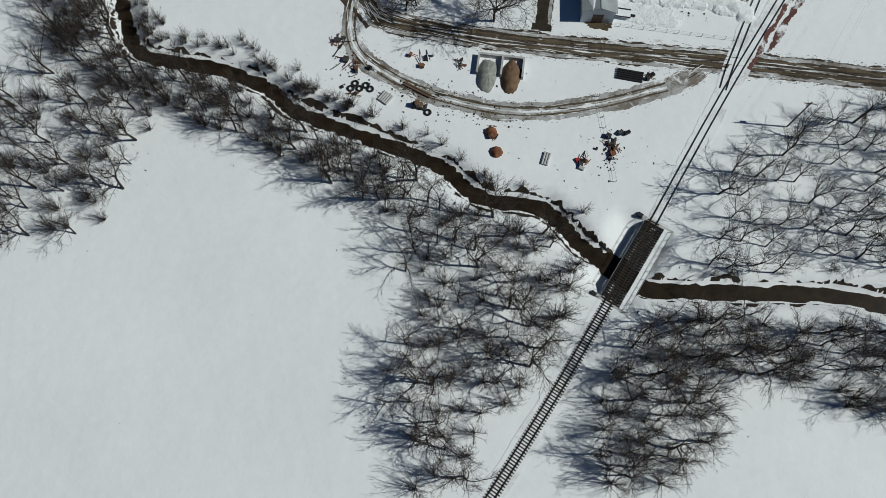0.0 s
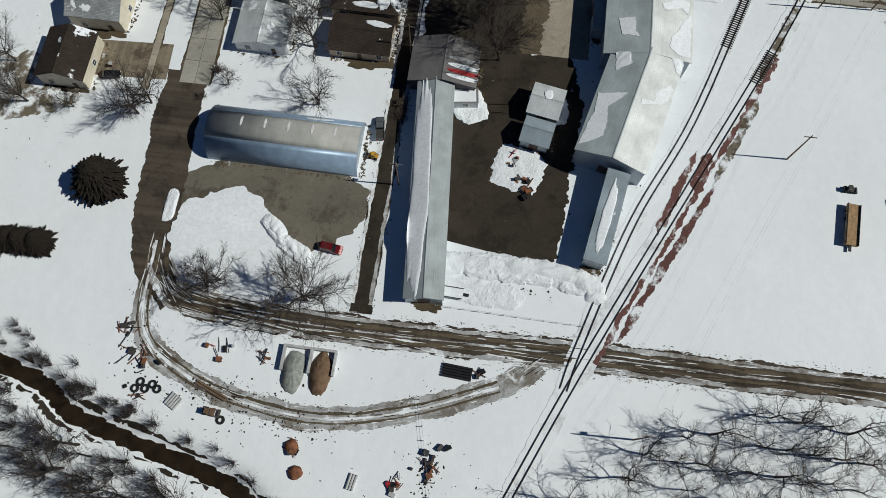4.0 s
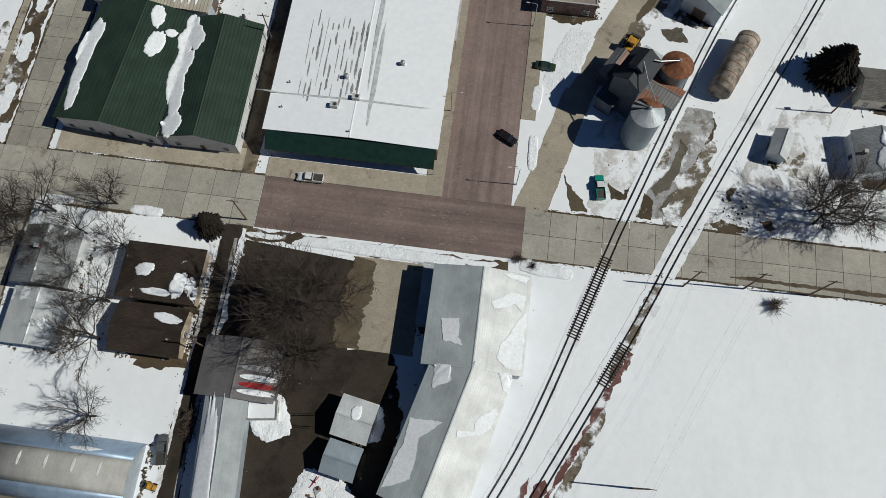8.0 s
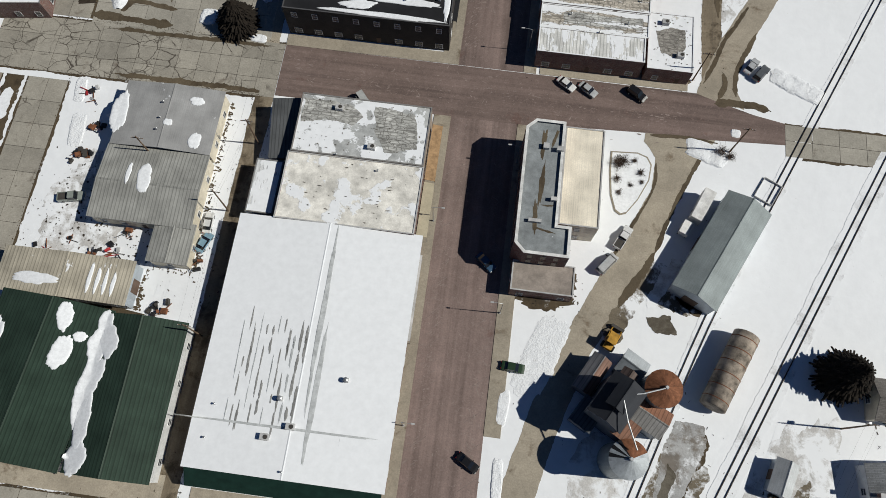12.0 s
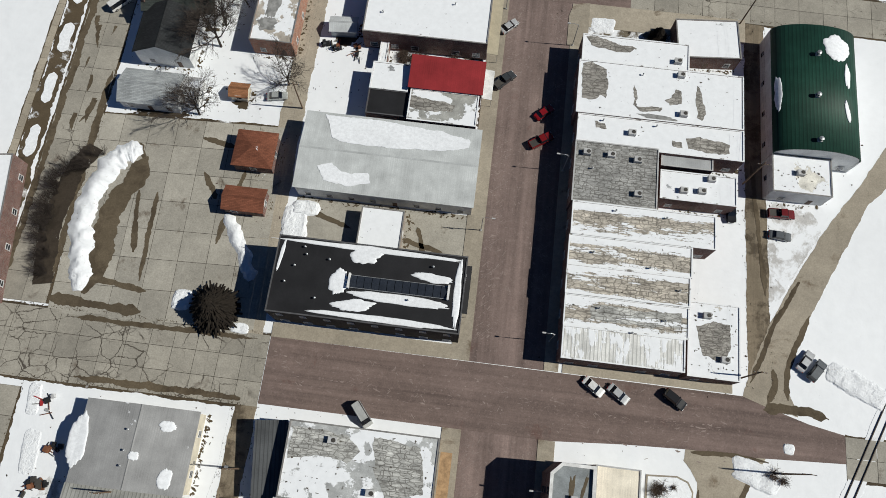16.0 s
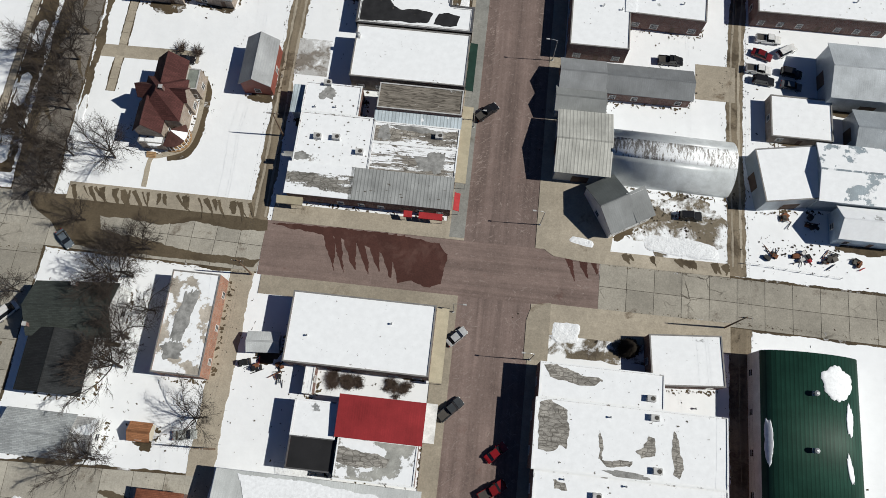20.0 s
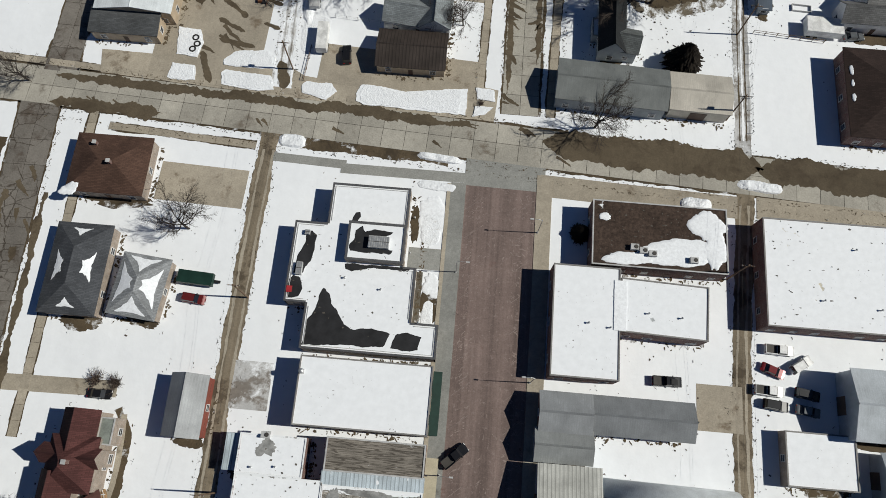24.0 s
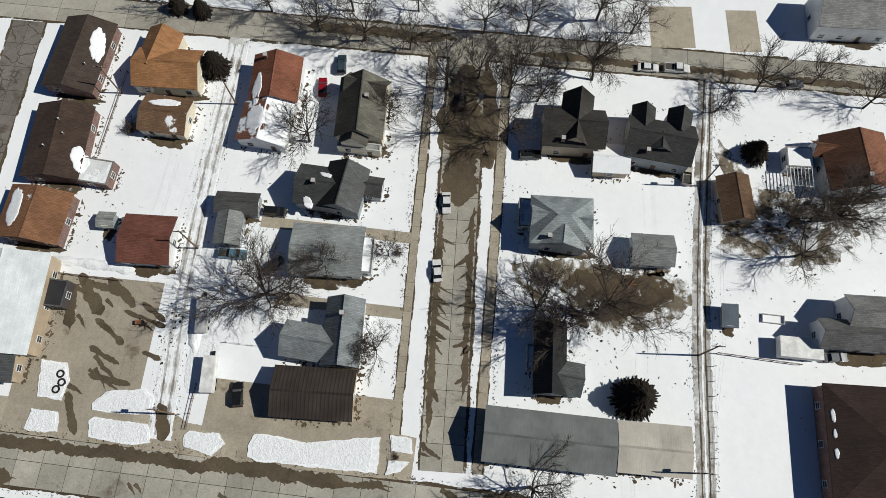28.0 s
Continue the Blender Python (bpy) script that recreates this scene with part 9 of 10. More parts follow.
def power_line(points, label="thin sagging overhead wires between poles"):
    line = base("power_line", label, "power line", *points[0], 0, "", 0)
    x0, y0 = points[0]
    for (ax, ay), (bx, by) in zip(points, points[1:]):
        across = Vector((by - ay, ax - bx, 0)).normalized()
        span = math.hypot(bx - ax, by - ay)
        for d in (-1.15, 0.6, 1.15):
            pts = []
            for k in range(7):
                f = k / 6
                pts.append((ax + (bx - ax) * f + across.x * d - x0, ay + (by - ay) * f + across.y * d - y0, 10.7 - span * 0.03 * 4 * f * (1 - f)))
            part("wire", tube(pts, [0.009] * 7, 3), "black", line)


power_line([(5.9, 202.2), (7.6, 230.4), (4.4, 274.1), (3.6, 301.5), (6.7, 318), (4.5, 396), (5, 431.3), (6, 463.3), (5.8, 501), (7.1, 554.1), (5.9, 587.3), (8.6, 620.8)])
power_line([(102.1, 347.1), (103.3, 389.8), (102.8, 430.9), (103.2, 513.3), (104.2, 549.8), (107.5, 572), (109.5, 608)])
power_line([(61.3, 122.3), (92, 186.7), (112.7, 228.8), (132.5, 272.6)])
power_line([(100.3, 227.7), (112.7, 228.8), (126, 229.1)])


def street_lamp(x, y, turn=180):
    s = base("street_lamp", "grey steel street lamp with a curved arm", "street lamp", x, y, turn, "street lamps")
    part("post", shared("lamp_post", lambda: tube([(0, 0, 0), (0, 0, 4), (0, 0, 8)], [0.11, 0.09, 0.07], 8), "galvanised"), None, s)
    part("arm", shared("lamp_arm", lambda: tube([(0, 0, 7.9), (0.8, 0, 8.25), (1.9, 0, 8.3)], [0.05, 0.045, 0.04], 6), "galvanised"), None, s)
    part("lamp_head", shared("lamp_head", lambda: box(1.8, 2.5, -0.15, 0.15, 8.2, 8.34), "coping"), None, s)
    part("base_plate", shared("lamp_base", lambda: box(-0.2, 0.2, -0.2, 0.2, 0, 0.3), "coping"), None, s)


for x, y in ((63.9, 246), (63.9, 286.8), (63.9, 321), (63.9, 350), (63.9, 388), (63.9, 420), (63.9, 448.8), (63.9, 488.8), (63.9, 520)):
    street_lamp(x, y)
for x, y in ((47.6, 262), (47.6, 305), (47.6, 372), (47.6, 428), (47.6, 470), (47.6, 510)):
    street_lamp(x, y, 0)


# ---- more paints ----
MATS["tan_sheet"] = siding_material("tan_ribbed_sheet", (0.45, 0.4, 0.29), 0.1, 2.0, "Y")
MATS["pale_sheet"] = plain("pale_sheet", (0.42, 0.45, 0.47), 0.5, 0.2)
MATS["bin_sheet"] = siding_material("bin_sheet", (0.2, 0.25, 0.28), 0.2, 1.2)
MATS["elevator_wall"] = siding_material("dark_sheet", (0.13, 0.15, 0.18), 0.2, 1.4, "X")
MATS["tank_paint"] = plain("rusty_tank", (0.27, 0.23, 0.19), 0.8, 0.1, 0.5, 5, 0.35, 1.7)
MATS["grey_gravel"] = plain("grey_gravel", (0.27, 0.28, 0.26), 0.95, 0, 1.0, 8, 0.7, 1.3, 0.5)
MATS["sand"] = plain("brown_sand", (0.15, 0.095, 0.06), 0.95, 0, 1.0, 8, 0.7, 1.3, 0.5)
MATS["yellow_paint"] = plain("yellow_paint", (0.5, 0.27, 0.04), 0.5, 0.1, 0.9, 8, 0.6, 1.2)
MATS["blue_paint"] = plain("blue_paint", (0.1, 0.34, 0.45), 0.5)


# ---- awnings, canopies and fronts ----
def awning(x0, x1, y0, y1, high, low, material, label, side="s"):
    a = base("awning", label, "awning", (x0 + x1) / 2, (y0 + y1) / 2)
    w, d = (x1 - x0) / 2, (y1 - y0) / 2
    if side == "s":
        part("canopy", prism([(-d, low), (d, high), (d, high + 0.12), (-d, low + 0.12)], "x", -w, w), material, a)
        part("valance", box(-w, w, -d - 0.03, -d + 0.03, low - 0.3, low + 0.1), material, a)
        ends = [(-w + 0.1, -d + 0.1), (w - 0.1, -d + 0.1)]
    else:
        part("canopy", prism([(-w, high), (w, low), (w, low + 0.12), (-w, high + 0.12)], "y", -d, d), material, a)
        part("valance", box(w - 0.03, w + 0.03, -d, d, low - 0.3, low + 0.1), material, a)
        ends = [(w - 0.1, -d + 0.1), (w - 0.1, d - 0.1)]
    for x, y in ends:
        part("post", tube([(x, y, 0), (x, y, low)], [0.05, 0.05], 6), "galvanised", a)


awning(9.0, 45.8, 245.8, 249.3, 6.0, 3.3, "green_awning", "long dark green sheet-metal store front awning")
awning(44.7, 46.9, 312.6, 325.8, 4.0, 3.6, "planks", "wooden plank canopy over the sidewalk", "e")
awning(44.7, 46.9, 299.9, 312.2, 3.6, 3.3, "tan_sheet", "tan ribbed metal canopy over the sidewalk", "e")
awning(45.0, 46.6, 278, 296, 3.6, 3.3, "coping", "grey metal canopy along the shop wall", "e")
awning(44.3, 46.8, 413, 428, 3.6, 3.3, "tan_sheet", "tan ribbed metal canopy over the sidewalk", "e")
awning(44.4, 46.6, 401.6, 409, 3.4, 3.1, "trim", "striped white canopy over the sidewalk", "e")
awning(44.9, 47.2, 455, 473, 3.6, 3.4, "tan_sheet", "pale slatted canopy over the sidewalk", "e")
awning(44.9, 46.6, 477, 489, 3.5, 3.3, "green_awning", "dull green canopy over the sidewalk", "e")
awning(35.0, 36.8, 446.6, 447.8, 3.0, 2.5, "red_awning", "small red fabric awning over a shop door")
awning(38.2, 43.2, 446.6, 447.8, 3.0, 2.5, "red_awning", "red fabric awning over a shop window")
awning(45.2, 46.4, 449, 453, 3.0, 2.5, "red_awning", "red fabric awning at the corner shop", "e")
awning(44.9, 46.6, 352.6, 362.6, 4.4, 4.2, "black", "black framed canopy over the bank entrance", "e")
awning(8.0, 13.6, 446.6, 448.2, 3.4, 2.9, "tan_sheet", "slatted tan awning over a doorway")


# ---- grain elevator ----
def grain_bin(x, y, r, high, label, roof):
    b = base("grain_bin", label, "grain bin", x, y, 0, "grain bins")
    n = 28
    part("shell", tube([(0, 0, 0)] + [(0, 0, k * high / 8) for k in range(1, 9)], [r] * 9, n), "bin_sheet", b)
    for k in range(n):
        a0, a1 = math.tau * k / n, math.tau * (k + 1) / n
        bm = bmesh.new()
        v = [bm.verts.new(p) for p in (((r + 0.2) * math.cos(a0), (r + 0.2) * math.sin(a0), high - 0.1), ((r + 0.2) * math.cos(a1), (r + 0.2) * math.sin(a1), high - 0.1), (0.4 * math.cos(a1), 0.4 * math.sin(a1), high + r * 0.5), (0.4 * math.cos(a0), 0.4 * math.sin(a0), high + r * 0.5))]
        w = [bm.verts.new(q.co + Vector((0, 0, 0.06))) for q in v]
        bm.faces.new(w)
        bm.faces.new(v[::-1])
        for i in range(4):
            bm.faces.new((v[i], v[(i + 1) % 4], w[(i + 1) % 4], w[i]))
        part("roof_sheet", bm, roof(k), b)
    part("cap", tube([(0, 0, high + r * 0.48), (0, 0, high + r * 0.5 + 0.5)], [0.45, 0.3], 12), "galvanised", b)
    part("ladder", box(r, r + 0.1, -0.2, 0.2, 0, high), "dark_trim", b)


grain_bin(95.2, 274.4, 3.4, 9.0, "steel grain bin with a rusty conical roof", lambda k: "rust")
grain_bin(88.8, 260.8, 3.4, 11.0, "steel grain bin with a rust and silver conical roof", lambda k: "rust" if 2 <= k <= 8 else "black" if 9 <= k <= 14 and k % 2 else "pale_sheet")


def elevator():
    e = base("grain_elevator", "tall dark sheet-metal grain elevator with rusty annexes", "grain elevator", 85.6, 271)
    dark = (0.03, 0.033, 0.04)
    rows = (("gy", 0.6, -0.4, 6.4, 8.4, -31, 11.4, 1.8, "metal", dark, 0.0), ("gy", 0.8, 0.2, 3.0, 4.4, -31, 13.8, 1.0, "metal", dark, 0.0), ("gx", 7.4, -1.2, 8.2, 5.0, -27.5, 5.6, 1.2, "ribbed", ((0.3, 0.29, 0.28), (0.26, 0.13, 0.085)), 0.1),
            # first shed's greys paint a shaded and a sunlit slope; rust tones are its own
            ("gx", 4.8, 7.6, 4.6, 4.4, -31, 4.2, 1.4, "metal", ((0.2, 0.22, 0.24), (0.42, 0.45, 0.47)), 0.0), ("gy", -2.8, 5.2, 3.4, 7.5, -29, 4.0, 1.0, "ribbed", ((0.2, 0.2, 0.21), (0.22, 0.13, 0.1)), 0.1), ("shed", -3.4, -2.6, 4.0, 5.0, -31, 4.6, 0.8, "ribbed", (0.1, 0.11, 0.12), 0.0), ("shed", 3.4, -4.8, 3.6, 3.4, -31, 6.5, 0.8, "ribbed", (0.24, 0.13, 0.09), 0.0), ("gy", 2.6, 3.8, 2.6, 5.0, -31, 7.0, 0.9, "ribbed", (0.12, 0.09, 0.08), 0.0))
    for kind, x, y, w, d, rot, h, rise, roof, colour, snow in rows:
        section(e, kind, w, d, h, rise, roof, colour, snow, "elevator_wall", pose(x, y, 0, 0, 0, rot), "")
    part("spout", tube([(0.8, 0.4, 14.6), (5, 1.5, 12.4), (9.6, 3.3, 10.9)], [0.14, 0.14, 0.14], 8), "galvanised", e)
    part("spout", tube([(0.8, 0, 14.6), (2, -4, 13.9), (4.0, -8.6, 13.3)], [0.14, 0.14, 0.14], 8), "galvanised", e)


elevator()


def tank():
    a, b = Vector((113.2, 288.1, 2.6)), Vector((106.5, 273.2, 2.6))
    t = base("storage_tank", "long rusty cylindrical storage tank lying on the snow", "tank", 0, 0)
    mid, way = (a + b) / 2, (b - a)
    t.matrix_basis = pose(mid.x, mid.y, 0, 0, 0, math.degrees(math.atan2(way.y, way.x)))
    half = way.length / 2
    shell = tube([(-half - 0.25, 0, 2.6), (-half, 0, 2.6), (half, 0, 2.6), (half + 0.25, 0, 2.6)], [2.1, 2.6, 2.6, 2.1], 32)
    for f in shell.faces:
        f.smooth = len(f.verts) == 4
    part("shell", shell, "tank_paint", t)
    for k in range(6):
        x = -half + (k + 0.5) * half / 3
        part("band", tube([(x - 0.08, 0, 2.6), (x + 0.08, 0, 2.6)], [2.64, 2.64], 32), "rust", t)
    for x in (-half * 0.6, half * 0.6):
        part("saddle", box(x - 0.4, x + 0.4, -1.8, 1.8, 0, 0.9), "coping", t)


tank()


# ---- scrap, machines and farm things ----
def scrap(x, y, size, n, seed, label, tones=("rust", "black", "dark_trim")):
    rng = random.Random(seed)
    s = base("scrap_pile", label, "scrap pile", x, y, rng.uniform(0, 360), "scrap piles")
    for k in range(n):
        px, py, l = rng.gauss(0, size * 0.45), rng.gauss(0, size * 0.45), rng.uniform(0.4, 1.7)
        m = pose(px, py, rng.uniform(0.05, 0.35), rng.uniform(-12, 12), rng.uniform(-12, 12), rng.uniform(0, 180))
        if rng.random() < 0.5:
            part("beam", tube([(-l, 0, 0.1), (l, 0, 0.15)], [0.09, 0.09], 5), tones[k % len(tones)], s, m=m)
        else:
            a, b = rng.uniform(0.2, 0.6), rng.uniform(0.2, 0.7)
            bm = box(-a, a, -b, b, -0.05, rng.uniform(0.2, 0.8))
            part("lump", bm, tones[k % len(tones)], s, m=m)


for k, row in enumerate(((21.9, 112.5, 3.6, 22), (16.8, 107.6, 1.8, 12), (-4.1, 112, 1.6, 9), (-38, 125, 3.2, 16), (-41, 131, 2.6, 12), (-22, 128.6, 2.6, 9), (-13, 128.6, 2.2, 9), (-36.5, 118, 1.6, 8), (30, 130.4, 1.4, 8), (-33.9, 325.3, 2.2, 12), (-30.4, 317.3, 1.6, 8), (-33.1, 310, 1.8, 9), (-30.4, 311, 1.4, 7), (-18.1, 288.7, 2.0, 12), (-22, 288.2, 2.0, 12),
                         (-28, 290.9, 0.9, 4), (-16.5, 293.5, 1.3, 7), (-32.2, 287.5, 1.6, 8), (-5.6, 278.2, 2.4, 12), (-1, 288.5, 2.2, 11), (112.2, 447.2, 1.8, 9), (118.8, 447.3, 1.6, 9), (124.3, 447.9, 1.8, 9), (115.3, 455.9, 1.5, 7), (121.4, 455.4, 1.6, 8), (130.8, 447.5, 1.6, 7), (116.5, 181.2, 1.8, 9), (122.2, 180.8, 1.8, 10), (120.2, 172.3, 1.2, 6),
                         (32.6, 178.4, 1.6, 9), (35, 174.2, 1.8, 8), (35.8, 171, 1.4, 6), (9.6, 463, 0.9, 4), (37, 503.2, 0.5, 3), (-2, 571, 1.2, 6), (94, 586, 1.2, 6), (134, 604, 1.8, 8), (9, 412.6, 1.4, 7), (14, 411, 1.2, 6), (96.6, 384, 1.0, 5), (100, 389, 1.2, 6), (77, 311, 1.0, 5))):
    scrap(*row, 300 + k, "pile of rusty and dark scrap lying in snow", ("rust", "black", "coping", "dark_trim", "red_awning") if k % 4 == 1 else ("rust", "black", "dark_trim"))


def tyre(x, y, r=0.8):
    t = base("tyre", "worn black tyre lying in snow", "tyre", x, y, 0, "tyres")
    bm = bmesh.new()
    rings = []
    for k in range(18):
        a = math.tau * k / 18
        c, s = math.cos(a), math.sin(a)
        rings.append([bm.verts.new(((r + dr) * c, (r + dr) * s, z)) for dr, z in ((0, 0.02), (0.1, 0.15), (0, 0.32), (-0.34, 0.32), (-0.38, 0.15), (-0.34, 0.02))])
    for i in range(18):
        a, b = rings[i], rings[(i + 1) % 18]
        for j in range(6):
            bm.faces.new((a[j], a[(j + 1) % 6], b[(j + 1) % 6], b[j]))
    part("tread", bm, "rubber", t)


for x, y in ((-16.2, 560.2), (-15.6, 558.6), (-16.4, 557.2), (-36.4, 120.6), (-35.2, 119.4), (-33.9, 120.4), (-32.8, 119.6), (-37.2, 119.2), (-19, 115.4)):
    tyre(x, y)


def bale(x, y, r, label):
    b = base("heap", label, "heap", x, y, 0, "small heaps")
    part("mound", blob(r, r, 0, 0.5, x, 28, 0.25, 0.7), "rust", b)


bale(-4.2, 112.2, 1.4, "small mound of brown scrap in snow")
bale(-2.6, 107.7, 1.4, "round mound of brown debris in snow")


def logs(x, y, heading, n, length, label, material="bark"):
    b = base("log_stack", label, "log stack", x, y, heading, "stacks")
    for k in range(n):
        part("log", tube([(-length / 2, (k - n / 2) * 0.55, 0.28), (length / 2, (k - n / 2) * 0.55, 0.28)], [0.26, 0.26], 9), material, b)


logs(8.1, 107.5, 80, 3, 3.0, "three grey logs lying side by side", "coping")
logs(-29.2, 117.9, 60, 5, 2.6, "row of grey pipes lying in snow", "coping")
logs(25.7, 131, -4, 5, 6.0, "stack of dark steel beams in snow", "black")
logs(-22, 121, -22, 2, 7.0, "long dark timbers lying in snow", "wood_pole")


def material_bay():
    b = base("material_bay", "open concrete bay holding gravel and sand piles", "storage bay", -4, 128)
    part("back_wall", box(-5.4, 5.4, 3.2, 3.7, 0, 1.3), "coping", b)
    for x in (-5.4, 0.1, 5.0):
        part("side_wall", box(x, x + 0.45, -1.5, 3.2, 0, 1.3), "coping", b)
    for x, m, s in ((-2.7, "grey_gravel", 3), (2.7, "sand", 4)):
        pile = base("gravel_pile", "pile of grey gravel in a bay" if x < 0 else "pile of brown sand in a bay", "pile", -4 + x, 126.6)
        part("mound", blob(2.3, 4.4, 0, 0.3, s, 32, 0.2, 1.3), m, pile)


material_bay()


def machine(x, y, heading, colour, label, size=1.0, name="farm_machine"):
    """A small wheeled machine: hull, cab, bucket or drawbar, and its wheels."""
    t = base(name, label, "machine", x, y, heading)
    s = size
    part("hull", box(-1.3 * s, 1.2 * s, -0.6 * s, 0.6 * s, 0.5 * s, 1.2 * s), colour, t)
    part("cab", box(-0.6 * s, 0.3 * s, -0.55 * s, 0.55 * s, 1.2 * s, 2.2 * s), "glass", t)
    part("cab_roof", box(-0.7 * s, 0.4 * s, -0.62 * s, 0.62 * s, 2.2 * s, 2.3 * s), colour, t)
    part("bucket", prism([(-0.9 * s, 0.1), (0.9 * s, 0.1), (0.9 * s, 0.7 * s), (-0.9 * s, 0.7 * s)], "x", 1.9 * s, 2.3 * s), "dark_trim", t)
    for sy in (-1, 1):
        part("arm", tube([(-0.2 * s, sy * 0.7 * s, 1.1 * s), (1.4 * s, sy * 0.7 * s, 1.0 * s), (2.0 * s, sy * 0.6 * s, 0.4 * s)], [0.09 * s] * 3, 6), colour, t)
        for sx in (-0.8, 0.8):
            part("wheel", tube([(sx * s, sy * 0.62 * s, 0.45 * s), (sx * s, sy * 0.9 * s, 0.45 * s)], [0.45 * s, 0.45 * s], 14), "rubber", t)


machine(86.6, 283.8, 65, "yellow_paint", "yellow wheel loader parked in snow", 1.5, "wheel_loader")
machine(1.5, 175.2, 170, "yellow_paint", "small orange skid loader by the hut", 0.8, "skid_loader")
machine(-21.4, 116.7, -5, "sand", "small tan machine standing in snow", 0.9)
machine(118, 174.9, 90, "blue_paint", "light blue wheeled spreader on snow", 1.3)
machine(120.6, 177.6, 20, "rust", "rusty red tillage machine on snow", 1.2)
machine(116.6, 179.2, 5, "trim", "white tank implement on snow", 1.2)
machine(104.9, 180.9, 0, "dark_trim", "dark machine parked on the snow field", 0.8)
machine(128.0, 188.5, 0, "dark_trim", "dark machine beside a wooden pole", 0.9)
machine(91.4, 491.2, 180, "black", "black utility machine beside a brick building", 0.9)


machine(6.8, 413, 20, "black", "dark ride-on machine standing in trodden snow", 0.7)
machine(9.4, 412.2, 15, "black", "dark ride-on machine standing in trodden snow", 0.6)
scrap(14.5, 413.3, 1.1, 8, 990, "dark heap of tyres and scrap beside a shed")
rng = random.Random(41)
for k in range(34):
    east = k > 21
    bush((38.6 if east else 28.2) + rng.uniform(-2.6, 2.6) * (1 if east else 1.35), 411.6 + rng.gauss(0, 0.75), rng.uniform(0.7, 1.1), "dense dark brown shrub in a vacant shop lot")
structure("lot_rubble", plate([(31.6, 415.2), (33, 414.6), (37, 414.4), (39, 413.4), (43.3, 413.2), (43.3, 415.4)], -0.02, 0.06, 0.3, 9), "soil", "brown rubble and dead leaves along a wall")

# ---- snow banks ----
def snow_bank(x, y, rx, ry, rot, seed, high=0.6):
    """A heap pushed together by a plough: blunt ends, a ragged foot and a broken top."""
    n, m = max(8, min(40, int(rx * 2 / 0.45))), max(8, min(40, int(ry * 2 / 0.45)))
    verts, faces = [], []
    for j in range(m + 1):
        for i in range(n + 1):
            u, v = 2 * i / n - 1, 2 * j / m - 1
            px, py = rx * u * math.sqrt(1 - 0.32 * v * v), ry * v * math.sqrt(1 - 0.32 * u * u)
            edge = max(abs(u), abs(v))
            wob = 1 + 0.16 * noise.noise((px * 0.45, py * 0.45, seed)) + 0.1 * noise.noise((px * 1.4, py * 1.4, seed))
            top = min(1.0, (1 - edge) * 3.2) ** 0.7
            z = top * high * 0.75 * (1 + 0.5 * noise.noise((px * 0.5, py * 0.5, seed + 4)) + 0.22 * noise.noise((px * 1.6, py * 1.6, seed + 7))) if edge < 1 else -0.06
            verts.append((px * wob, py * wob, z))
    for j in range(m):
        for i in range(n):
            k = j * (n + 1) + i
            faces.append((k, k + 1, k + n + 2, k + n + 1))
    me = bpy.data.meshes.new("snow_bank")
    me.from_pydata(verts, [], faces)
    ob = part("snow_bank", me, "old_snow")
    ob.matrix_basis = pose(x, y, 0, 0, 0, rot)
    tagged(ob, "ploughed bank of lumpy snow", "snow bank", "snow banks")


for k, row in enumerate(((-12.2, 349.2, 2.2, 2.4, 0), (8, 366, 3.0, 7.5, 4, 0.5), (9.5, 372.4, 3.2, 1.8, 0), (9.6, 536.6, 3.2, 1.6, 0), (42, 535.2, 5.0, 1.0, -4),
                         (34, 153.5, 12, 3.2, 0, 0.8), (47.5, 152.5, 4, 3, 0, 0.7), (29, 147.6, 9, 3, -3, 0.4), (33.2, 176.4, 6, 5.6, -15, 0.3), (38.6, 192, 5, 4, 0, 0.25), (21, 190.6, 4, 4.6, 20, 0.4), (-17, 156, 3.6, 1.8, -42, 0.9), (-11.6, 151.6, 4.4, 2.0, -30, 0.9), (-40, 158, 1.4, 4, 0, 0.5), (37, 227, 19, 1.5, -1, 0.4), (66.7, 254, 1.2, 4.5, 2, 0.3), (66.4, 268, 1.3, 4.0, -2, 0.3), (73, 279, 4, 9, -20, 0.15), (112, 334.6, 1.2, 1.2, 0, 0.3), (126, 348.6, 7, 2.6, -25, 0.5),
                         (105.6, 329, 5, 2.6, -20, 0.5), (97, 529, 3.4, 1.8, 0, 1.0), (111, 534.4, 5.0, 1.4, -4, 0.6), (73, 446, 3, 1.0, -10, 0.3), (94, 447, 8, 2.2, -4, 0.3), (70.6, 426.4, 3.4, 2.4, 0, 0.3), (-40, 459, 1.0, 10, 0, 0.2), (11, 563.4, 3.4, 6, 0, 0.12), (42, 528.6, 4.4, 1.1, -3, 0.3), (41.6, 519, 2.4, 3.6, 0, 0.2), (42.4, 500, 1.4, 3.6, 0, 0.2), (-14, 229.6, 4, 1.2, 0, 0.4), (-34, 229.8, 4, 1.1, 0, 0.4), (72, 227.5, 6, 1.6, -4, 0.4), (0.8, 344.9, 2.2, 1.2, 0, 0.3), (-36.6, 326, 1.5, 3.4, 4, 0.3), (-34.4, 316, 2.0, 4.4, 6, 0.2), (20.6, 394, 4.4, 1.6, 0, 0.3))):
    snow_bank(*row[:5], 400 + k, row[5] if len(row) > 5 else 0.6)


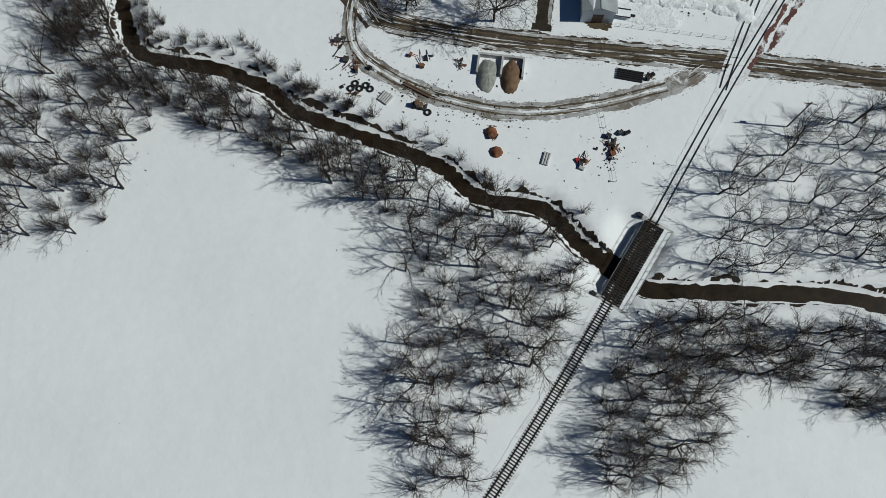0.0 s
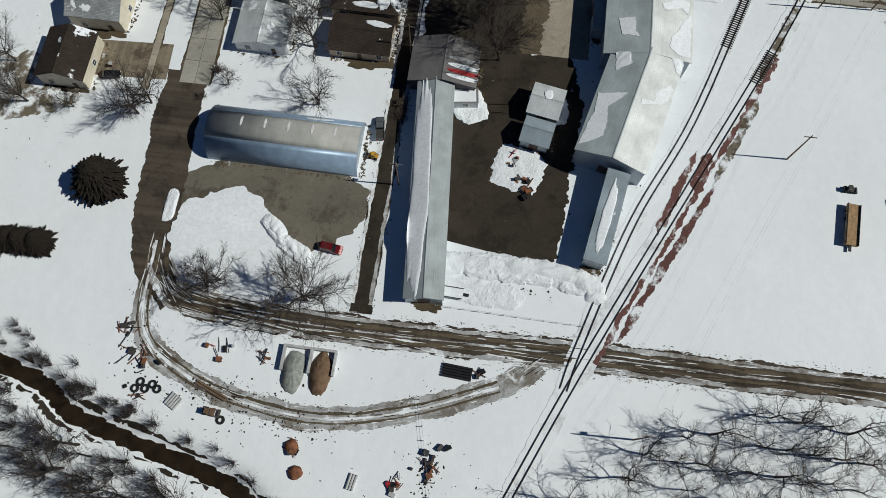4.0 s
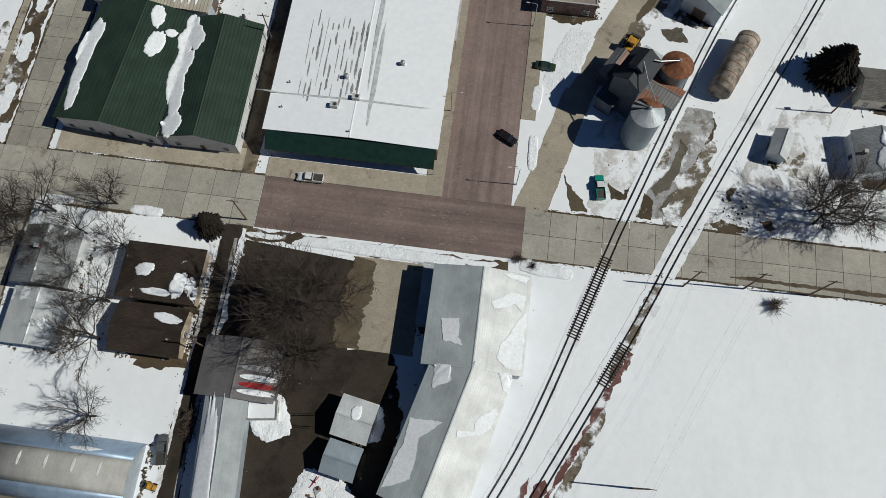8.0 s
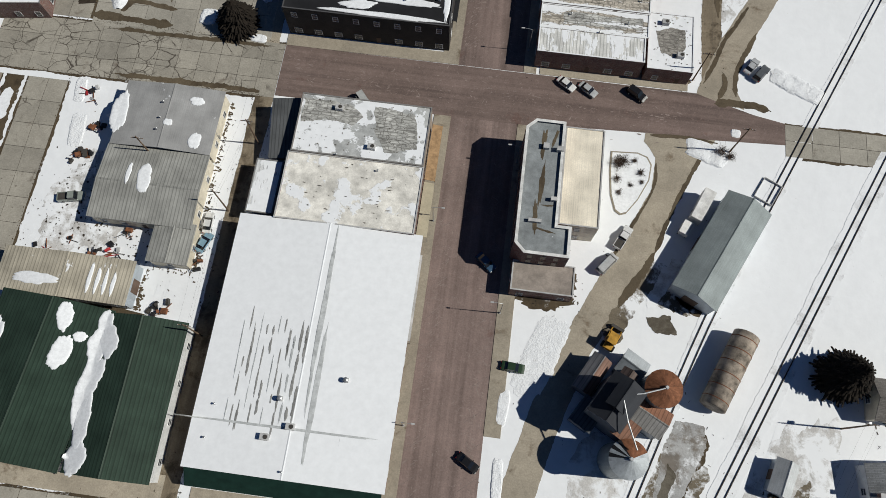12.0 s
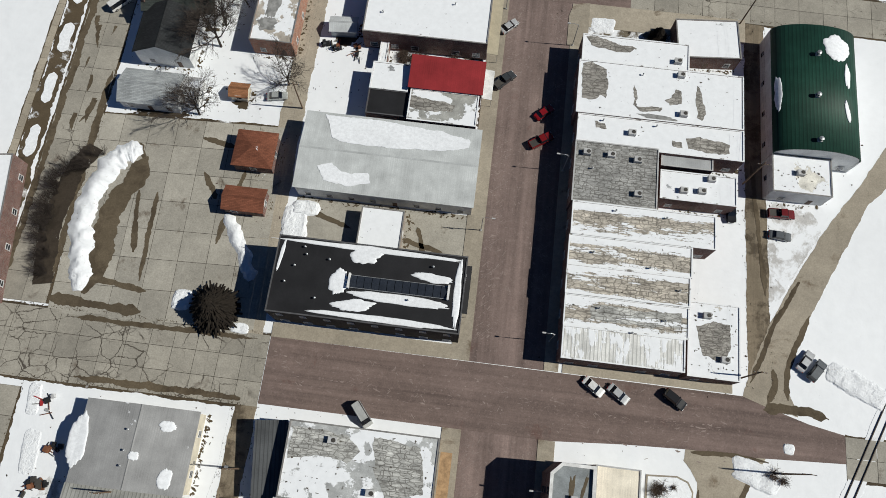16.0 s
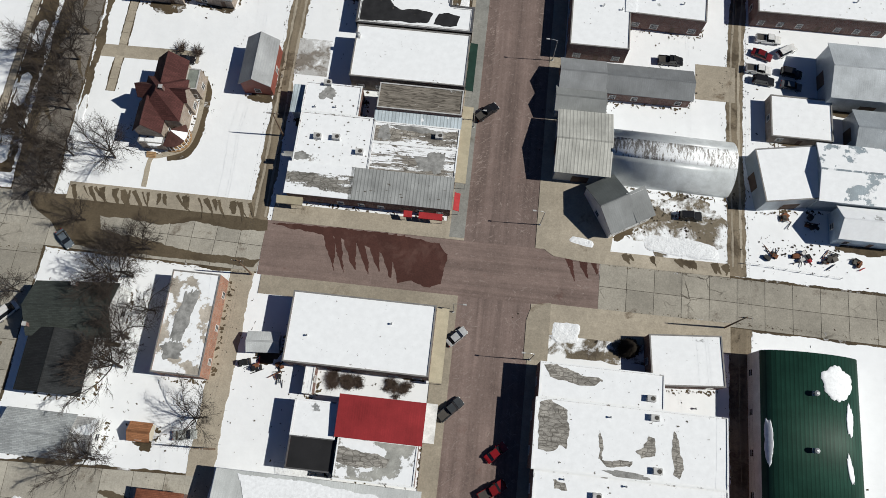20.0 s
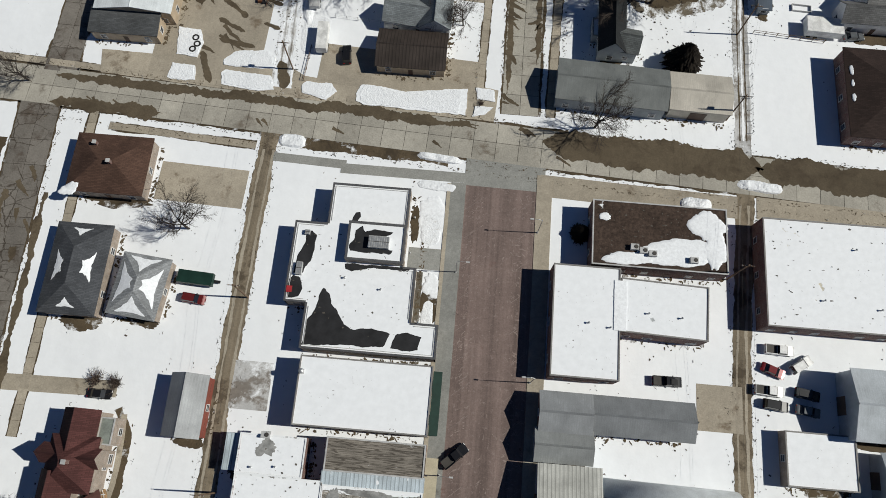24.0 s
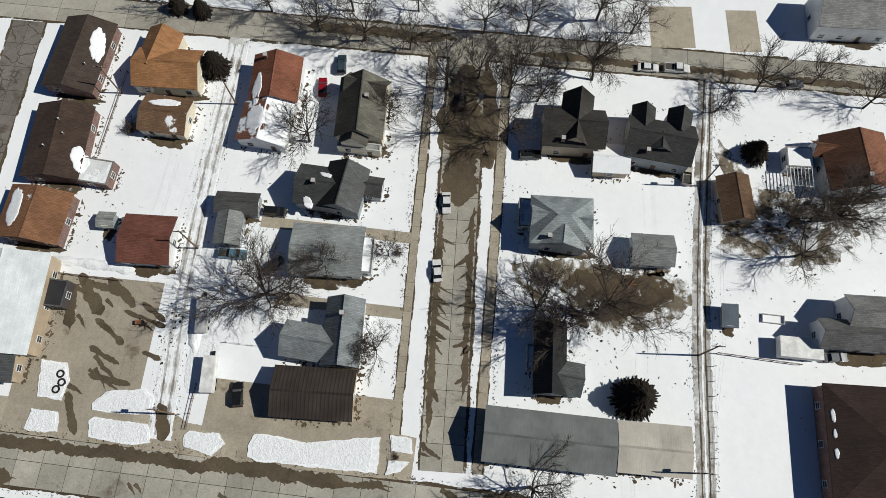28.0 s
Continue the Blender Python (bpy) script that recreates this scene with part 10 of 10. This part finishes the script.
for k, pts in enumerate((
        [(-9, 555.2), (-6.6, 557.5), (0.5, 558.3), (2.6, 556.9), (3, 553.6), (-4.2, 553.5), (-8.7, 553.8)], [(-8.8, 551.9), (-8, 552.6), (2.5, 551.9), (3.6, 548.6), (0.2, 547.9), (-8.2, 548.9)], [(-20.8, 549.6), (-20.3, 553.4), (-14.9, 553), (-14.3, 549.4), (-19.9, 549.2)],
        [(9.6, 550.4), (10.6, 551.2), (16.2, 551.2), (17.7, 549.4), (15.4, 547), (9.9, 548.4)], [(22, 549.3), (22.9, 551.4), (25.6, 551.6), (32.9, 550.5), (46.9, 552.6), (46.8, 545.8), (36.6, 546.2), (24, 546.6), (22.3, 547.3)], [(48.8, 552.9), (52.8, 552.6), (53, 549.8), (49.1, 550.1)], [(48.7, 548.5), (52.7, 548.4), (51, 546.4), (48.3, 545.8)],
        [(-20.7, 562.8), (-15.4, 562.4), (-14.2, 559), (-15, 555.2), (-19.8, 555.7)])):
    mx, my = sum(p[0] for p in pts) / len(pts), sum(p[1] for p in pts) / len(pts)
    ob = structure("snow_island", plate(pts, -0.03, 0.2, 0.25, k + 71.3), "snow", "flat strip of old snow beside the street")
    top = [(mx + (px - mx) * 0.9, my + (py - my) * 0.86) for px, py in pts]
    structure("snow_island", plate(top, 0.1, 0.27, 0.4, k + 91.3), "old_snow", "crusted top of a strip of old snow")


def snow_ridge(pts, width, high, seed):
    """A long ploughed ridge of snow with a lumpy crest."""
    bm, rows = bmesh.new(), []
    line = smooth_line(pts, 22)
    for i, p in enumerate(line):
        a = (line[min(i + 1, len(line) - 1)] - line[max(i - 1, 0)]).normalized()
        side, end = Vector((a.y, -a.x, 0)), min(1.0, 0.4 + 7 * i / len(line), 0.4 + 7 * (len(line) - 1 - i) / len(line))
        row = []
        for j in range(9):
            u = (j - 4) / 4
            w = width / 2 * end * (1 + 0.4 * noise.noise((i * 0.16, j > 4, seed)) + 0.2 * noise.noise((i * 0.45, j > 4, seed)))
            z = high * end * (1 - u * u) * (1 + 0.55 * noise.noise((i * 0.17, j * 0.6, seed)) + 0.35 * noise.noise((i * 0.45, j * 1.3, seed))) - 0.03
            row.append(bm.verts.new(p + side * u * w + Vector((0, 0, z))))
        rows.append(row)
    for a, b in zip(rows, rows[1:]):
        for j in range(8):
            bm.faces.new((a[j], b[j], b[j + 1], a[j + 1])).smooth = True
    bmesh.ops.recalc_face_normals(bm, faces=bm.faces[:])
    ob = part("snow_bank", bm, "old_snow")
    tagged(ob, "long ploughed ridge of lumpy snow", "snow bank", "snow banks")


snow_ridge([(-34, 348.4), (-35.6, 356), (-37.2, 364), (-36.2, 373), (-33, 379.6), (-28.6, 381.4)], 5.4, 1.0, 3.3)
snow_ridge([(-7, 369), (-2.5, 362), (1.2, 355)], 3.2, 0.7, 5.3)
snow_ridge([(14, 151.8), (24, 153.6), (36, 154), (48, 153), (54, 149)], 5.0, 0.9, 7.3)
snow_ridge([(-18, 158), (-14, 153), (-8, 150.5)], 3.2, 1.0, 8.3)
snow_ridge([(6, 583), (8, 574), (9, 566)], 2.6, 0.5, 9.3)
snow_ridge([(-6, 581.6), (-14, 582.6), (-24, 583)], 2.2, 0.5, 10.3)


# fences
def fence(x0, y0, x1, y1, high, label, material="wood_pole"):
    length = math.hypot(x1 - x0, y1 - y0)
    f = base("fence", label, "fence", x0, y0, math.degrees(math.atan2(y1 - y0, x1 - x0)))
    n = max(2, int(length / 2.6))
    for k in range(n + 1):
        part("post", shared(("fence_post", high, material), lambda: box(-0.06, 0.06, -0.06, 0.06, -0.2, high), material), None, f, m=pose(k * length / n, 0, 0))
    for z in (0.45 * high, 0.9 * high):
        r = 0.012 if material == "galvanised" else 0.04
        part("rail", box(0, length, -r, r, z - r, z + r), material, f)


fence(20, 143.6, 50, 143.2, 1.2, "low wire fence half buried in snow", "galvanised")
fence(10, 551.5, 10.6, 560, 1.2, "low wooden yard fence", "wood_pole")
fence(-16.6, 627, -18.6, 607, 1.2, "garden fence in snow", "wood_pole")
fence(111, 572.6, 127, 571.4, 1.4, "board fence beside a snowy yard", "wood_pole")
fence(111, 600, 128, 598.4, 1.4, "board fence beside a snowy yard", "wood_pole")
fence(106.9, 445.0, 126.7, 443.8, 1.2, "chain fence at the edge of a snowy lot", "galvanised")
fence(19, 124.4, 24, 104, 1.2, "broken wire fence in snow", "galvanised")
fence(-30, 580.6, -8, 579.4, 1.3, "brown hedge-like board fence", "wood_pole")
fence(15, 568.4, 28, 567.6, 1.2, "low yard fence in snow", "galvanised")
fence(109.8, 547, 110.2, 570, 1.2, "wire fence beside the alley", "galvanised")
# a raised garden frame and a hutch
for x, y, w, d, label in ((122.5, 580.2, 4.4, 1.8, "white rectangular planter box in snow"), (118.9, 321.3, 4.2, 5.4, "snow-filled wooden pen beside the barn")):
    g = base("planter_box", label, "planter box", x, y, -27 if y < 400 else -3)
    for x0, x1, y0, y1 in ((-w / 2, w / 2, -d / 2, -d / 2 + 0.12), (-w / 2, w / 2, d / 2 - 0.12, d / 2), (-w / 2, -w / 2 + 0.12, -d / 2 + 0.12, d / 2 - 0.12), (w / 2 - 0.12, w / 2, -d / 2 + 0.12, d / 2 - 0.12)):
        part("board", box(x0, x1, y0, y1, 0, 0.5), "coping", g)
building("garden_shed", "small grey shed standing in snow", "shed", "siding_grey", [("gx", -13.2, 591.6, 3.0, 2.8, 0, 2.0, 0.6, "shingle", (0.25, 0.26, 0.25), 0.2)], "s")
building("play_hutch", "small dark hutch with a glazed roof", "shed", "siding_grey", [("shed", 113.2, 579.8, 2.6, 4.0, 0, 2.0, 0.5, "metal", (0.08, 0.1, 0.13), 0.0)], "s")
building("yard_shed", "small orange-roofed garden shed", "shed", "siding_cream", [("gx", -9.8, 397.6, 3.8, 3.0, 0, 2.2, 0.8, "shingle", (0.3, 0.14, 0.07), 0.1)], "s")
# faded parking lines
for k in range(44):
    y = 246 + k * 6.5
    if any(lo < y < hi for lo, hi in ((328, 346), (428, 446))):
        continue
    for x, turn in ((50.4, 40), (61.0, -40)):
        ob = part("parking_line", shared("parking_line", lambda: box(-2.4, 2.4, -0.05, 0.05, 0.0, 0.006), "faded_line"), None, m=pose(x, y, 0.031, 0, 0, turn if x < 55 else turn + 80))
        tagged(ob, "faded white parking line", "", "", "structure")


# pergola of the rust-roofed house
pergola = base("pergola", "white slatted pergola beside a rust-roofed house", "pergola", 129.1, 610.2)
for x, y in ((-1, -1), (1, -1), (-1, 1), (1, 1)):
    part("post", box(x * 2.6 - 0.08, x * 2.6 + 0.08, y * 2.0 - 0.08, y * 2.0 + 0.08, 0, 2.7), "trim", pergola)
for y in (-1, 1):
    part("beam", box(-2.6 - 0.2, 2.6 + 0.2, y * 2.0 - 0.07, y * 2.0 + 0.07, 2.7, 2.88), "trim", pergola)
for k in range(8):
    x = -2.6 + k * 0.75
    part("slat", box(x - 0.05, x + 0.05, -2.0 - 0.3, 2.0 + 0.3, 2.88, 3.02), "trim", pergola)


# ---- corner block with cut-off corners ----
def corner_block():
    b = base("office_building", "three-storey brick corner block with chamfered parapet", "building", 70, 311.5)
    h, c = 10.5, 2.0
    ring = lambda k: [(-5.4 + k, -12.6 + k * 0.4), (-5.4 + c + k * 0.4, -14.6 + k), (5.6 - k, -14.6 + k), (5.6 - k, -8.0 - k), (2.8 - k, -8.0 - k), (2.8 - k, 15.1 - k), (-5.4 + c + k * 0.4, 15.1 - k), (-5.4 + k, 13.1 - k * 0.4)]
    outer, inner = ring(0), ring(0.35)
    for i in range(8):
        j = (i + 1) % 8
        quad = [outer[i], outer[j], inner[j], inner[i]]
        part("wall", prism(quad, "z", 0, h), "brick_red", b)
        part("coping", prism([outer[i], outer[j], ring(0.6)[j], ring(0.6)[i]], "z", h, h + 0.12), "trim", b)
    part("roof", prism(inner, "z", h - 0.6, h - 0.45), "roof_membrane", b, colour=(0.25, 0.27, 0.28, 0.2))
    for z in (1.6, 4.8, 8.0):
        for y in range(-11, 13, 3):
            part("window", box(-5.46, -5.38, y - 0.6, y + 0.6, z, z + 1.7), "glass", b)
        for x in (-2, 0.6, 3.2):
            part("window", box(x - 0.5, x + 0.5, -14.66, -14.58, z, z + 1.7), "glass", b)
    for x, y, w, d, hh in ((-0.9, 9, 1.2, 1.2, 0.9), (2.0, 8.6, 1.4, 1.0, 1.1), (1.6, -2.6, 1.3, 0.8, 1.0), (-1.8, -7.6, 2.6, 0.7, 0.8)):
        part("roof_unit", box(x - w / 2, x + w / 2, y - d / 2, y + d / 2, h - 0.45, h - 0.45 + hh), "coping", b)


corner_block()
for k, (x, y, rx, ry, rot) in enumerate(((68.6, 321.5, 0.5, 3.6, -4), (68.9, 311.5, 0.55, 4.5, -3), (68.2, 305, 0.5, 3.2, 6), (70.5, 302.2, 2.4, 0.22, -12), (70.8, 322.5, 0.3, 2.2, -14), (70.6, 307.6, 1.2, 0.2, 4))):
    ob = part("melt_streak", blob(rx, ry, 0.0, 0.012, k + 171.7, 48, 0.55), "damp")
    ob.matrix_basis = pose(x, y, 10.06, 0, 0, rot)
    tagged(ob, "dark meltwater stain across a flat roof", "", "", "stuff")


# ---- litter: twigs, clods and scraps strewn round houses and under trees ----
def litter():
    rng = random.Random(77)
    verts, faces = [], []

    def piece(x, y):
        if roof_z(x, y) > 0.1 or ground_z(x, y) < -0.1:
            return
        a, l, b, h = rng.uniform(0, math.tau), 0.05 + 0.28 * rng.random() ** 2.5, 0.04 + 0.16 * rng.random() ** 2, rng.uniform(0.03, 0.1)
        cx, sx = math.cos(a), math.sin(a)
        n = len(verts)
        for u, v, z in ((-l, -b, 0.0), (l, -b * 0.6, 0.0), (l * 0.8, b, 0.0), (-l * 0.9, b * 0.8, 0.0), (l * 0.1, 0.0, h)):
            verts.append((x + u * cx - v * sx, y + u * sx + v * cx, z + 0.045))
        faces.extend((n + i, n + (i + 1) % 4, n + 4) for i in range(4))

    for kind, cx, cy, w, d, c, s, h, rise in ROOFS:
        for k in range(20):
            u, v = rng.uniform(-w / 2 - 4, w / 2 + 4), rng.uniform(-d / 2 - 4, d / 2 + 4)
            piece(cx + u * c - v * s, cy + u * s + v * c)
    for ob in bpy.data.objects:
        if ob.name.startswith("tree") and ob.parent is None:
            x, y = ob.matrix_basis.translation.x, ob.matrix_basis.translation.y
            for k in range(9 if y > 140 else 3):
                piece(x + rng.gauss(0, 3.5), y + rng.gauss(0, 3.5))
    for x, y, r, n in ((-27, 297, 9, 160), (-20, 120, 14, 120), (20, 112, 6, 60), (118, 450, 9, 90), (90, 574, 10, 120), (128, 600, 10, 120), (95, 262, 9, 80), (10, 412, 8, 70), (33, 176, 5, 50), (0, 290, 4, 60), (-80, 182, 9, 80)):
        for k in range(n):
            piece(x + rng.gauss(0, r), y + rng.gauss(0, r))
    me = bpy.data.meshes.new("debris")
    me.from_pydata(verts, [], faces)
    me.materials.append(MATS["scrub"])
    tagged(new("debris", me), "dark twigs, clods and scraps strewn on snow", "", "", "stuff")


litter()


# ---- loose cover: flecks of slush, mud, snow and bare roofing ----
class Flecks:
    """Many small ragged flecks of one stuff, gathered into one mesh."""

    def __init__(self, seed):
        self.rng, self.verts, self.faces = random.Random(seed), [], []

    def add(self, x, y, rx, ry, angle, z, n=11):
        rng, k = self.rng, len(self.verts)
        c, s = math.cos(angle), math.sin(angle)
        for i in range(n):
            a = math.tau * i / n
            r = rng.uniform(0.55, 1.15)
            u, v = rx * r * math.cos(a), ry * r * math.sin(a)
            self.verts.append((x + u * c - v * s, y + u * s + v * c, z))
        self.verts.append((x, y, z + 0.012))
        self.faces.extend((k + i, k + (i + 1) % n, k + n) for i in range(n))

    def along(self, pts, half, count, length, width, z, edge=False):
        """Strewn along a line; edge: only towards its two sides."""
        line, rng = smooth_line(pts, 8), self.rng
        for j in range(count):
            i = rng.randrange(len(line) - 1)
            p, a = line[i].lerp(line[i + 1], rng.random()), (line[i + 1] - line[i]).normalized()
            off = rng.choice((-1, 1)) * (half + rng.gauss(0, 0.45)) if edge else rng.uniform(-half, half)
            self.add(p.x + a.y * off, p.y - a.x * off, length * rng.uniform(0.2, 1) ** 1.5, width * rng.uniform(0.25, 1) ** 1.5, math.atan2(a.y, a.x) + rng.gauss(0, 0.05 if length > 1 else 0.7), z + rng.uniform(0, 0.008))
        return self

    def over(self, x, y, rx, ry, count, size, z, clear=True):
        rng = self.rng
        for j in range(count):
            px, py = x + rng.gauss(0, rx * 0.5), y + rng.gauss(0, ry * 0.5)
            if not clear or roof_z(px, py) < 0.1:
                r = size * rng.random() ** 2 + 0.08
                self.add(px, py, r, r * rng.uniform(0.5, 1), rng.uniform(0, 3.2), z + rng.uniform(0, 0.008))
        return self

    def roof(self, x0, x1, y0, y1, count, long, wide):
        rng = self.rng
        for j in range(count):
            px, py = rng.uniform(x0, x1), rng.uniform(y0, y1)
            self.add(px, py, long * rng.random() ** 1.6 + 0.08, wide * rng.random() ** 1.6 + 0.06, rng.gauss(0, 0.12), roof_z(px, py) + 0.03 + rng.uniform(0, 0.01))
        return self

    def put(self, name, material, label):
        me = bpy.data.meshes.new(name)
        me.from_pydata(self.verts, [], self.faces)
        tagged(part(name, me, material), label, "", "", "stuff")


CREEK_ROAD = [(-37, 143), (-30, 138.6), (0, 136.4), (46, 137.2), (97, 137.7), (180, 139)]
LOOP = [(-41, 150), (-39, 131.6), (-28.6, 123.4), (-13.7, 119.1), (1.4, 118.3), (17.9, 122.1), (34.3, 128.9), (42, 134.5)]
ALLEYS = ([(4.5, 140), (4.6, 229)], [(4.8, 241), (5.4, 331)], [(4.2, 443), (4.0, 500), (4.6, 541)], [(5.2, 548), (4.5, 586), (7.0, 640)], [(106.5, 344), (106, 400), (106, 431)], [(105.6, 442), (105.3, 486), (108, 536)], [(107.8, 540), (108.6, 586), (112.4, 640)])
slush = Flecks(1).along(CREEK_ROAD, 2.9, 170, 5.0, 0.16, 0.062).along(CREEK_ROAD, 3.2, 420, 1.4, 0.2, 0.06, True).along(LOOP, 2.2, 90, 3.2, 0.16, 0.06)
slush.put("slush_streaks", "thin_snow", "grey slush streaks along muddy roads")
mud = Flecks(2).along(CREEK_ROAD, 2.4, 150, 3.4, 0.2, 0.07).along(CREEK_ROAD, 3.7, 700, 0.35, 0.11, 0.05, True).along(LOOP, 1.6, 60, 2.6, 0.14, 0.07).along(LOOP, 2.5, 300, 0.3, 0.1, 0.05, True)
for line in ALLEYS:
    mud.along(line, 2.3, 320, 0.35, 0.13, 0.045, True)
for x, y, rx, ry, n in ((29, 176, 17, 24, 60), (22, 110, 3, 4, 40), (-38, 127, 4, 5, 60), (-22, 120, 14, 4, 140), (-5, 116, 10, 3, 80), (118, 449, 10, 4, 90), (92, 455, 9, 5, 130), (-28, 297, 9, 14, 160), (80, 428, 16, 3, 150), (72, 300, 4, 10, 70), (112, 247, 6, 6, 80), (88, 578, 12, 7, 160), (100, 590, 6, 5, 60), (127, 603, 10, 8, 160), (4, 571, 3, 6, 60), (-12, 290, 10, 5, 80), (36, 151, 14, 4, 90)):
    mud.over(x, y, rx, ry, n, 0.28, 0.05)
mud.put("mud_flecks", "dirt", "dark mud and thawed earth flecks")
brown = Flecks(3)
for kind, cx, cy, w, d, c, s_, h, rise in ROOFS:
    if 1 < d < 22 and h < 6.3:
        for j in range(int((w + d) * 3.2)):
            if brown.rng.random() < 0.55:
                u, v = w / 2 + 0.25 + abs(brown.rng.gauss(0, 0.55)), brown.rng.uniform(-d / 2, d / 2)
            else:
                u, v = brown.rng.uniform(-w / 2, w / 2), -d / 2 - 0.25 - abs(brown.rng.gauss(0, 0.5))
            x, y = cx + u * c - v * s_, cy + u * s_ + v * c
            if roof_z(x, y) < 0.1:
                brown.add(x, y, 0.12 + 0.6 * brown.rng.random() ** 2, 0.1 + 0.3 * brown.rng.random() ** 2, brown.rng.uniform(0, 3), 0.045 + brown.rng.uniform(0, 0.008))
for y, x0, x1 in ((229, -60, 8), (241.2, -60, 8), (229.2, 68, 200), (240.8, 68, 200), (431.6, -60, 4), (432, 78, 180), (441.5, 78, 180), (330, -60, 6), (344.6, -60, 6)):
    brown.along([(x0, y), ((x0 + x1) / 2, y), (x1, y)], 0.3, int((x1 - x0) * 3), 0.36, 0.12, 0.085)
for x, y0, y1 in ((54.3, 548, 636), (63.1, 548, 636), (-39.8, 241, 330), (-39.7, 344, 432), (-41.8, 445, 540), (48.6, 548, 636), (68, 548, 636)):
    brown.along([(x, y0), (x, (y0 + y1) / 2), (x, y1)], 0.5, int((y1 - y0) * 3), 0.36, 0.12, 0.085)
for off in (-5.4, 5.4, -7.6):
    brown.along([(-50, 545.5 + off), (54, 539.9 + off), (160, 534.2 + off)], 0.5, 500, 0.4, 0.13, 0.085)
brown.put("earth_flecks", "soil", "brown thawed earth and dead grass flecks")
bare = Flecks(5)
for x0, x1, y0, y1, n, long, wide in ((66, 90, 353, 378, 30, 0.4, 0.25), (66, 100, 393, 418, 26, 0.4, 0.3), (11, 26, 456, 474, 60, 0.4, 0.3), (27, 44, 455.5, 466, 60, 0.5, 0.25), (11, 44, 449.5, 454, 24, 0.6, 0.15), (91, 100, 347, 360, 50, 0.4, 0.3), (17, 43, 315, 327, 60, 0.5, 0.35), (17, 43, 300, 313, 50, 0.9, 0.15), (108, 119, 388, 394, 30, 0.5, 0.3), (76, 100, 513.5, 526, 80, 0.4, 0.3), (14, 38, 492.5, 516, 60, 0.5, 0.3), (109, 138, 504, 525, 50, 0.5, 0.3)):
    bare.roof(x0, x1, y0, y1, n, long * 0.6, wide * 0.6)
bare.put("roof_flecks", "roof_dark", "dark roofing showing through melting snow")
MATS["brick_pale"] = paving_material("scuffed_brick", (0.27, 0.215, 0.195), (0.2, 0.15, 0.135), 0.5)
scuffs = Flecks(7)
for y0, y1 in ((243, 329), (346, 430), (445, 528)):
    for x, half in ((50.4, 2.0), (61.0, 2.0), (55.8, 5.5)):
        for j in range(int((y1 - y0) * (4.5 if half < 3 else 1.6))):
            scuffs.add(x + scuffs.rng.gauss(0, half * 0.55), scuffs.rng.uniform(y0, y1), 0.1 + 0.7 * scuffs.rng.random() ** 2.2, 0.05 + 0.13 * scuffs.rng.random() ** 2, (0.7 if x < 55 else -0.7 if x > 60 else 1.5) + scuffs.rng.gauss(0, 0.4), 0.036 + scuffs.rng.uniform(0, 0.006), 7)
for x0, x1, y in ((10, 64, 235), (9, 100, 337), (46, 76, 437.5)):
    for j in range(int((x1 - x0) * 5)):
        scuffs.add(scuffs.rng.uniform(x0, x1), y + scuffs.rng.gauss(0, 3.0), 0.1 + 0.8 * scuffs.rng.random() ** 2.2, 0.05 + 0.13 * scuffs.rng.random() ** 2, scuffs.rng.gauss(0, 0.5), 0.04 + scuffs.rng.uniform(0, 0.006), 7)
scuffs.put("brick_scuffs", "brick_pale", "pale scuffed patches on worn street brick")
